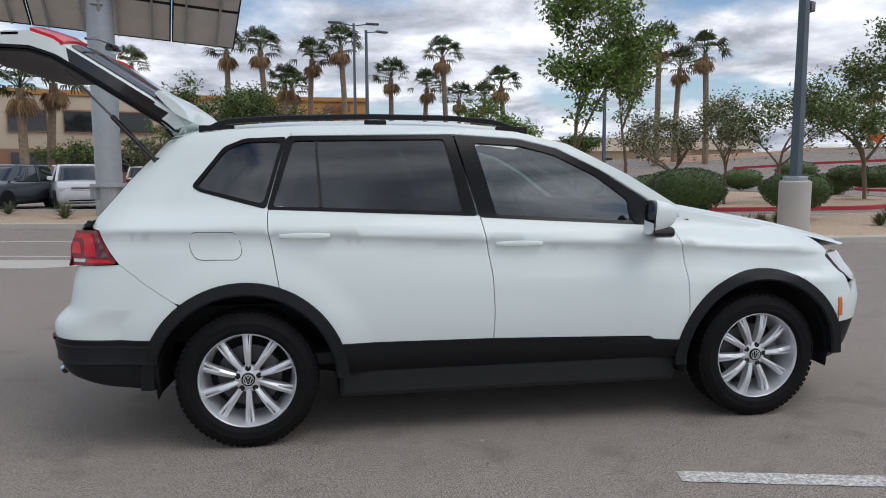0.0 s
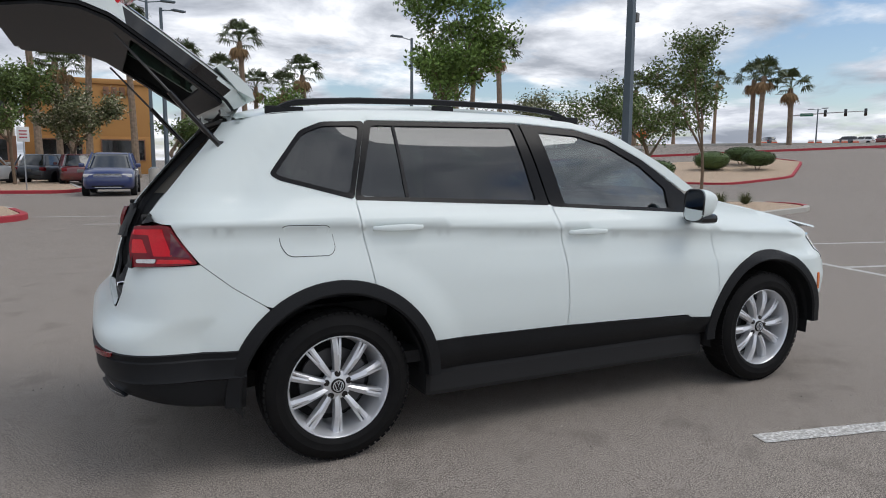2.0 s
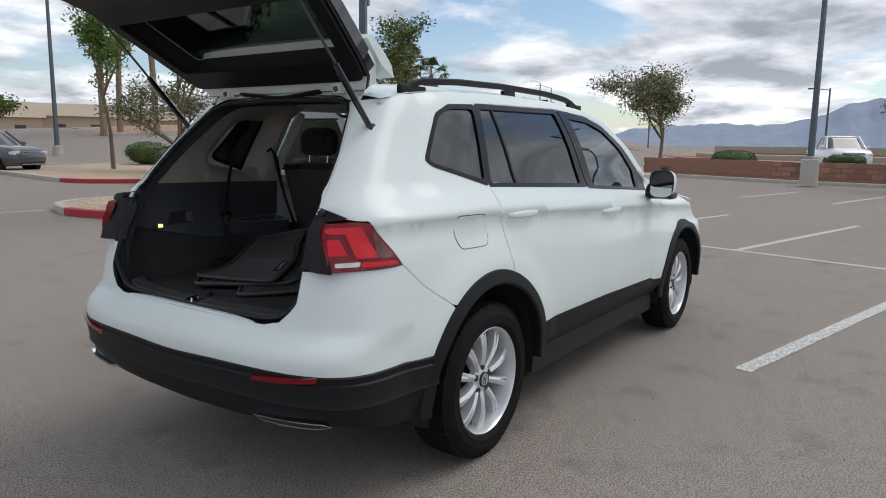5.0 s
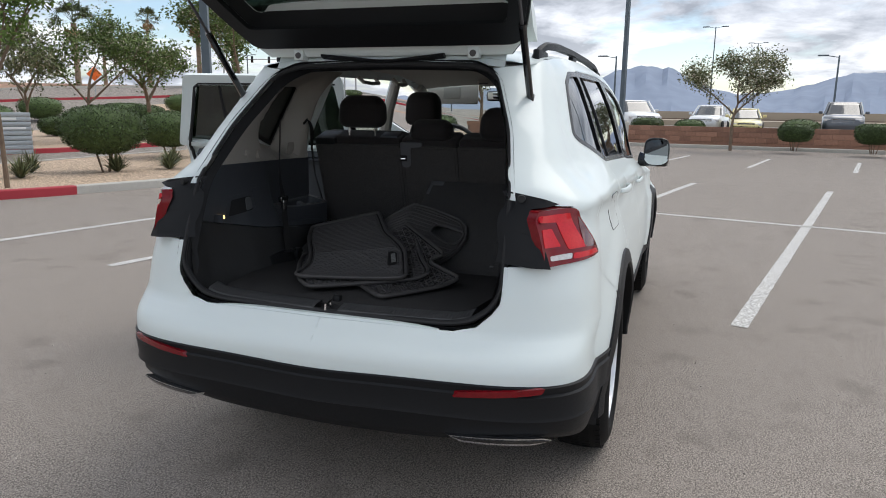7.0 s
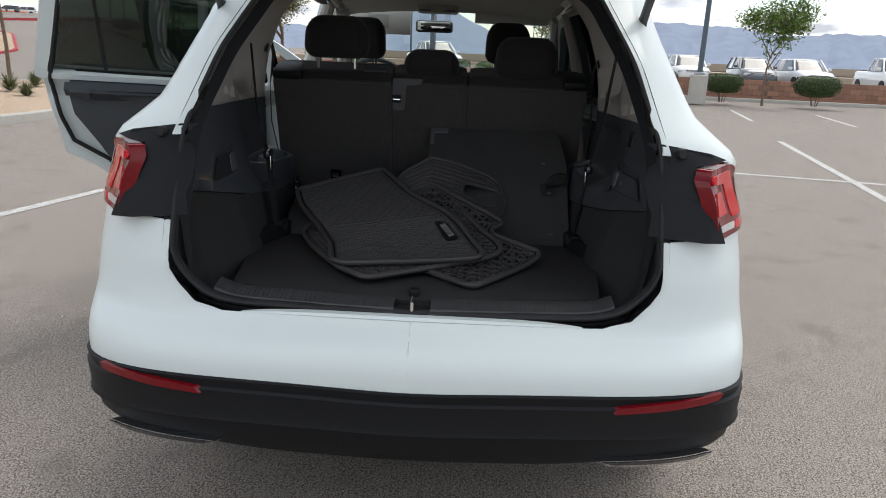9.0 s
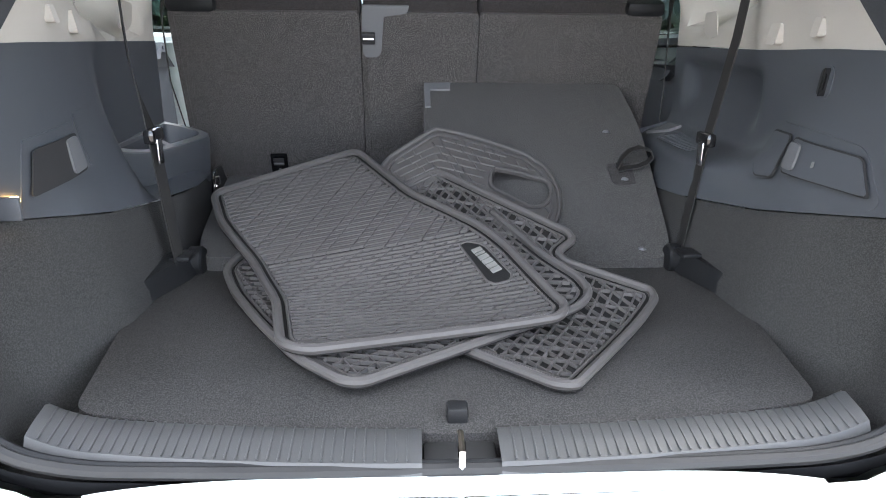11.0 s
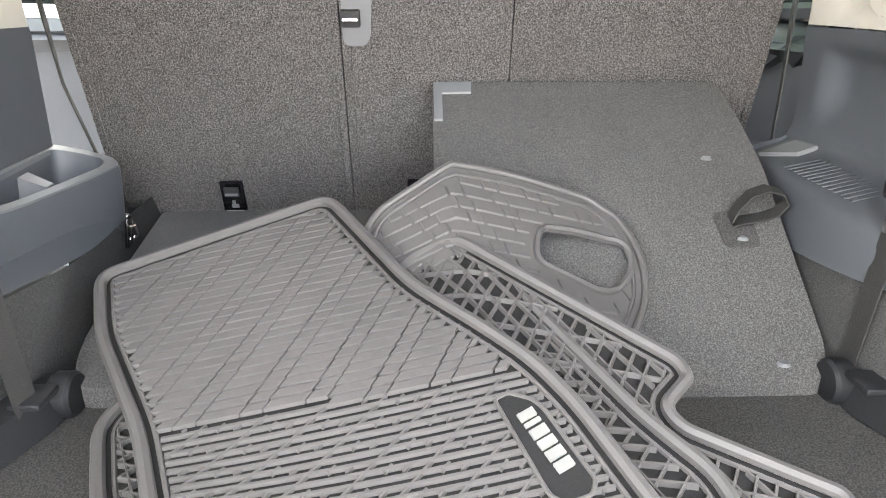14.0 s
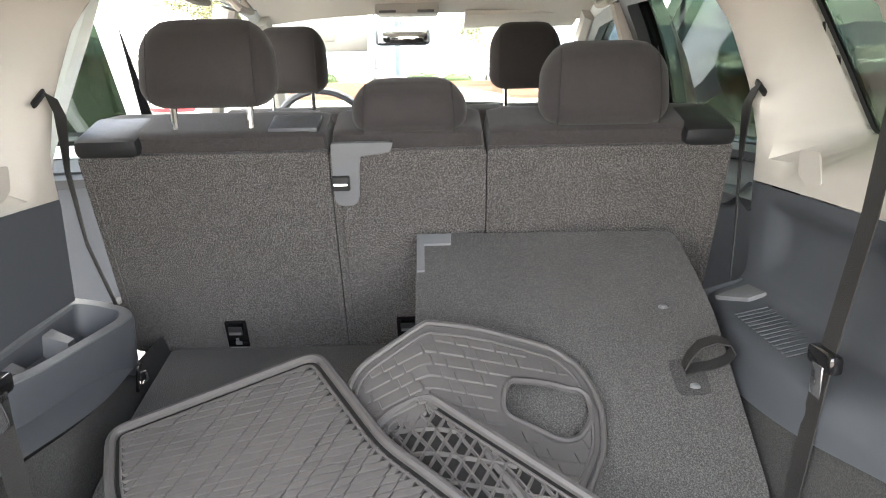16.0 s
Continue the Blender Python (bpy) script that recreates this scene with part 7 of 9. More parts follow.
def tree(pos, height, spread, label, leaf, seed, leaves=3000, size=0.05, clear=0.35, trunk_r=0.07, blossom=0, stems=1, sparse=1.0, low=0.5):
    rng = random.Random(seed)
    t = thing("tree", label, "tree", Matrix.Translation(pos))
    limbs, tips = [], []
    def grow(p, d, ln, r, depth):
        path, rad = [p], [r]
        q = p
        for i in range(4):
            d = (d + Vector((rng.uniform(-1, 1), rng.uniform(-1, 1), rng.uniform(-0.3, 0.6))) * 0.16).normalized()
            q = q + d * ln / 4
            path.append(q); rad.append(r * (1 - 0.15 * (i + 1)))
        limbs.append(tube(path, rad, 6 if depth else 9))
        if depth >= 2:
            tips.append((path[2], 0.6)); tips.append((path[4], 1.0))
        elif depth == 1:
            tips.append((path[3], 0.8))
        if depth < 3:
            for k in range(3 if depth else 4 + (stems > 1)):
                a = rng.uniform(0, 6.283)
                out = Vector((math.cos(a), math.sin(a), rng.uniform(low * 0.4, low * 2.2))).normalized()
                st = path[-1] if k % 2 == 0 else path[3]
                grow(st, (d * 0.55 + out * 0.9).normalized(), ln * rng.uniform(0.55, 0.8), r * (0.42 if depth else 0.5), depth + 1)
    for k in range(stems):
        a = 6.283 * k / stems
        grow(Vector((0.05 * math.cos(a), 0.05 * math.sin(a), -0.05)), Vector((0.12 * math.cos(a) * (stems > 1), 0.12 * math.sin(a) * (stems > 1), 1)).normalized(), height * clear, trunk_r, 0)
    top = max(p.z for p, _ in tips)
    wid = sorted(math.hypot(p.x, p.y) for p, _ in tips)[int(len(tips) * 0.9)]
    sz, sx = (height - 0.15) / top, spread / max(0.1, wid)
    fix_ = lambda p: Vector((p[0] * (1 + (sx - 1) * min(1, max(0, p[2] / (height * clear)))), p[1] * (1 + (sx - 1) * min(1, max(0, p[2] / (height * clear)))), p[2] * sz))
    v, f = join(*limbs)
    part("trunk", mesh_of("trunk", [fix_(p) for p in v], f, BARK), t)
    per = max(3, int(leaves / len(tips) * sparse))
    pts = [(fix_(p), spread * 0.20 * w + 0.12, per) for p, w in tips]
    tagged(part("crown", mesh_of("crown", *leaf_cloud(pts, size, rng), leaf, False), t), kind="stuff")
    if blossom:
        tagged(part("blossom", mesh_of("blossom", *leaf_cloud([(p, r, max(1, int(per * blossom))) for p, r, _ in pts], size * 0.8, rng), FLOWER, False), t), kind="stuff")
    return t
def hedge(pos, rx, ry, h, lift, label, seed, box_=False, n=7000, size=0.022):
    """A clipped bush: a dense shell of small leaves on short stems."""
    rng = random.Random(seed)
    t = thing("bush", label, "bush", Matrix.Translation(pos), "clipped bushes")
    V, F = [], []
    e = 4.0 if box_ else 2.6
    for _ in range(n):
        d = Vector((rng.gauss(0, 1), rng.gauss(0, 1), rng.gauss(0, 1))).normalized()
        k = (abs(d.x) ** e + abs(d.y) ** e + abs(d.z) ** e) ** (-1 / e)
        k *= rng.uniform(0.93, 1.03) + 0.03 * noise.noise(d * 4 + Vector((seed, 0, 0)))
        p = Vector((d.x * k * rx, d.y * k * ry, lift + h / 2 + d.z * k * h / 2))
        if d.z < 0:
            p.x *= 1 + 0.16 * d.z; p.y *= 1 + 0.16 * d.z
        a = Vector((rng.uniform(-1, 1), rng.uniform(-1, 1), rng.uniform(-1, 1))).normalized()
        b = a.cross(d + Vector((0.01, 0.02, 0.03))).normalized()
        s = size * rng.uniform(0.7, 1.5)
        q = len(V)
        V += [p - a * s, p + b * s * 0.5, p + a * s, p - b * s * 0.5]
        F.append((q, q + 1, q + 2, q + 3))
    tagged(part("foliage", mesh_of("foliage", V, F, HEDGE, False), t), kind="stuff")
    core = []
    for i in range(9):
        th = math.pi * i / 8
        row = []
        for j in range(16):
            ph = 2 * math.pi * j / 16
            d = Vector((math.sin(th) * math.cos(ph), math.sin(th) * math.sin(ph), math.cos(th)))
            k = (abs(d.x) ** e + abs(d.y) ** e + abs(d.z) ** e) ** (-1 / e) * 0.93
            row.append((d.x * k * rx * (1 + 0.16 * min(0, d.z)), d.y * k * ry * (1 + 0.16 * min(0, d.z)), lift + h / 2 + d.z * k * h / 2))
        core.append(row)
    part("core", mesh_of("core", *loft(core), HEDGE), t)
    st = [tube([(0.08 * math.cos(a), 0.08 * math.sin(a), -0.03), (rx * 0.35 * math.cos(a), ry * 0.35 * math.sin(a), lift + h * 0.25)], 0.018, 5) for a in (0.3, 1.7, 3.0, 4.6)]
    part("stem", mesh_of("stem", *join(*st), BARK), t)
    return t
def blade_plant(pos, r, n, label, seed, mat=None):
    rng = random.Random(seed)
    t = thing("desert_plant", label, "plant", Matrix.Translation(pos), "spiky desert plants")
    V, F = [], []
    for _ in range(n):
        a, up = rng.uniform(0, 6.283), rng.uniform(0.25, 1.3)
        d = Vector((math.cos(a) * math.cos(up), math.sin(a) * math.cos(up), math.sin(up)))
        s = Vector((-math.sin(a), math.cos(a), 0)) * 0.012
        L_ = r * rng.uniform(0.7, 1.1)
        k = len(V)
        m_ = d * L_ * 0.55 + Vector((0, 0, 0.03))
        e_ = d * L_ + Vector((0, 0, -0.12 * L_ * math.cos(up)))
        V += [-s, s, m_ + s * 0.8, m_ - s * 0.8, e_]
        F += [(k, k + 1, k + 2, k + 3), (k + 3, k + 2, k + 4)]
    tagged(part("blade_tuft", mesh_of("blade_tuft", V, F, mat or LEAFO, False), t), kind="stuff")
    return t
def frond_set(seed, n=44):
    rng = random.Random(seed)
    V, F, DV, DF = [], [], [], []
    for i in range(n):
        dead = i > n * 0.68
        a = rng.uniform(0, 6.283)
        el = rng.uniform(-0.1, 1.35) if not dead else rng.uniform(-1.35, -0.75)
        d = Vector((math.cos(a) * math.cos(el), math.sin(a) * math.cos(el), math.sin(el)))
        s = Vector((-math.sin(a), math.cos(a), 0))
        u = d.cross(s)
        st = d * (0.85 if not dead else 0.5)
        tv, tf = (DV, DF) if dead else (V, F)
        k = len(tv)
        w = s * 0.02
        tv += [-w, w, st + w, st - w]; tf.append((k, k + 1, k + 2, k + 3))
        m_ = 11
        for j in range(m_):
            b = (j / (m_ - 1) - 0.5) * 2.6
            dd = d * math.cos(b) + s * math.sin(b)
            L_ = (0.78 if not dead else 0.6) * (1 - 0.18 * abs(b)) * rng.uniform(0.85, 1.1)
            ww = (d * -math.sin(b) + s * math.cos(b)) * 0.045
            k = len(tv)
            tipp = st + dd * L_ + Vector((0, 0, -0.22 - 0.10 * abs(b)))
            mid = st + dd * L_ * 0.6 + Vector((0, 0, -0.03))
            tv += [st, mid + ww, tipp, mid - ww]
            tf.append((k, k + 1, k + 2, k + 3))
    return (V, F), (DV, DF)
PALMS = [frond_set(s) for s in (3, 4, 5)]
PALM_ME = [(mesh_of("crown", *a, FROND, False), mesh_of("dry_skirt", *b, DEAD, False)) for a, b in PALMS]
def palm(pos, h, k=0, size=1.0, bend=0.0):
    t = thing("palm_tree", "tall fan palm with a rough brown trunk", "palm tree", Matrix.Translation(pos), "fan palms")
    tr = tube([(bend * (i / 6) ** 2, 0.3 * bend * (i / 6), h * i / 6) for i in range(7)], [0.36, 0.27, 0.25, 0.24, 0.23, 0.23, 0.22], 9)
    part("trunk", mesh_of("trunk", *tr, PALMB), t)
    m_ = Matrix.Translation((bend, 0.3 * bend, h)) @ Matrix.Rotation(k * 1.3, 4, "Z") @ Matrix.Scale(1.45 * size, 4)
    for me in PALM_ME[k % 3]:
        tagged(part(me.name.split(".")[0], me, t, m=m_), kind="stuff")
    return t
def light_pole(pos, h, heads, label, ped=1.1, r=0.085, turn=0.0, mat=None):
    t = thing("parking_lamp", label, "lamp post", Matrix.Translation(pos) @ Matrix.Rotation(turn, 4, "Z"), "lamp posts")
    if ped:
        part("pedestal", mesh_of("pedestal", *revolve([(0.0, ped), (0.27, ped), (0.30, ped - 0.03), (0.30, -0.05)], 28, "z"), CONC), t, "round concrete base")
        part("base_cover", mesh_of("base_cover", *box(-0.17, 0.17, -0.17, 0.17, ped, ped + 0.09, 0.02), GALV), t)
    part("pole", mesh_of("pole", *loft([[(sx * r * k, sy * r * k, z) for sx, sy in ((-1, -1), (1, -1), (1, 1), (-1, 1))] for z, k in ((max(0, ped), 1.0), (h, 0.62))]), mat or POLE, False), t)
    for s in heads:
        part("arm", mesh_of("arm", *tube([(0, 0, h - 0.15), (s * 0.9, 0, h)], 0.035, 6), mat or POLE), t)
        part("lamp_head", mesh_of("lamp_head", *box(s * 1.15 - 0.4, s * 1.15 + 0.4, -0.16, 0.16, h - 0.04, h + 0.07, 0.03), POLE), t)
    return t
def planter(pts, red=(), name="planter", step=0.14):
    """A gravel bed with a raised kerb; stretches listed in red are painted."""
    pts = [(p.x, p.y) for p in rounded(pts, 1.0, 5)]
    g = panel(shrink(pts, 0.14), lambda a, b, e: Vector((a, b, ground_z(a, b) + step - 0.02 + 0.05 * noise.noise(Vector((a * 0.7, b * 0.7, 0))) + e)), 0.8, 0.12, edge=0.6)
    t = part(name, mesh_of(name, *g, GRAV))
    tagged(t, "tan desert gravel bed inside a concrete kerb", "planter", kind="structure")
    o, i_ = [Vector(p) for p in pts], shrink(pts, 0.15)
    n = len(o)
    for k in range(n):
        a, b, c, d = o[k], o[(k + 1) % n], i_[(k + 1) % n], i_[k]
        mid = (a + b) / 2
        isred = any((mid - Vector(r[:2])).length < r[2] for r in red)
        za, zb = ground_z(a.x, a.y), ground_z(b.x, b.y)
        v = [(a.x, a.y, za - 0.05), (b.x, b.y, zb - 0.05), (b.x, b.y, zb + step - 0.015), (a.x, a.y, za + step - 0.015), (a.x * 0.9 + d.x * 0.1, a.y * 0.9 + d.y * 0.1, za + step), (b.x * 0.9 + c.x * 0.1, b.y * 0.9 + c.y * 0.1, zb + step), (c.x, c.y, zb + step), (d.x, d.y, za + step), (c.x, c.y, zb - 0.05), (d.x, d.y, za - 0.05)]
        part("kerbstone", mesh_of("kerbstone", v, [(0, 1, 2, 3), (3, 2, 5, 4), (4, 5, 6, 7), (7, 6, 8, 9)], REDK if isred else CONC, False), t, "red painted kerb" if isred else "")
    return t
planter([(3.7, 10.2), (4.2, 8.8), (5.2, 8.2), (8.2, 7.05), (11.2, 7.0), (13.2, 8.2), (17.8, 9.6), (19.2, 11.2), (17.5, 13.2), (12, 13.0), (8, 13.0), (4.3, 12.2)], [(4.2, 9.2, 1.5), (5.0, 8.3, 0.8), (19.0, 11.0, 1.3)])
planter([(8.5, 19.5), (12.5, 16.4), (18, 16.2), (24, 19.5), (25, 27), (18, 33), (10, 30)], [(12.5, 16.4, 6), (20, 17.5, 5), (9, 19, 4)])
planter([(27.6, 28.2), (30.6, 24.2), (36.5, 24.6), (43.5, 29.2), (44, 32.5), (38, 35.5), (30, 34)], [(30.5, 24.5, 6), (38, 25.5, 5), (43.5, 29.5, 3)])
planter([(-26, 16.8), (-6.4, 13.9), (-3.4, 13.4), (-2.4, 14.6), (-3.2, 18.2), (-8, 20.8), (-26, 24.0)], [(-2.8, 14.6, 1.8)])
planter([(-7.5, 29.5), (-2.4, 28.6), (-1.6, 30.2), (-3.0, 46), (-7.5, 46)], [(-4, 29.0, 4)])
planter([(24.2, 9.7), (25.2, 8.4), (40, 4.2), (46, 4.5), (44, 10), (34, 13.5), (26.5, 11.2)], [(24.7, 9.2, 1.7)])
planter([(19, -38), (24.2, -21), (25.2, -12), (27.2, 2), (30.6, 10), (32.2, 9), (29.6, -2), (26.6, -22), (21.5, -39)], [], "wall_bed")
def kerb_run(pts, mat, w=0.3, h=0.16):
    V = []
    for p in fine([Vector(q) for q in pts], 2.0, False):
        z = ground_z(p.x, p.y)
        V.append((p.x, p.y, z))
    rings = []
    for i, p in enumerate(V):
        a, b = Vector(V[max(0, i - 1)]), Vector(V[min(len(V) - 1, i + 1)])
        d = (b - a).normalized(); s = Vector((-d.y, d.x, 0)) * w / 2
        q = Vector(p)
        rings.append([q - s - Vector((0, 0, 0.05)), q - s + Vector((0, 0, h)), q + s + Vector((0, 0, h)), q + s - Vector((0, 0, 0.05))])
    return tagged(part("kerb", mesh_of("kerb", *loft(rings), mat, False)), "painted red kerb along the far road" if mat is REDK else "pale concrete kerb", "kerb", kind="structure")
kerb_run([(30, 44), (48, 36), (66, 26), (80, 10)], REDK)
kerb_run([(26, 52), (52, 46), (75, 36), (95, 14)], CONC)
def sheet_at(pts, mat, name, label, dz=0.03):
    v = panel(pts, lambda a, b, e: Vector((a, b, ground_z(a, b) + dz + 0.25 * max(0, noise.noise(Vector((a * 0.12, b * 0.12, 0)))) + e)), 3.0, 0.1, edge=3.0)
    return tagged(part(name, mesh_of(name, *v, mat)), label, "ground", kind="structure")
sheet_at([(28, 53), (52, 47.5), (75, 37.5), (97, 16), (170, 20), (140, 110), (50, 130)], EARTH, "far_verge", "red-brown desert earth verge beyond the road")
sheet_at([(52, 27.5), (68, 20), (80, 8), (74, 5), (60, 16), (50, 24)], EARTH, "road_island", "red-brown gravel island between the roads")

# trees, bushes and plants
tree((5.15, 8.9, 0.1), 5.2, 1.12, "leafy green young tree in the gravel bed", LEAFB, 11, 11000, 0.046, 0.17, 0.04, low=0.22)
tree((15.0, 11.3, 0.1), 5.0, 1.4, "sparse young tree with small dull leaves", LEAF, 12, 7000, 0.055, 0.18, 0.05, 0.12, low=0.3)
tree((14.5, 19.2, 0.1), 4.1, 1.5, "half-bare tree with thin brown twigs", LEAFO, 13, 5200, 0.055, 0.28, 0.06, 0.2, low=0.3)
tree(from_eye(55.5, 27, 0.1), 4.6, 2.1, "small tree with pale blossom", LEAF, 14, 7000, 0.06, 0.28, 0.06, 0.15, low=0.3)
tree(from_eye(63.5, 30, 0.1), 3.6, 2.3, "low spreading tree with dry twigs", LEAFO, 15, 5200, 0.06, 0.25, 0.06, 0.2, low=0.3)
tree(from_eye(66.5, 34, 0.1), 7.2, 2.2, "tall green tree behind the road", LEAFB, 16, 4200, 0.09, 0.3, 0.10)
tree(from_eye(50.0, 31, 0.3), 4.2, 2.0, "small green tree on a slope", LEAF, 17, 5200, 0.07, 0.25, 0.07, 0.1, low=0.3)
tree((24.6, -2.75, 0.12), 3.5, 1.55, "small tree with whitish blossom against a low wall", LEAFO, 124, 6500, 0.05, 0.36, 0.06, 0.45, low=0.25)
tree((21.9, -10.2, 0.12), 3.6, 1.1, "small green tree against a low wall", LEAFB, 19, 5200, 0.055, 0.36, 0.05, 0.05, low=0.3)
tree((33.0, 9.1, 0.12), 5.2, 3.0, "round-crowned tree with pale blossom", LEAFO, 20, 11000, 0.07, 0.30, 0.09, 0.35, low=0.3)
tree(from_eye(97.3, 42, 0.1), 6.3, 2.8, "leafy tree beside parked cars", LEAF, 21, 8000, 0.10, 0.22, 0.08, low=0.3)
tree(from_eye(94.0, 44, 0.1), 5.3, 2.6, "tree with pale blossom beside parked cars", LEAFO, 22, 7000, 0.10, 0.22, 0.08, 0.3, low=0.3)
tree(from_eye(100.5, 40, 0.1), 4.2, 2.0, "green tree beside the building", LEAF, 23, 5500, 0.09, 0.22, 0.07, low=0.3)
tree(from_eye(77.5, 62, 0.0), 7.5, 4.6, "broad dense green tree", LEAFB, 24, 5000, 0.16, 0.24, 0.2)
tree(from_eye(86.0, 60, 0.0), 5.0, 3.0, "green tree in the distance", LEAF, 25, 3000, 0.14, 0.25, 0.15)
tree(from_eye(72.0, 95, 0.0), 6.0, 5.0, "green tree in the distance", LEAF, 26, 2600, 0.22, 0.2, 0.2)
tree(from_eye(104.5, 48, 0.1), 3.4, 2.2, "shrubby tree before the building", LEAFO, 27, 2600, 0.10, 0.2, 0.09, 0.2)
tree(from_eye(109.0, 50, 0.1), 3.2, 2.2, "shrubby tree before the building", LEAF, 28, 2600, 0.10, 0.2, 0.09)
CL = "large clipped rounded green bush"
hedge((7.94, 9.6, 0.12), 0.74, 0.74, 0.92, 0.36, CL, 1, n=8000)
hedge((11.65, 11.17, 0.12), 0.74, 0.74, 0.88, 0.28, CL, 2, n=7000)
hedge(from_eye(63.8, 24, 0.12), 1.0, 1.0, 0.9, 0.2, CL, 3, n=4000, size=0.03)
hedge(from_eye(50.8, 36, 0.4), 0.9, 0.9, 0.9, 0.2, CL, 31, n=3000, size=0.035)
hedge(from_eye(49.8, 33, 0.4), 0.8, 0.8, 0.8, 0.2, CL, 32, n=3000, size=0.035)
hedge((27.0, 9.3, 0.12), 0.78, 0.78, 0.8, 0.22, CL, 4, n=4000, size=0.028)
hedge((33.5, 5.6, 0.12), 1.1, 1.0, 0.95, 0.15, CL, 5, n=5000, size=0.03)
for p, r, k in ((Vector((37.9, 28.3, 0)), 0.98, 33), (Vector((39.4, 31.0, 0)), 1.0, 34), (from_eye(28.5, 60, 0, (-1.8, -3.2)), 0.85, 35), (from_eye(22.6, 55, 0, (-1.8, -3.2)), 0.85, 36)):
    hedge((p.x, p.y, ground_z(p.x, p.y) + 0.1), r, r, r * 0.95, 0.3, CL, k, n=3500, size=0.04)
for k, (az, d, r) in enumerate(((50.5, 27, 0.6), (54.0, 30, 0.8), (47.5, 33, 0.7), (45.0, 38, 0.9), (51.5, 41, 1.0), (48.5, 46, 1.1), (42.5, 44, 1.0), (39.0, 50, 1.1), (56.5, 38, 1.0))):
    p = from_eye(az, d, 0, (-2.9, -1.1))
    hedge((p.x, p.y, ground_z(p.x, p.y) + 0.1), r, r, r * 1.1, 0.05, "low rounded shrub on the gravel slope", 80 + k, n=1800, size=0.045)
CB = "clipped box-shaped green bush before a block wall"
for k, (x, y, r, h) in enumerate(((28.6, 0.40, 0.66, 0.72), (24.7, -4.85, 0.56, 0.60), (23.9, -7.15, 0.58, 0.66), (22.9, -9.15, 0.58, 0.62), (22.5, -12.2, 0.66, 0.68), (21.6, -16.2, 0.62, 0.66))):
    hedge((x, y, 0.12), r, r, h, 0.30, CB, 40 + k, True, 3800, 0.025)
AG = "spiky grey-green desert plant in gravel"
for k, (x, y, r) in enumerate(((7.2, 10.7, 0.5), (8.0, 9.4, 0.55), (8.9, 8.9, 0.45), (6.3, 9.9, 0.5), (9.7, 9.6, 0.4), (10.4, 10.0, 0.42), (13.6, 10.4, 0.5), (15.4, 10.9, 0.5), (16.8, 11.2, 0.5), (12.3, 9.2, 0.4), (-6.9, 16.1, 0.6), (-9.4, 18.6, 0.5), (-12.0, 18.0, 0.5), (30.5, 8.0, 0.45), (35.6, 8.2, 0.5))):
    blade_plant((x, y, 0.12), r, 130, AG, 60 + k)
for az, el, d, k in ((95.1, 10.2, 60, 0), (93.7, 7.6, 66, 1), (91.9, 9.6, 62, 2), (88.9, 10.6, 60, 0), (85.3, 8.2, 66, 1), (82.7, 7.4, 70, 2), (80.8, 9.8, 64, 0), (79.8, 6.4, 76, 1), (78.0, 6.4, 74, 2), (76.1, 7.5, 66, 0), (64.2, 10.3, 62, 1), (62.9, 8.5, 66, 2), (60.6, 9.4, 62, 0), (92.8, 7.2, 70, 0), (112.0, 7.0, 46, 1), (110.4, 7.4, 48, 2), (98.0, 10.0, 62, 1), (104.5, 8.5, 75, 0), (49.8, 6.4, 70, 1), (40.7, 7.2, 72, 2), (41.2, 6.9, 76, 1), (38.6, 6.2, 75, 0)):
    palm(from_eye(az, d), 1.4 + d * math.tan(radians(el)) - 1.0, k, 1.0, 0.4 * (k - 1))
for az, el, d, k in ((44.2, 5.6, 125, 1), (41.2, 6.6, 120, 2)):
    p = from_eye(az, d, 0, (-2.9, -1.1))
    p.z = ground_z(p.x, p.y)
    palm(p, 1.4 + d * math.tan(radians(el)) - 1.0 - p.z, k, 1.0, 0.3)
light_pole((9.62, 8.39, 0.1), 9.5, (1,), "tall grey square lamp post on a concrete base", 1.05, 0.085, 0.4)
part("camera_box", mesh_of("camera_box", *box(0.12, 0.26, -0.08, 0.08, 4.35, 4.55, 0.02), LOGO), bpy.data.objects["parking_lamp"])
light_pole((25.6, 1.25, 0.1), 9.0, (1,), "grey lamp post behind the low wall", 0.9, 0.085, 1.2)
light_pole((22.2, -8.05, 0.1), 9.0, (1,), "grey lamp post on a concrete base by the low wall", 0.9, 0.085, 1.2)
light_pole(from_eye(88.2, 44, 0), 10.3, (-1, 1), "grey lamp post with two heads", 0.9, 0.10, 0.1)
light_pole(from_eye(68.2, 48, 0), 9.6, (-1,), "grey lamp post among the palms", 0.9, 0.10, 0.1)
light_pole((2.6, 40.0, 0), 10.0, (1,), "grey lamp post on a concrete base", 0.9, 0.10, 0.5)
for x, y, h, hd in ((60, 4.8, 6.0, (1,)), (95, -4.0, 12.0, (-1, 1)), (130, -12, 13.0, (-1, 1)), (62, -12.5, 6.0, (1,)), (110, 36, 14.0, (-1, 1)), (90, 62, 9.0, (-1, 1))):
    light_pole((x, y, 0), h, hd, "slim street lamp post in the distance", 0, 0.09, 1.5)

# low block wall with a cap, built of separate blocks
PT = [(20.6, -38), (24.9, -21), (25.9, -12), (28.0, 2), (31.2, 9.2)]
wall = part("low_wall", mesh_of("low_wall", *loft([[(x - 0.085, y, 0.0), (x - 0.085, y, 0.80), (x + 0.085, y, 0.80), (x + 0.085, y, 0.0)] for x, y in PT]), MORT, False))
tagged(wall, "low wall of brown split-face concrete blocks", "wall", kind="structure")
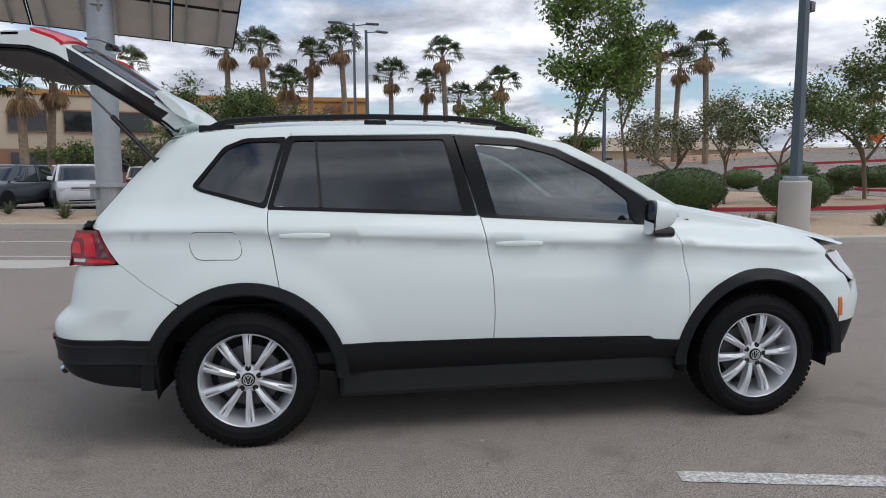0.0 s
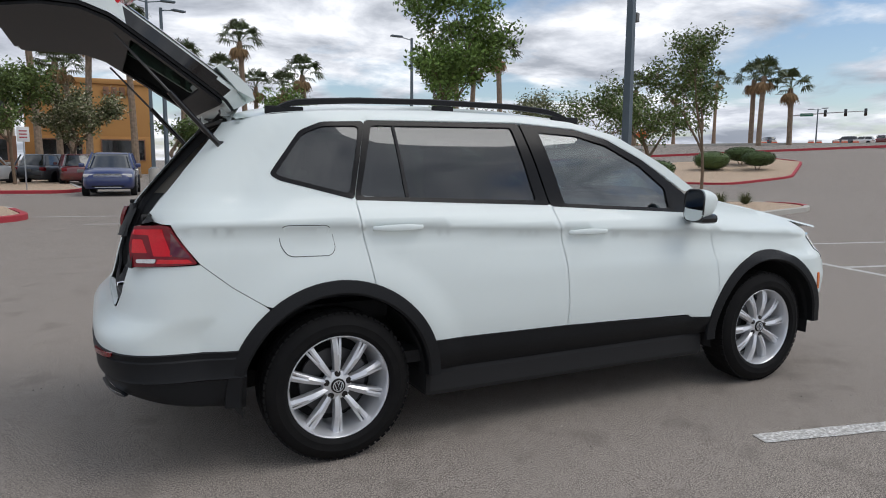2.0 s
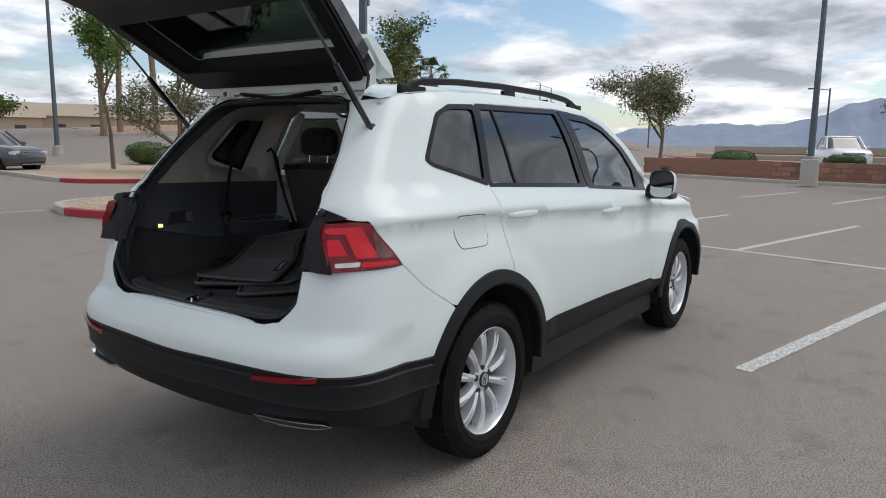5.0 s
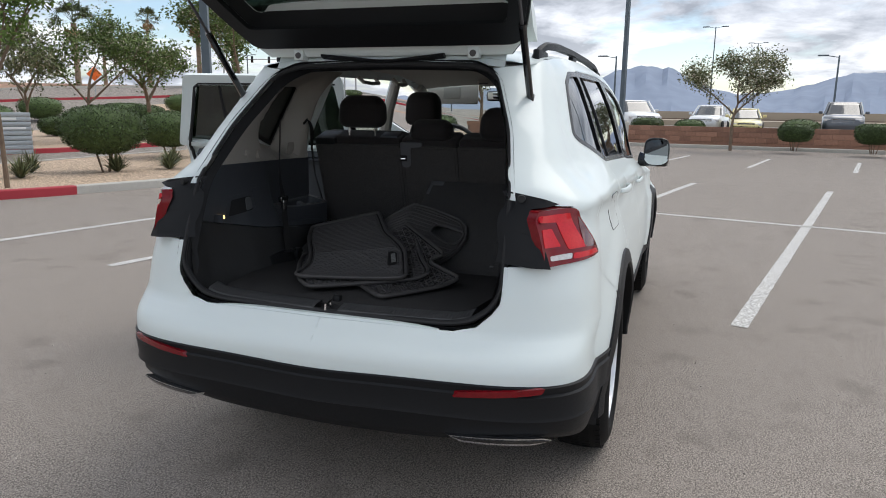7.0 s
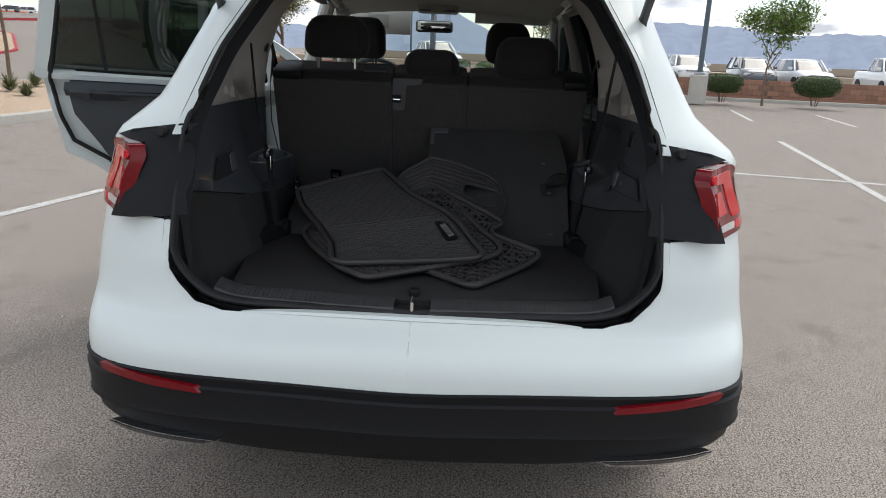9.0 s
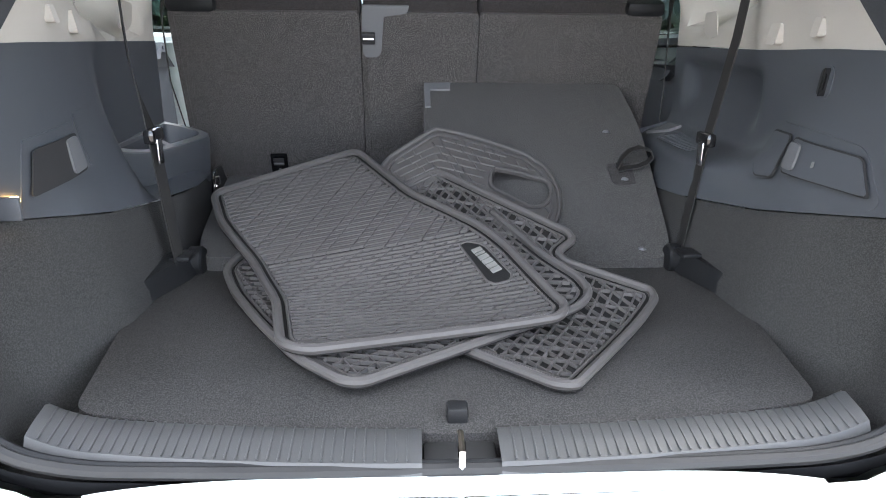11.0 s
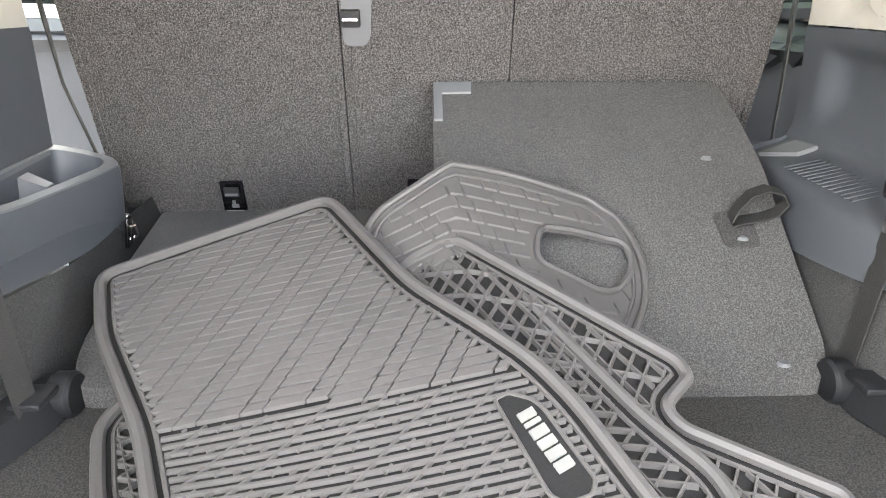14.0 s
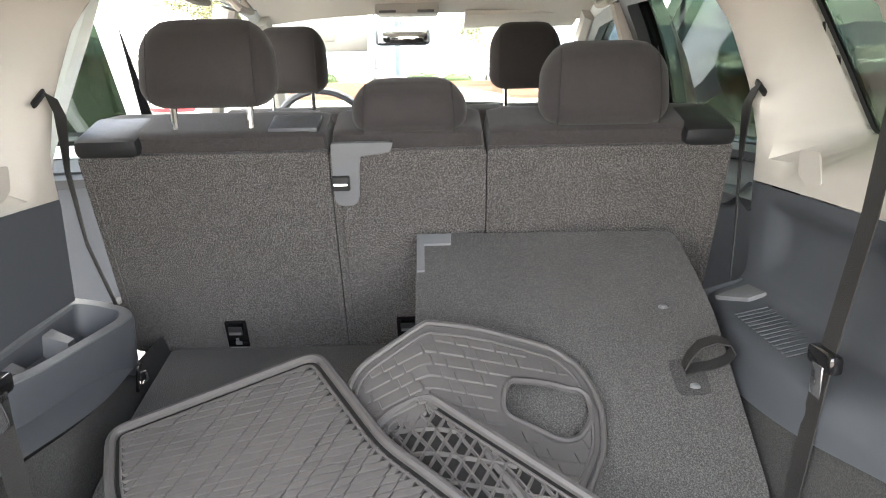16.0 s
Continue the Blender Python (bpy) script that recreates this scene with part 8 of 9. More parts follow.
bl = mesh_of("block", *box(-0.1975, 0.1975, -0.10, 0.10, 0.004, 0.194, 0.008), BRICK, False)
count = 0
extra = []
for (x0, y0), (x1, y1) in zip(PT, PT[1:]):
    L_ = math.dist((x0, y0), (x1, y1))
    a = math.atan2(y1 - y0, x1 - x0)
    for row in range(4):
        k = 0
        while (k + (0.5 if row % 2 else 0)) * 0.405 < L_ - 0.2:
            s = (k + (0.5 if row % 2 else 0) + 0.5) * 0.405
            k += 1
            x, y = x0 + math.cos(a) * s, y0 + math.sin(a) * s
            m_ = Matrix.Translation((x, y, 0.12 + row * 0.2 - 0.08)) @ Matrix.Rotation(a, 4, "Z")
            if row >= 1 and -19 < y < 3 and count < 300 and row < 4:
                part("block", bl, wall, m=m_ @ Matrix.Translation((0, random.uniform(-0.006, 0.006), 0)))
                count += 1
            else:
                extra.append(moved(box(-0.1975, 0.1975, -0.10, 0.10, 0.004, 0.194), m_))
tagged(part("block_rest", mesh_of("block_rest", *join(*extra), BRICK, False), wall), kind="stuff")

# far walls, roads and mountains
def long_wall(pts, z0, z1, t, mat, name, label, kind="structure", cat="wall"):
    rings = [[(x - t / 2, y, z0), (x - t / 2, y, z1), (x + t / 2, y, z1), (x + t / 2, y, z0)] for x, y in pts]
    return tagged(part(name, mesh_of(name, *loft(rings), mat, False)), label, cat, kind=kind)
long_wall([(78, -120), (84, -30), (92, 14), (104, 24)], -0.2, 1.45, 0.4, WALLB, "road_wall", "long beige concrete road wall")
long_wall([(77.4, -120), (83.4, -30), (91.4, 14), (103.4, 24)], 0.55, 0.62, 0.3, MORT, "wall_band", "dark joint along the beige road wall")
long_wall([(70, -120), (74, -30), (80, 13), (90, 22)], -0.2, 0.55, 6.0, WALLB, "road_bank", "beige concrete bank below the road wall")
tagged(part("far_wall", mesh_of("far_wall", *box(60, 120, 78, 78.5, 2.0, 4.0), WALLB)), "beige wall beside the far road", "wall", kind="structure")
def ridge(a):
    return 150 * math.exp(-((a - 3.0) / 4.5) ** 2) + 118 * math.exp(-((a + 14.0) / 8.0) ** 2) + 60 * math.exp(-((a - 14.0) / 7.0) ** 2) + 95 * math.exp(-((a + 32) / 12) ** 2) + 40
V, n = [], 0
AZ = lin(-60, 44, 260)
for a in AZ:
    h = ridge(a) + 16 * noise.noise(Vector((a * 0.45, 1.3, 0))) + 9 * noise.noise(Vector((a * 1.6, 4.3, 0))) + 4 * noise.noise(Vector((a * 5.0, 9.3, 0)))
    h *= min(1, (44 - a) / 22)
    for k in range(7):
        t = k / 6
        r = 3200 - 900 * (1 - t) + 120 * noise.noise(Vector((a * 1.2, t * 3, 5)))
        V.append((r * math.cos(radians(a)), r * math.sin(radians(a)), -6 + (h + 6) * t + (1 - t) * t * 50 * noise.noise(Vector((a * 0.9, t * 2.5, 2)))))
F = [(i * 7 + k, i * 7 + k + 1, i * 7 + k + 8, i * 7 + k + 7) for i in range(len(AZ) - 1) for k in range(6)]
tagged(part("mountain_backdrop", mesh_of("mountain_backdrop", V, F, HAZED_ROCK)), "hazy blue-grey desert mountains", "mountain", kind="structure")

# office building and far houses
def building(m, w, d, h, label, mats, floors, cols, cat="building"):
    t = thing("office_building", label, cat, m)
    part("wall", mesh_of("wall", *box(-w / 2, w / 2, 0, d, 0, h, 0.05), mats[0]), t)
    part("parapet", mesh_of("parapet", *box(-w / 2 - 0.15, w / 2 + 0.15, -0.15, d, h, h + 0.5, 0.05), mats[1]), t)
    part("base_band", mesh_of("base_band", *box(-w / 2 - 0.06, w / 2 + 0.06, -0.06, d, 0, h * 0.42, 0.03), mats[2]), t)
    fw = w / cols
    for f in range(floors):
        for c in range(cols):
            x = -w / 2 + fw * (c + 0.5)
            z = h * (0.16 + 0.45 * f)
            wn = part("window", mesh_of("window", *join(box(x - fw * 0.34, x + fw * 0.34, -0.14, -0.05, z - 0.12, z), box(x - fw * 0.34, x + fw * 0.34, -0.14, -0.05, z + h * 0.22, z + h * 0.22 + 0.12), box(x - fw * 0.36, x - fw * 0.34, -0.14, -0.05, z - 0.12, z + h * 0.22 + 0.12), box(x + fw * 0.34, x + fw * 0.36, -0.14, -0.05, z - 0.12, z + h * 0.22 + 0.12)), STUCCOB, False), t)
            part("pane", mesh_of("pane", *box(x - fw * 0.34, x + fw * 0.34, -0.10, -0.07, z, z + h * 0.22), GLOSSB, False), wn)
    return t
def facing(p, toward=(0.45, -4.38)):
    a = math.atan2(p.y - toward[1], p.x - toward[0])
    return Matrix.Translation(p) @ Matrix.Rotation(a - math.pi / 2, 4, "Z")
building(facing(from_eye(106.5, 72)), 26, 10, 8.2, "two-storey tan and brown office building", (STUCCOT, STUCCO, STUCCOB), 2, 6)
O2 = building(facing(from_eye(91.5, 76)), 11, 8, 8.6, "ochre stucco building corner with a raised parapet", (STUCCO, STUCCO, STUCCO), 1, 2)
for k in range(4):
    part("number_bar", mesh_of("number_bar", *box(1.2 + 0.7 * k, 1.7 + 0.7 * k, -0.3, -0.16, 7.6, 8.35, 0.02), STUCCOB), O2)
def house(p, w, h, label):
    t = thing("house", label, "house", facing(p))
    part("wall", mesh_of("wall", *box(-w / 2, w / 2, 0, 8, 0, h), STUCCOT), t)
    part("roof", mesh_of("roof", *loft([[(x, -0.6, h), (x, 4, h + 2.0), (x, 8.6, h), (x, 4, h - 0.02)] for x in (-w / 2 - 0.5, w / 2 + 0.5)]), WALLB, False), t)
    for x in lin(-w * 0.35, w * 0.35, 4):
        part("window", mesh_of("window", *box(x - 0.7, x + 0.7, -0.06, 0.0, h * 0.35, h * 0.75, 0.02), GLOSSB), t)
for az, d, w, h in ((71.0, 115, 18, 4.2), (66.5, 118, 20, 4.6), (61.5, 122, 18, 4.4), (80.5, 120, 20, 4.4)):
    house(from_eye(az, d), w, h, "low tan house with a tiled roof in the distance")

# solar canopy on one stout steel column
so = thing("solar_canopy", "tilted solar panel canopy on one galvanised steel column", "solar panel", Matrix.Translation(from_eye(106.7, 22.5, 0.1)) @ Matrix.Rotation(radians(14), 4, "Z"))
part("column", mesh_of("column", *revolve([(0.0, 8.6), (0.36, 8.6), (0.36, 0.9), (0.40, 0.9), (0.40, 0.0)], 28, "z"), GALV), so)
part("flange", mesh_of("flange", *join(revolve([(0.0, 0.95), (0.52, 0.95), (0.52, 0.86), (0.0, 0.86)], 24, "z"), *[moved(box(0.36, 0.52, -0.012, 0.012, 0.5, 0.86), Matrix.Rotation(2 * math.pi * k / 8, 4, "Z")) for k in range(8)]), GALV), so)
part("junction_box", mesh_of("junction_box", *box(-0.22, 0.12, -0.52, -0.34, 5.9, 6.35, 0.02), GALV), so)
part("clamp", mesh_of("clamp", *revolve([(0.36, 6.75), (0.44, 6.75), (0.44, 6.55), (0.36, 6.55)], 24, "z"), GALV), so)
TILTM = Matrix.Translation((0.1, 0.2, 6.95)) @ Matrix.Rotation(radians(-24), 4, "X") @ Matrix.Rotation(radians(4), 4, "Y")
part("torque_beam", mesh_of("torque_beam", *moved(box(-4.2, 3.1, -0.12, 0.12, -0.30, -0.06, 0.02), TILTM), GALV), so)
pm = mesh_of("solar_module", *box(-0.98, 0.98, -0.98, 0.98, 0.0, 0.035, 0.004), PV)
pf = mesh_of("module_frame", *join(box(-1.0, 1.0, -1.0, -0.955, -0.012, 0.045), box(-1.0, 1.0, 0.955, 1.0, -0.012, 0.045), box(-1.0, -0.955, -1.0, 1.0, -0.012, 0.045), box(0.955, 1.0, -1.0, 1.0, -0.012, 0.045)), SHUT, False)
for i in range(4):
    for j in range(3):
        o_ = part("solar_module", pm, so, m=TILTM @ Matrix.Translation((-3.2 + 2.03 * i, -1.95 + 2.03 * j, 0.05)))
        part("module_frame", pf, o_)
for x in (-3.7, -2.7, -1.7, -0.7, 0.3, 1.3, 2.3, 3.3):
    part("purlin", mesh_of("purlin", *moved(box(x - 0.03, x + 0.03, -2.9, 3.0, -0.07, 0.03), TILTM), GALV), so)
part("brace", mesh_of("brace", *join(tube([(0.0, -0.2, 5.6), (0.0, -1.6, 7.35)], 0.05, 6), tube([(0.0, 0.2, 5.6), (0.0, 1.9, 6.05)], 0.05, 6)), GALV), so)

# signs
def sign(pos, h, w, hh, face, label, turn):
    t = thing("sign", label, "sign", Matrix.Translation(pos) @ Matrix.Rotation(turn, 4, "Z"))
    part("post", mesh_of("post", *box(-0.025, 0.025, -0.02, 0.02, 0, h, 0.005), GALV), t)
    part("plate", mesh_of("plate", *box(-w / 2, w / 2, -0.04, -0.02, h - hh, h, 0.004), face), t)
    return t
ORANGE = material("orange_sign", (0.85, 0.16, 0.02), 0.6, var=0.1, scale=3)
SIGNW = material("white_sign", (0.75, 0.75, 0.73), 0.6, var=0.1, scale=3)
sg = thing("road_sign", "orange diamond road works sign", "sign", Matrix.Translation(from_eye(49.4, 60, ground_z(39.5, 41.2))) @ Matrix.Rotation(radians(-40), 4, "Z"))
part("post", mesh_of("post", *box(-0.03, 0.03, -0.02, 0.02, 0, 1.5), GALV), sg)
part("plate", mesh_of("plate", *moved(box(-0.38, 0.38, -0.05, -0.03, -0.38, 0.38, 0.004), Matrix.Translation((0, 0, 1.7)) @ Matrix.Rotation(radians(45), 4, "Y")), ORANGE), sg)
s2 = sign(from_eye(97.0, 34, 0.1), 2.6, 0.45, 0.6, SIGNW, "small white parking sign on a post", 0.0)
for k in range(3):
    part("text_bar", mesh_of("text_bar", *box(-0.14, 0.14, -0.046, -0.04, 2.15 + 0.13 * k, 2.2 + 0.13 * k), REDK, False), s2)
mon = thing("monument_sign", "grey slatted monument sign in a gravel bed", "sign", Matrix.Translation(from_eye(50.3, 21.5, 0.12, (-2.9, -1.1))) @ Matrix.Rotation(radians(-38), 4, "Z"))
for k in range(9):
    part("slat", mesh_of("slat", *box(-0.42, 0.42, -0.09, 0.09, 0.12 * k, 0.12 * k + 0.108, 0.008), GALV), mon)
for k in range(2):
    part("text_bar", mesh_of("text_bar", *box(-0.34 + 0.1 * k, 0.1 + 0.2 * k, -0.097, -0.09, 0.88 - 0.24 * k, 0.94 - 0.24 * k), SIGNW, False), mon)

# traffic signals on the far junction
def signal_mast(p, h, arm, turn):
    t = thing("traffic_signal", "traffic signal mast with a long arm", "traffic light", Matrix.Translation(p) @ Matrix.Rotation(turn, 4, "Z"), "traffic signals")
    part("mast", mesh_of("mast", *tube([(0, 0, 0), (0, 0, h)], [0.16, 0.10], 8), GALV), t)
    part("arm", mesh_of("arm", *tube([(0, 0, h * 0.62), (arm * 0.5, 0, h * 0.66), (arm, 0, h * 0.68)], [0.10, 0.08, 0.05], 8), GALV), t)
    part("lamp_arm", mesh_of("lamp_arm", *tube([(0, 0, h), (-1.4, 0, h + 0.45), (-2.6, 0, h + 0.5)], 0.05, 6), GALV), t)
    for k in (0.45, 0.72, 0.98):
        sgn = part("signal_head", mesh_of("signal_head", *box(arm * k - 0.2, arm * k + 0.2, -0.2, 0.1, h * 0.66 - 0.55, h * 0.66 + 0.5, 0.05), GLOSSB), t)
    part("street_sign", mesh_of("street_sign", *box(arm * 0.2 - 0.9, arm * 0.2 + 0.9, -0.08, -0.03, h * 0.60, h * 0.60 + 0.45), material("green_sign", (0.02, 0.16, 0.10), 0.6)), t)
    return t
for az, d, h, arm, tn in ((27.9, 120, 7.6, -9.2, -1.95), (27.0, 122, 7.0, -1.6, -1.2), (37.7, 120, 7.4, 9.8, -0.95)):
    p = from_eye(az, d, 0, (-1.8, -3.2) if az < 30 else (-0.63, -4.03))
    p.z = ground_z(p.x, p.y) - 0.2
    signal_mast(p, h, arm, tn)
ORANGEB = material("orange_barrier", (0.75, 0.15, 0.06), 0.6, var=0.2, scale=2)
for az, d in ((39.3, 150), (38.6, 148), (36.2, 146), (35.7, 146), (34.6, 145), (34.1, 145), (33.4, 146)):
    p = from_eye(az, d, 0, (-0.9, -3.8))
    bz = thing("road_barrier", "orange and white plastic road barrier", "barrier", Matrix.Translation((p.x, p.y, ground_z(p.x, p.y) - 0.02)) @ Matrix.Rotation(radians(az + 80), 4, "Z"), "road barriers")
    part("body", mesh_of("body", *box(-0.5, 0.5, -0.2, 0.2, 0.0, 0.55, 0.05), ORANGEB), bz)
    part("upper_band", mesh_of("upper_band", *box(-0.46, 0.46, -0.11, 0.11, 0.55, 0.85, 0.04), SIGNW), bz, "white upper band")

# ---- other vehicles ----
CARW = material("white_car_paint", (0.72, 0.73, 0.73), 0.3, coat=1.0, var=0.05, scale=2)
CARG = material("grey_car_paint", (0.055, 0.065, 0.08), 0.3, coat=1.0, var=0.1, scale=2)
CARB = material("blue_car_paint", (0.02, 0.035, 0.13), 0.3, coat=1.0, var=0.1, scale=2)
CARR = material("dark_red_car_paint", (0.13, 0.02, 0.025), 0.3, coat=1.0, var=0.1, scale=2)
CARY = material("pale_yellow_car_paint", (0.70, 0.60, 0.26), 0.35, coat=1.0, var=0.05, scale=2)
DKG = material("dark_car_glass", (0.02, 0.025, 0.028), 0.05, coat=1.0)
SILV = material("silver_grille", (0.55, 0.56, 0.58), 0.25, 0.8)
W_TYRE = mesh_of("tyre", *revolve([(0.20, -0.10), (0.24, -0.115), (0.32, -0.11), (0.345, -0.08), (0.345, 0.08), (0.32, 0.11), (0.2, 0.1)], 24), TYRE)
W_RIM = mesh_of("rim", *join(revolve([(0.215, -0.08), (0.225, -0.105), (0.205, -0.08), (0.05, -0.075), (0.0, -0.08)], 20)), ALLOYD)
W_SPK = mesh_of("spoke_ring", *join(*[moved(box(0.03, 0.205, -0.098, -0.082, -0.022, 0.022), Matrix.Rotation(2 * math.pi * k / 5, 4, "Y")) for k in range(5)]), ALLOY, False)
def body_ring(x, w, z0, z1, r=0.12):
    o = [(-w, z0 + r), (-w * 1.0, (z0 + z1) / 2), (-w + 0.02, z1 - r), (-w + 0.10, z1 - 0.02), (-w * 0.5, z1 + 0.02), (0, z1 + 0.03)]
    o = [(-w + 0.08, z0)] + o
    return [(x, y, z) for y, z in o] + [(x, -y, z) for y, z in reversed(o[:-1])]
CAR_CACHE = {}
def vehicle(pos, heading, paint, kind, label, group="parked vehicles"):
    """A parked vehicle, its front towards the heading."""
    m = Matrix.Translation(pos) @ Matrix.Rotation(radians(heading), 4, "Z")
    key = (paint.name, kind)
    if key in CAR_CACHE:
        t = copy_thing(CAR_CACHE[key], m)
        tagged(t, label)
        return t
    t = thing("parked_" + ("pickup" if kind == "pickup" else "car"), label, "pickup truck" if kind == "pickup" else "car", m, group)
    CAR_CACHE[key] = t
    L_ = {"suv": 2.35, "pickup": 2.85, "round": 2.05}[kind]
    H = {"suv": 1.70, "pickup": 1.90, "round": 1.50}[kind]
    w = {"suv": 0.93, "pickup": 1.0, "round": 0.86}[kind]
    belt = {"suv": 1.08, "pickup": 1.22, "round": 0.98}[kind]
    hood = belt - 0.02 if kind != "round" else 0.90
    st = [(-L_, w * 0.82, 0.48, belt - 0.14), (-L_ + 0.10, w * 0.93, 0.34, belt - 0.05), (-L_ + 0.5, w, 0.27, belt), (0, w, 0.25, belt), (L_ - 1.25, w, 0.25, hood + 0.02), (L_ - 0.55, w * 0.98, 0.27, hood - 0.03), (L_ - 0.14, w * 0.90, 0.30, hood - 0.14), (L_, w * 0.74, 0.42, hood - 0.30)]
    part("body", mesh_of("body", *loft([body_ring(*s) for s in st]), paint, angle=50), t)
    if kind == "pickup":
        g0, g1 = (-0.75, L_ - 1.35), (-0.45, L_ - 2.15)
        part("cargo_bed", mesh_of("cargo_bed", *box(-L_ + 0.12, -0.85, -w + 0.14, w - 0.14, belt - 0.02, belt + 0.035, 0.02), SHUT), t)
    elif kind == "round":
        g0, g1 = (-1.45, 1.15), (-0.65, 0.45)
    else:
        g0, g1 = (-L_ + 0.10, L_ - 1.18), (-L_ + 0.45, L_ - 1.95)
    rows = []
    for k in lin(0, 1, 6):
        e = k ** 1.0
        xa, xb = g0[0] + (g1[0] - g0[0]) * e ** 1.2, g0[1] + (g1[1] - g0[1]) * e
        yy = (w - 0.06) * (1 - k) + (w - 0.25) * k
        z = belt - 0.02 + (H - 0.05 - belt) * k
        ring_ = []
        for q in range(24):
            a = 2 * math.pi * q / 24
            c, s = math.cos(a), math.sin(a)
            ring_.append(((xa + xb) / 2 + (xb - xa) / 2 * abs(c) ** 0.35 * (1 if c > 0 else -1), yy * abs(s) ** 0.35 * (1 if s > 0 else -1), z))
        rows.append(ring_)
    part("window_band", mesh_of("window_band", *loft(rows), DKG, angle=50), t, "dark glass")
    top = rows[-1]
    cx = sum(p[0] for p in top) / 24
    part("roof", mesh_of("roof", *loft([[(p[0], p[1], p[2] - 0.045) for p in top], [(cx + (p[0] - cx) * 1.01, p[1] * 1.02, p[2]) for p in top], [(cx + (p[0] - cx) * 0.92, p[1] * 0.9, p[2] + 0.045) for p in top], [(cx + (p[0] - cx) * 0.5, p[1] * 0.5, p[2] + 0.06) for p in top]]), paint, angle=50), t)
    lo, hi = rows[0], rows[-1]
    for s in (-1, 1):
        for xb_, xt in ((g0[1], g1[1]), (g0[0] + 0.02, g1[0]), ((g0[0] + g0[1]) / 2 - 0.1, (g1[0] + g1[1]) / 2)):
            part("pillar", mesh_of("pillar", *tube([(xb_ - 0.03, s * (w - 0.075), belt - 0.03), (xt - 0.02, s * (w - 0.255), H - 0.05)], 0.045, 6), paint), t)
        mr_ = part("door_mirror", mesh_of("door_mirror", *box(g0[1] - 0.35, g0[1] - 0.2, s * (w + 0.09) - 0.1, s * (w + 0.09) + 0.1, belt + 0.02, belt + 0.17, 0.04), paint), t)
        hl = part("headlight", mesh_of("headlight", *box(L_ - 0.30, L_ - 0.055, s * (w * 0.70) - 0.2, s * (w * 0.70) + 0.2, hood - 0.34, hood - 0.20, 0.04), LENSW), t)
        part("tail_lamp", mesh_of("tail_lamp", *box(-L_ - 0.005, -L_ + 0.28, s * (w * 0.80) - 0.13, s * (w * 0.80) + 0.13, belt - 0.32, belt - 0.12, 0.03), REDL), t)
        for x in (-L_ * 0.60, L_ * 0.60):
            part("wheel_well", mesh_of("wheel_well", *moved(revolve([(0.0, -0.02), (0.40, -0.02), (0.41, 0.2), (0.0, 0.2)], 24), pose(x, s * (w + 0.012), 0.36, 0, 0, 0 if s < 0 else 180)), CLAD), t)
            wh = part("wheel", W_TYRE, t, m=pose(x, s * (w - 0.085), 0.345, 0, 0, 0 if s < 0 else 180))
            part("rim", W_RIM, wh); part("spoke_ring", W_SPK, wh)
    gh = 0.30 if kind == "pickup" else 0.16
    gr = part("grille", mesh_of("grille", *box(L_ - 0.16, L_ - 0.01, -w * 0.50, w * 0.50, hood - 0.30 - gh * 0.55, hood - 0.19, 0.03), GLOSSB), t)
    if kind != "round":
        for k in range(3):
            z = hood - 0.22 - k * (gh * 0.30)
            part("grille_bar", mesh_of("grille_bar", *box(L_ - 0.05, L_ + 0.005, -w * 0.52, w * 0.52, z - 0.010, z + 0.010, 0.004), SILV), gr)
    part("air_intake", mesh_of("air_intake", *box(L_ - 0.18, L_ - 0.005, -w * 0.62, w * 0.62, 0.36, 0.50, 0.03), CLAD), t)
    part("skid_strip", mesh_of("skid_strip", *box(L_ - 0.10, L_ + 0.02, -w * 0.5, w * 0.5, 0.33, 0.365, 0.01), SILV), t)
    part("plate", mesh_of("plate", *box(-L_ - 0.012, -L_ + 0.03, -0.16, 0.16, 0.72, 0.88, 0.005), LOGO), t)
    part("sill", mesh_of("sill", *box(-L_ * 0.45, L_ * 0.45, -w - 0.005, w + 0.005, 0.22, 0.33, 0.02), CLAD), t)
    return t
def spot(az, d, eye=(0.45, -4.38)):
    return from_eye(az, d, 0.0, eye)
vehicle(spot(108.7, 30.0), -66, CARW, "suv", "white SUV facing the lot, parked beside the solar column")
vehicle(spot(113.2, 31.0), -100, CARG, "suv", "dark grey SUV parked beside a white one")
vehicle(spot(104.2, 46), 100, CARW, "suv", "white SUV parked with its tail to the lot")
vehicle(spot(97.8, 44, (-0.63, -4.03)), 70, CARW, "suv", "white SUV parked behind a gravel island")
vehicle(spot(93.3, 47, (-0.63, -4.03)), 60, CARG, "suv", "dark grey SUV parked under the trees")
vehicle(spot(91.9, 44, (-0.63, -4.03)), 95, CARR, "suv", "dark red SUV parked under the trees")
vehicle((-0.5, 27.8, 0), -95, CARB, "suv", "dark blue SUV facing the lot")
vehicle((4.3, 47.5, 0), -95, CARG, "suv", "dark grey SUV parked behind a lamp post")
vehicle((8.2, 50.5, 0), -85, CARR, "suv", "dark red SUV parked in the far row")
vehicle((4.6, 24.3, 0), -82, CARW, "suv", "white SUV with a black grille facing the lot")
vehicle((12.4, 41.0, 0), 65, CARW, "suv", "white SUV parked with its tail to the lot")
vehicle((10.2, 29.6, 0), -70, CARG, "suv", "dark grey SUV parked beside a white one")
vehicle((6.6, 37.0, 0), 80, CARB, "suv", "dark blue SUV parked with its tail to the lot")
vehicle((40.5, 1.9, 0.15), 200, CARW, "pickup", "white pickup truck behind the low wall")
vehicle((43.0, -2.6, 0.15), 168, CARW, "suv", "white SUV behind the low wall")
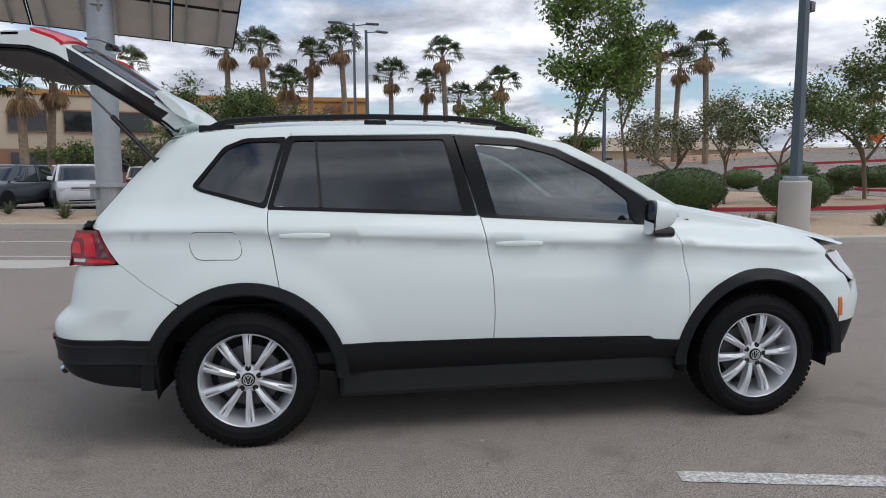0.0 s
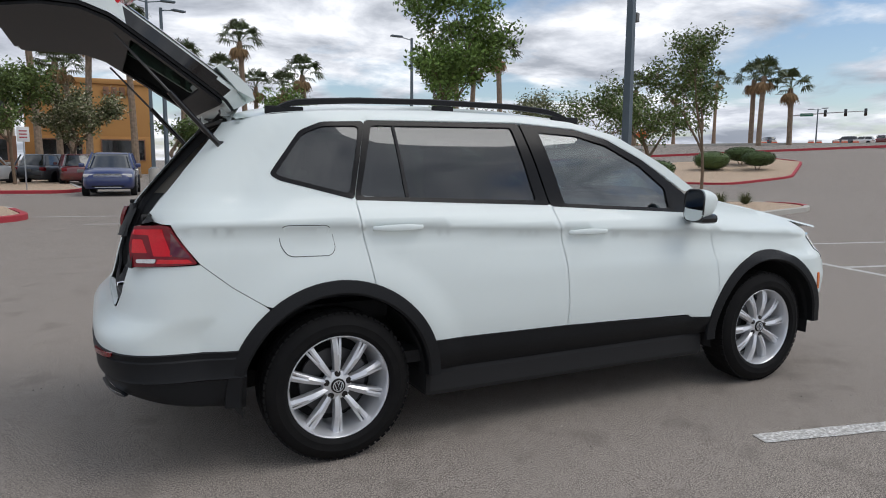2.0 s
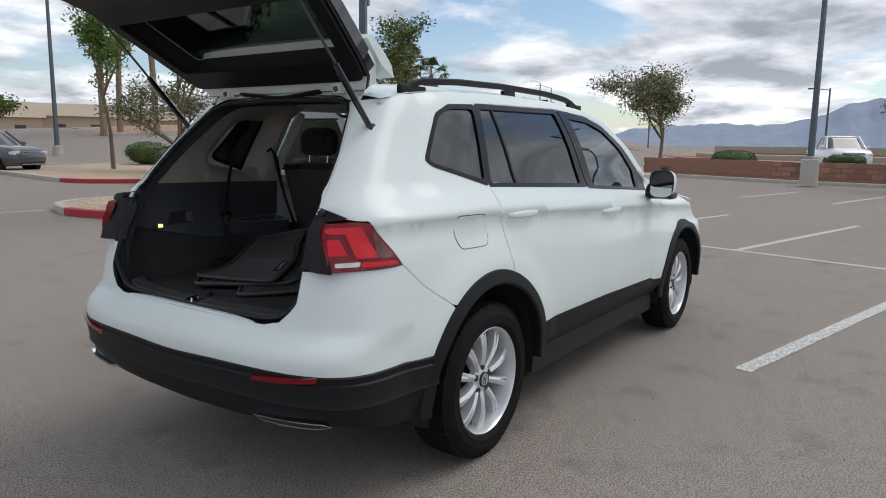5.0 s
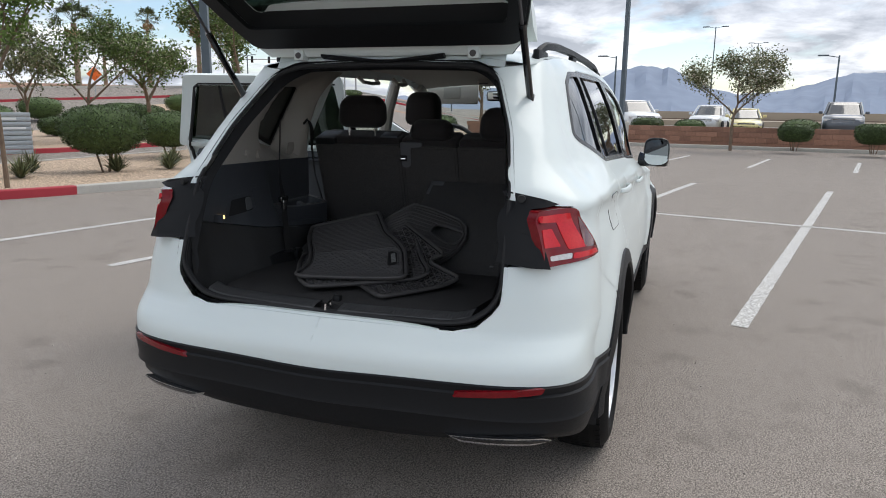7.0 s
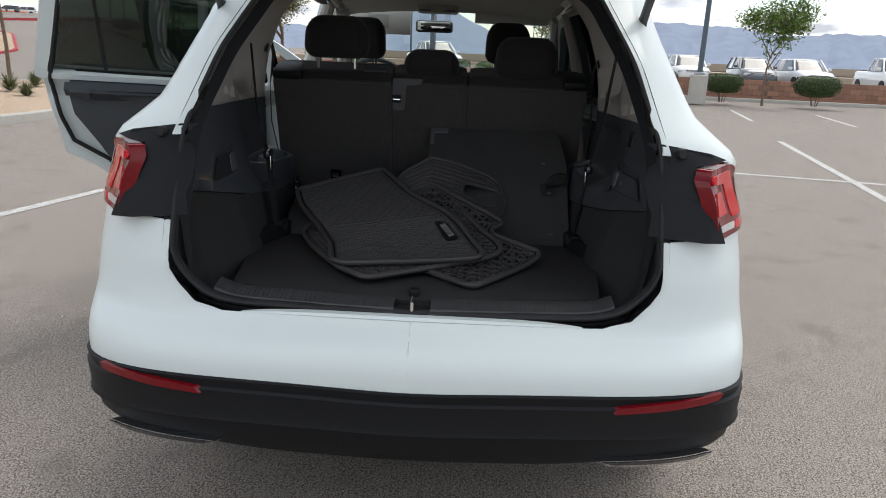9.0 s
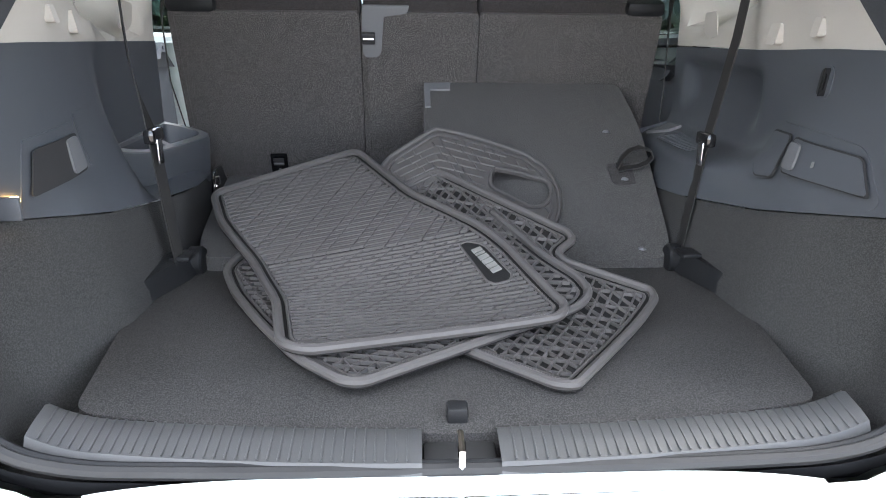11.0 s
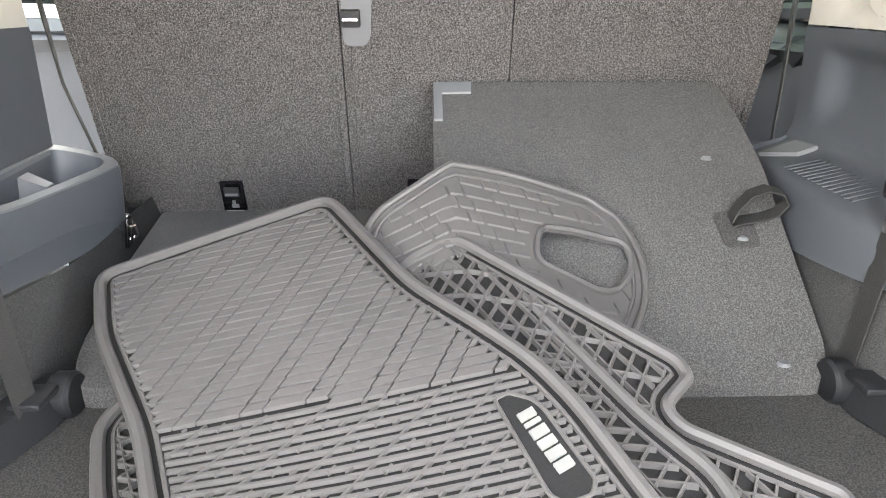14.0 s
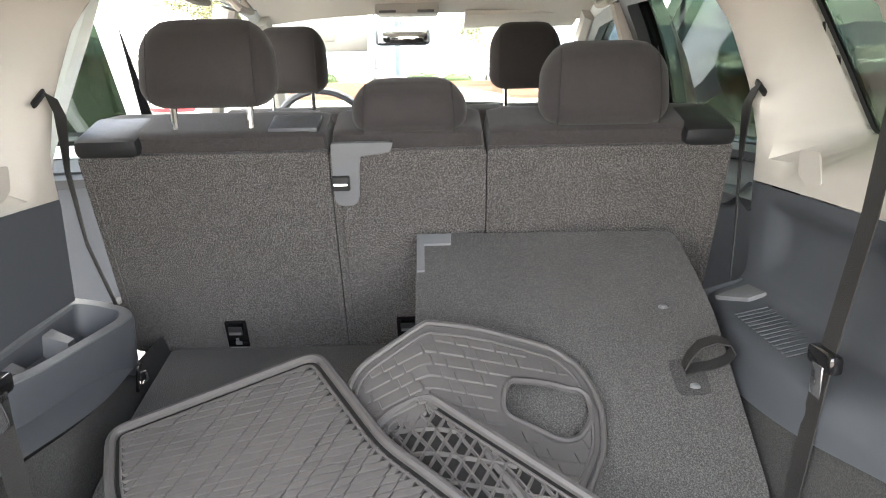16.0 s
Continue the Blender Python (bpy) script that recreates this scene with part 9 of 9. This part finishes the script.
vehicle((40.0, -4.3, 0.15), 178, CARY, "round", "pale yellow round-bodied car behind the low wall")
vehicle((40.8, -9.3, 0.15), 170, CARG, "pickup", "grey pickup truck behind the low wall")
vehicle((39.5, -12.8, 0.15), 175, CARW, "suv", "white SUV behind the low wall")
vehicle((38.2, -16.0, 0.15), 172, CARG, "suv", "dark grey SUV behind the low wall")
vehicle((37.6, -18.6, 0.15), 176, CARW, "suv", "white SUV behind the low wall")
vehicle((36.2, -22.6, 0.15), 170, CARW, "pickup", "white pickup truck behind the low wall")
vehicle((34.5, -26.5, 0.15), 170, CARG, "suv", "dark grey SUV behind the low wall")
for az, d, hd, paint, label in ((38.9, 165, 60, CARG, "dark SUV waiting on the far road"), (33.9, 170, 120, CARG, "dark grey SUV on the far road"), (32.9, 176, 110, CARW, "white SUV on the far road"), (31.6, 160, 20, CARR, "dark red SUV on the far road")):
    p = from_eye(az, d, 0, (-1.3, -3.5))
    vehicle((p.x, p.y, ground_z(p.x, p.y)), hd, paint, "suv", label, "vehicles on the far road")
hedge((38.6, -1.4, 0.1), 0.8, 0.8, 0.8, 0.1, "round green bush behind the low wall", 71, n=2500, size=0.035)
hedge((38.2, -6.9, 0.1), 0.9, 0.9, 0.9, 0.1, "round green bush behind the low wall", 72, n=2500, size=0.035)
# more worn lines in the lot
for a, b in ((lot(-9.6, 6.78), lot(-4.7, 6.78)), (lot(-9.6, 9.15), lot(-4.9, 9.15)), (lot(-7.5, 14.6), lot(0.2, 14.6)), (lot(-4.2, 12.3), lot(1.6, 12.3)), (lot(-3.2, 26.0), lot(3.0, 26.0)), (lot(0.5, 28.8), lot(6.5, 28.8)), (lot(1.0, 6.02), lot(3.2, 6.02)), (lot(1.0, 4.0), lot(3.0, 4.0)), (lot(-9, 28.0), lot(-4, 28.0))):
    stripe(a, b)
gut = panel([tuple(lot(u, v).xy) for u, v in ((-14, 5.2), (-5.2, 5.4), (-3.8, 6.2), (-3.8, 6.35), (-14, 6.1))], lambda a, b, e: Vector((a, b, 0.006 + e)), 0.6, 0.05, edge=0.5)
tagged(part("gutter", mesh_of("gutter", *gut, CONC)), "pale concrete gutter strip in the asphalt", "gutter", kind="structure")
# grit on the asphalt
rng = random.Random(5)
V, F = [], []
for _ in range(900):
    x, y = rng.uniform(-4.5, 7), rng.uniform(-5, 2.5)
    if -1.0 < x < 3.7 and -0.8 < y < 0.8:
        continue
    r = rng.uniform(0.002, 0.007)
    k = len(V)
    V += [(x - r, y, 0.0), (x, y - r * 0.8, 0.0), (x + r * 1.2, y, 0.0), (x, y + r, 0.0), (x, y, r)]
    F += [(k, k + 1, k + 4), (k + 1, k + 2, k + 4), (k + 2, k + 3, k + 4), (k + 3, k, k + 4)]
tagged(part("grit", mesh_of("grit", V, F, material("grit", (0.38, 0.35, 0.31), 0.9, island=0.8), False)), "small stones scattered on the asphalt", "grit", kind="stuff")
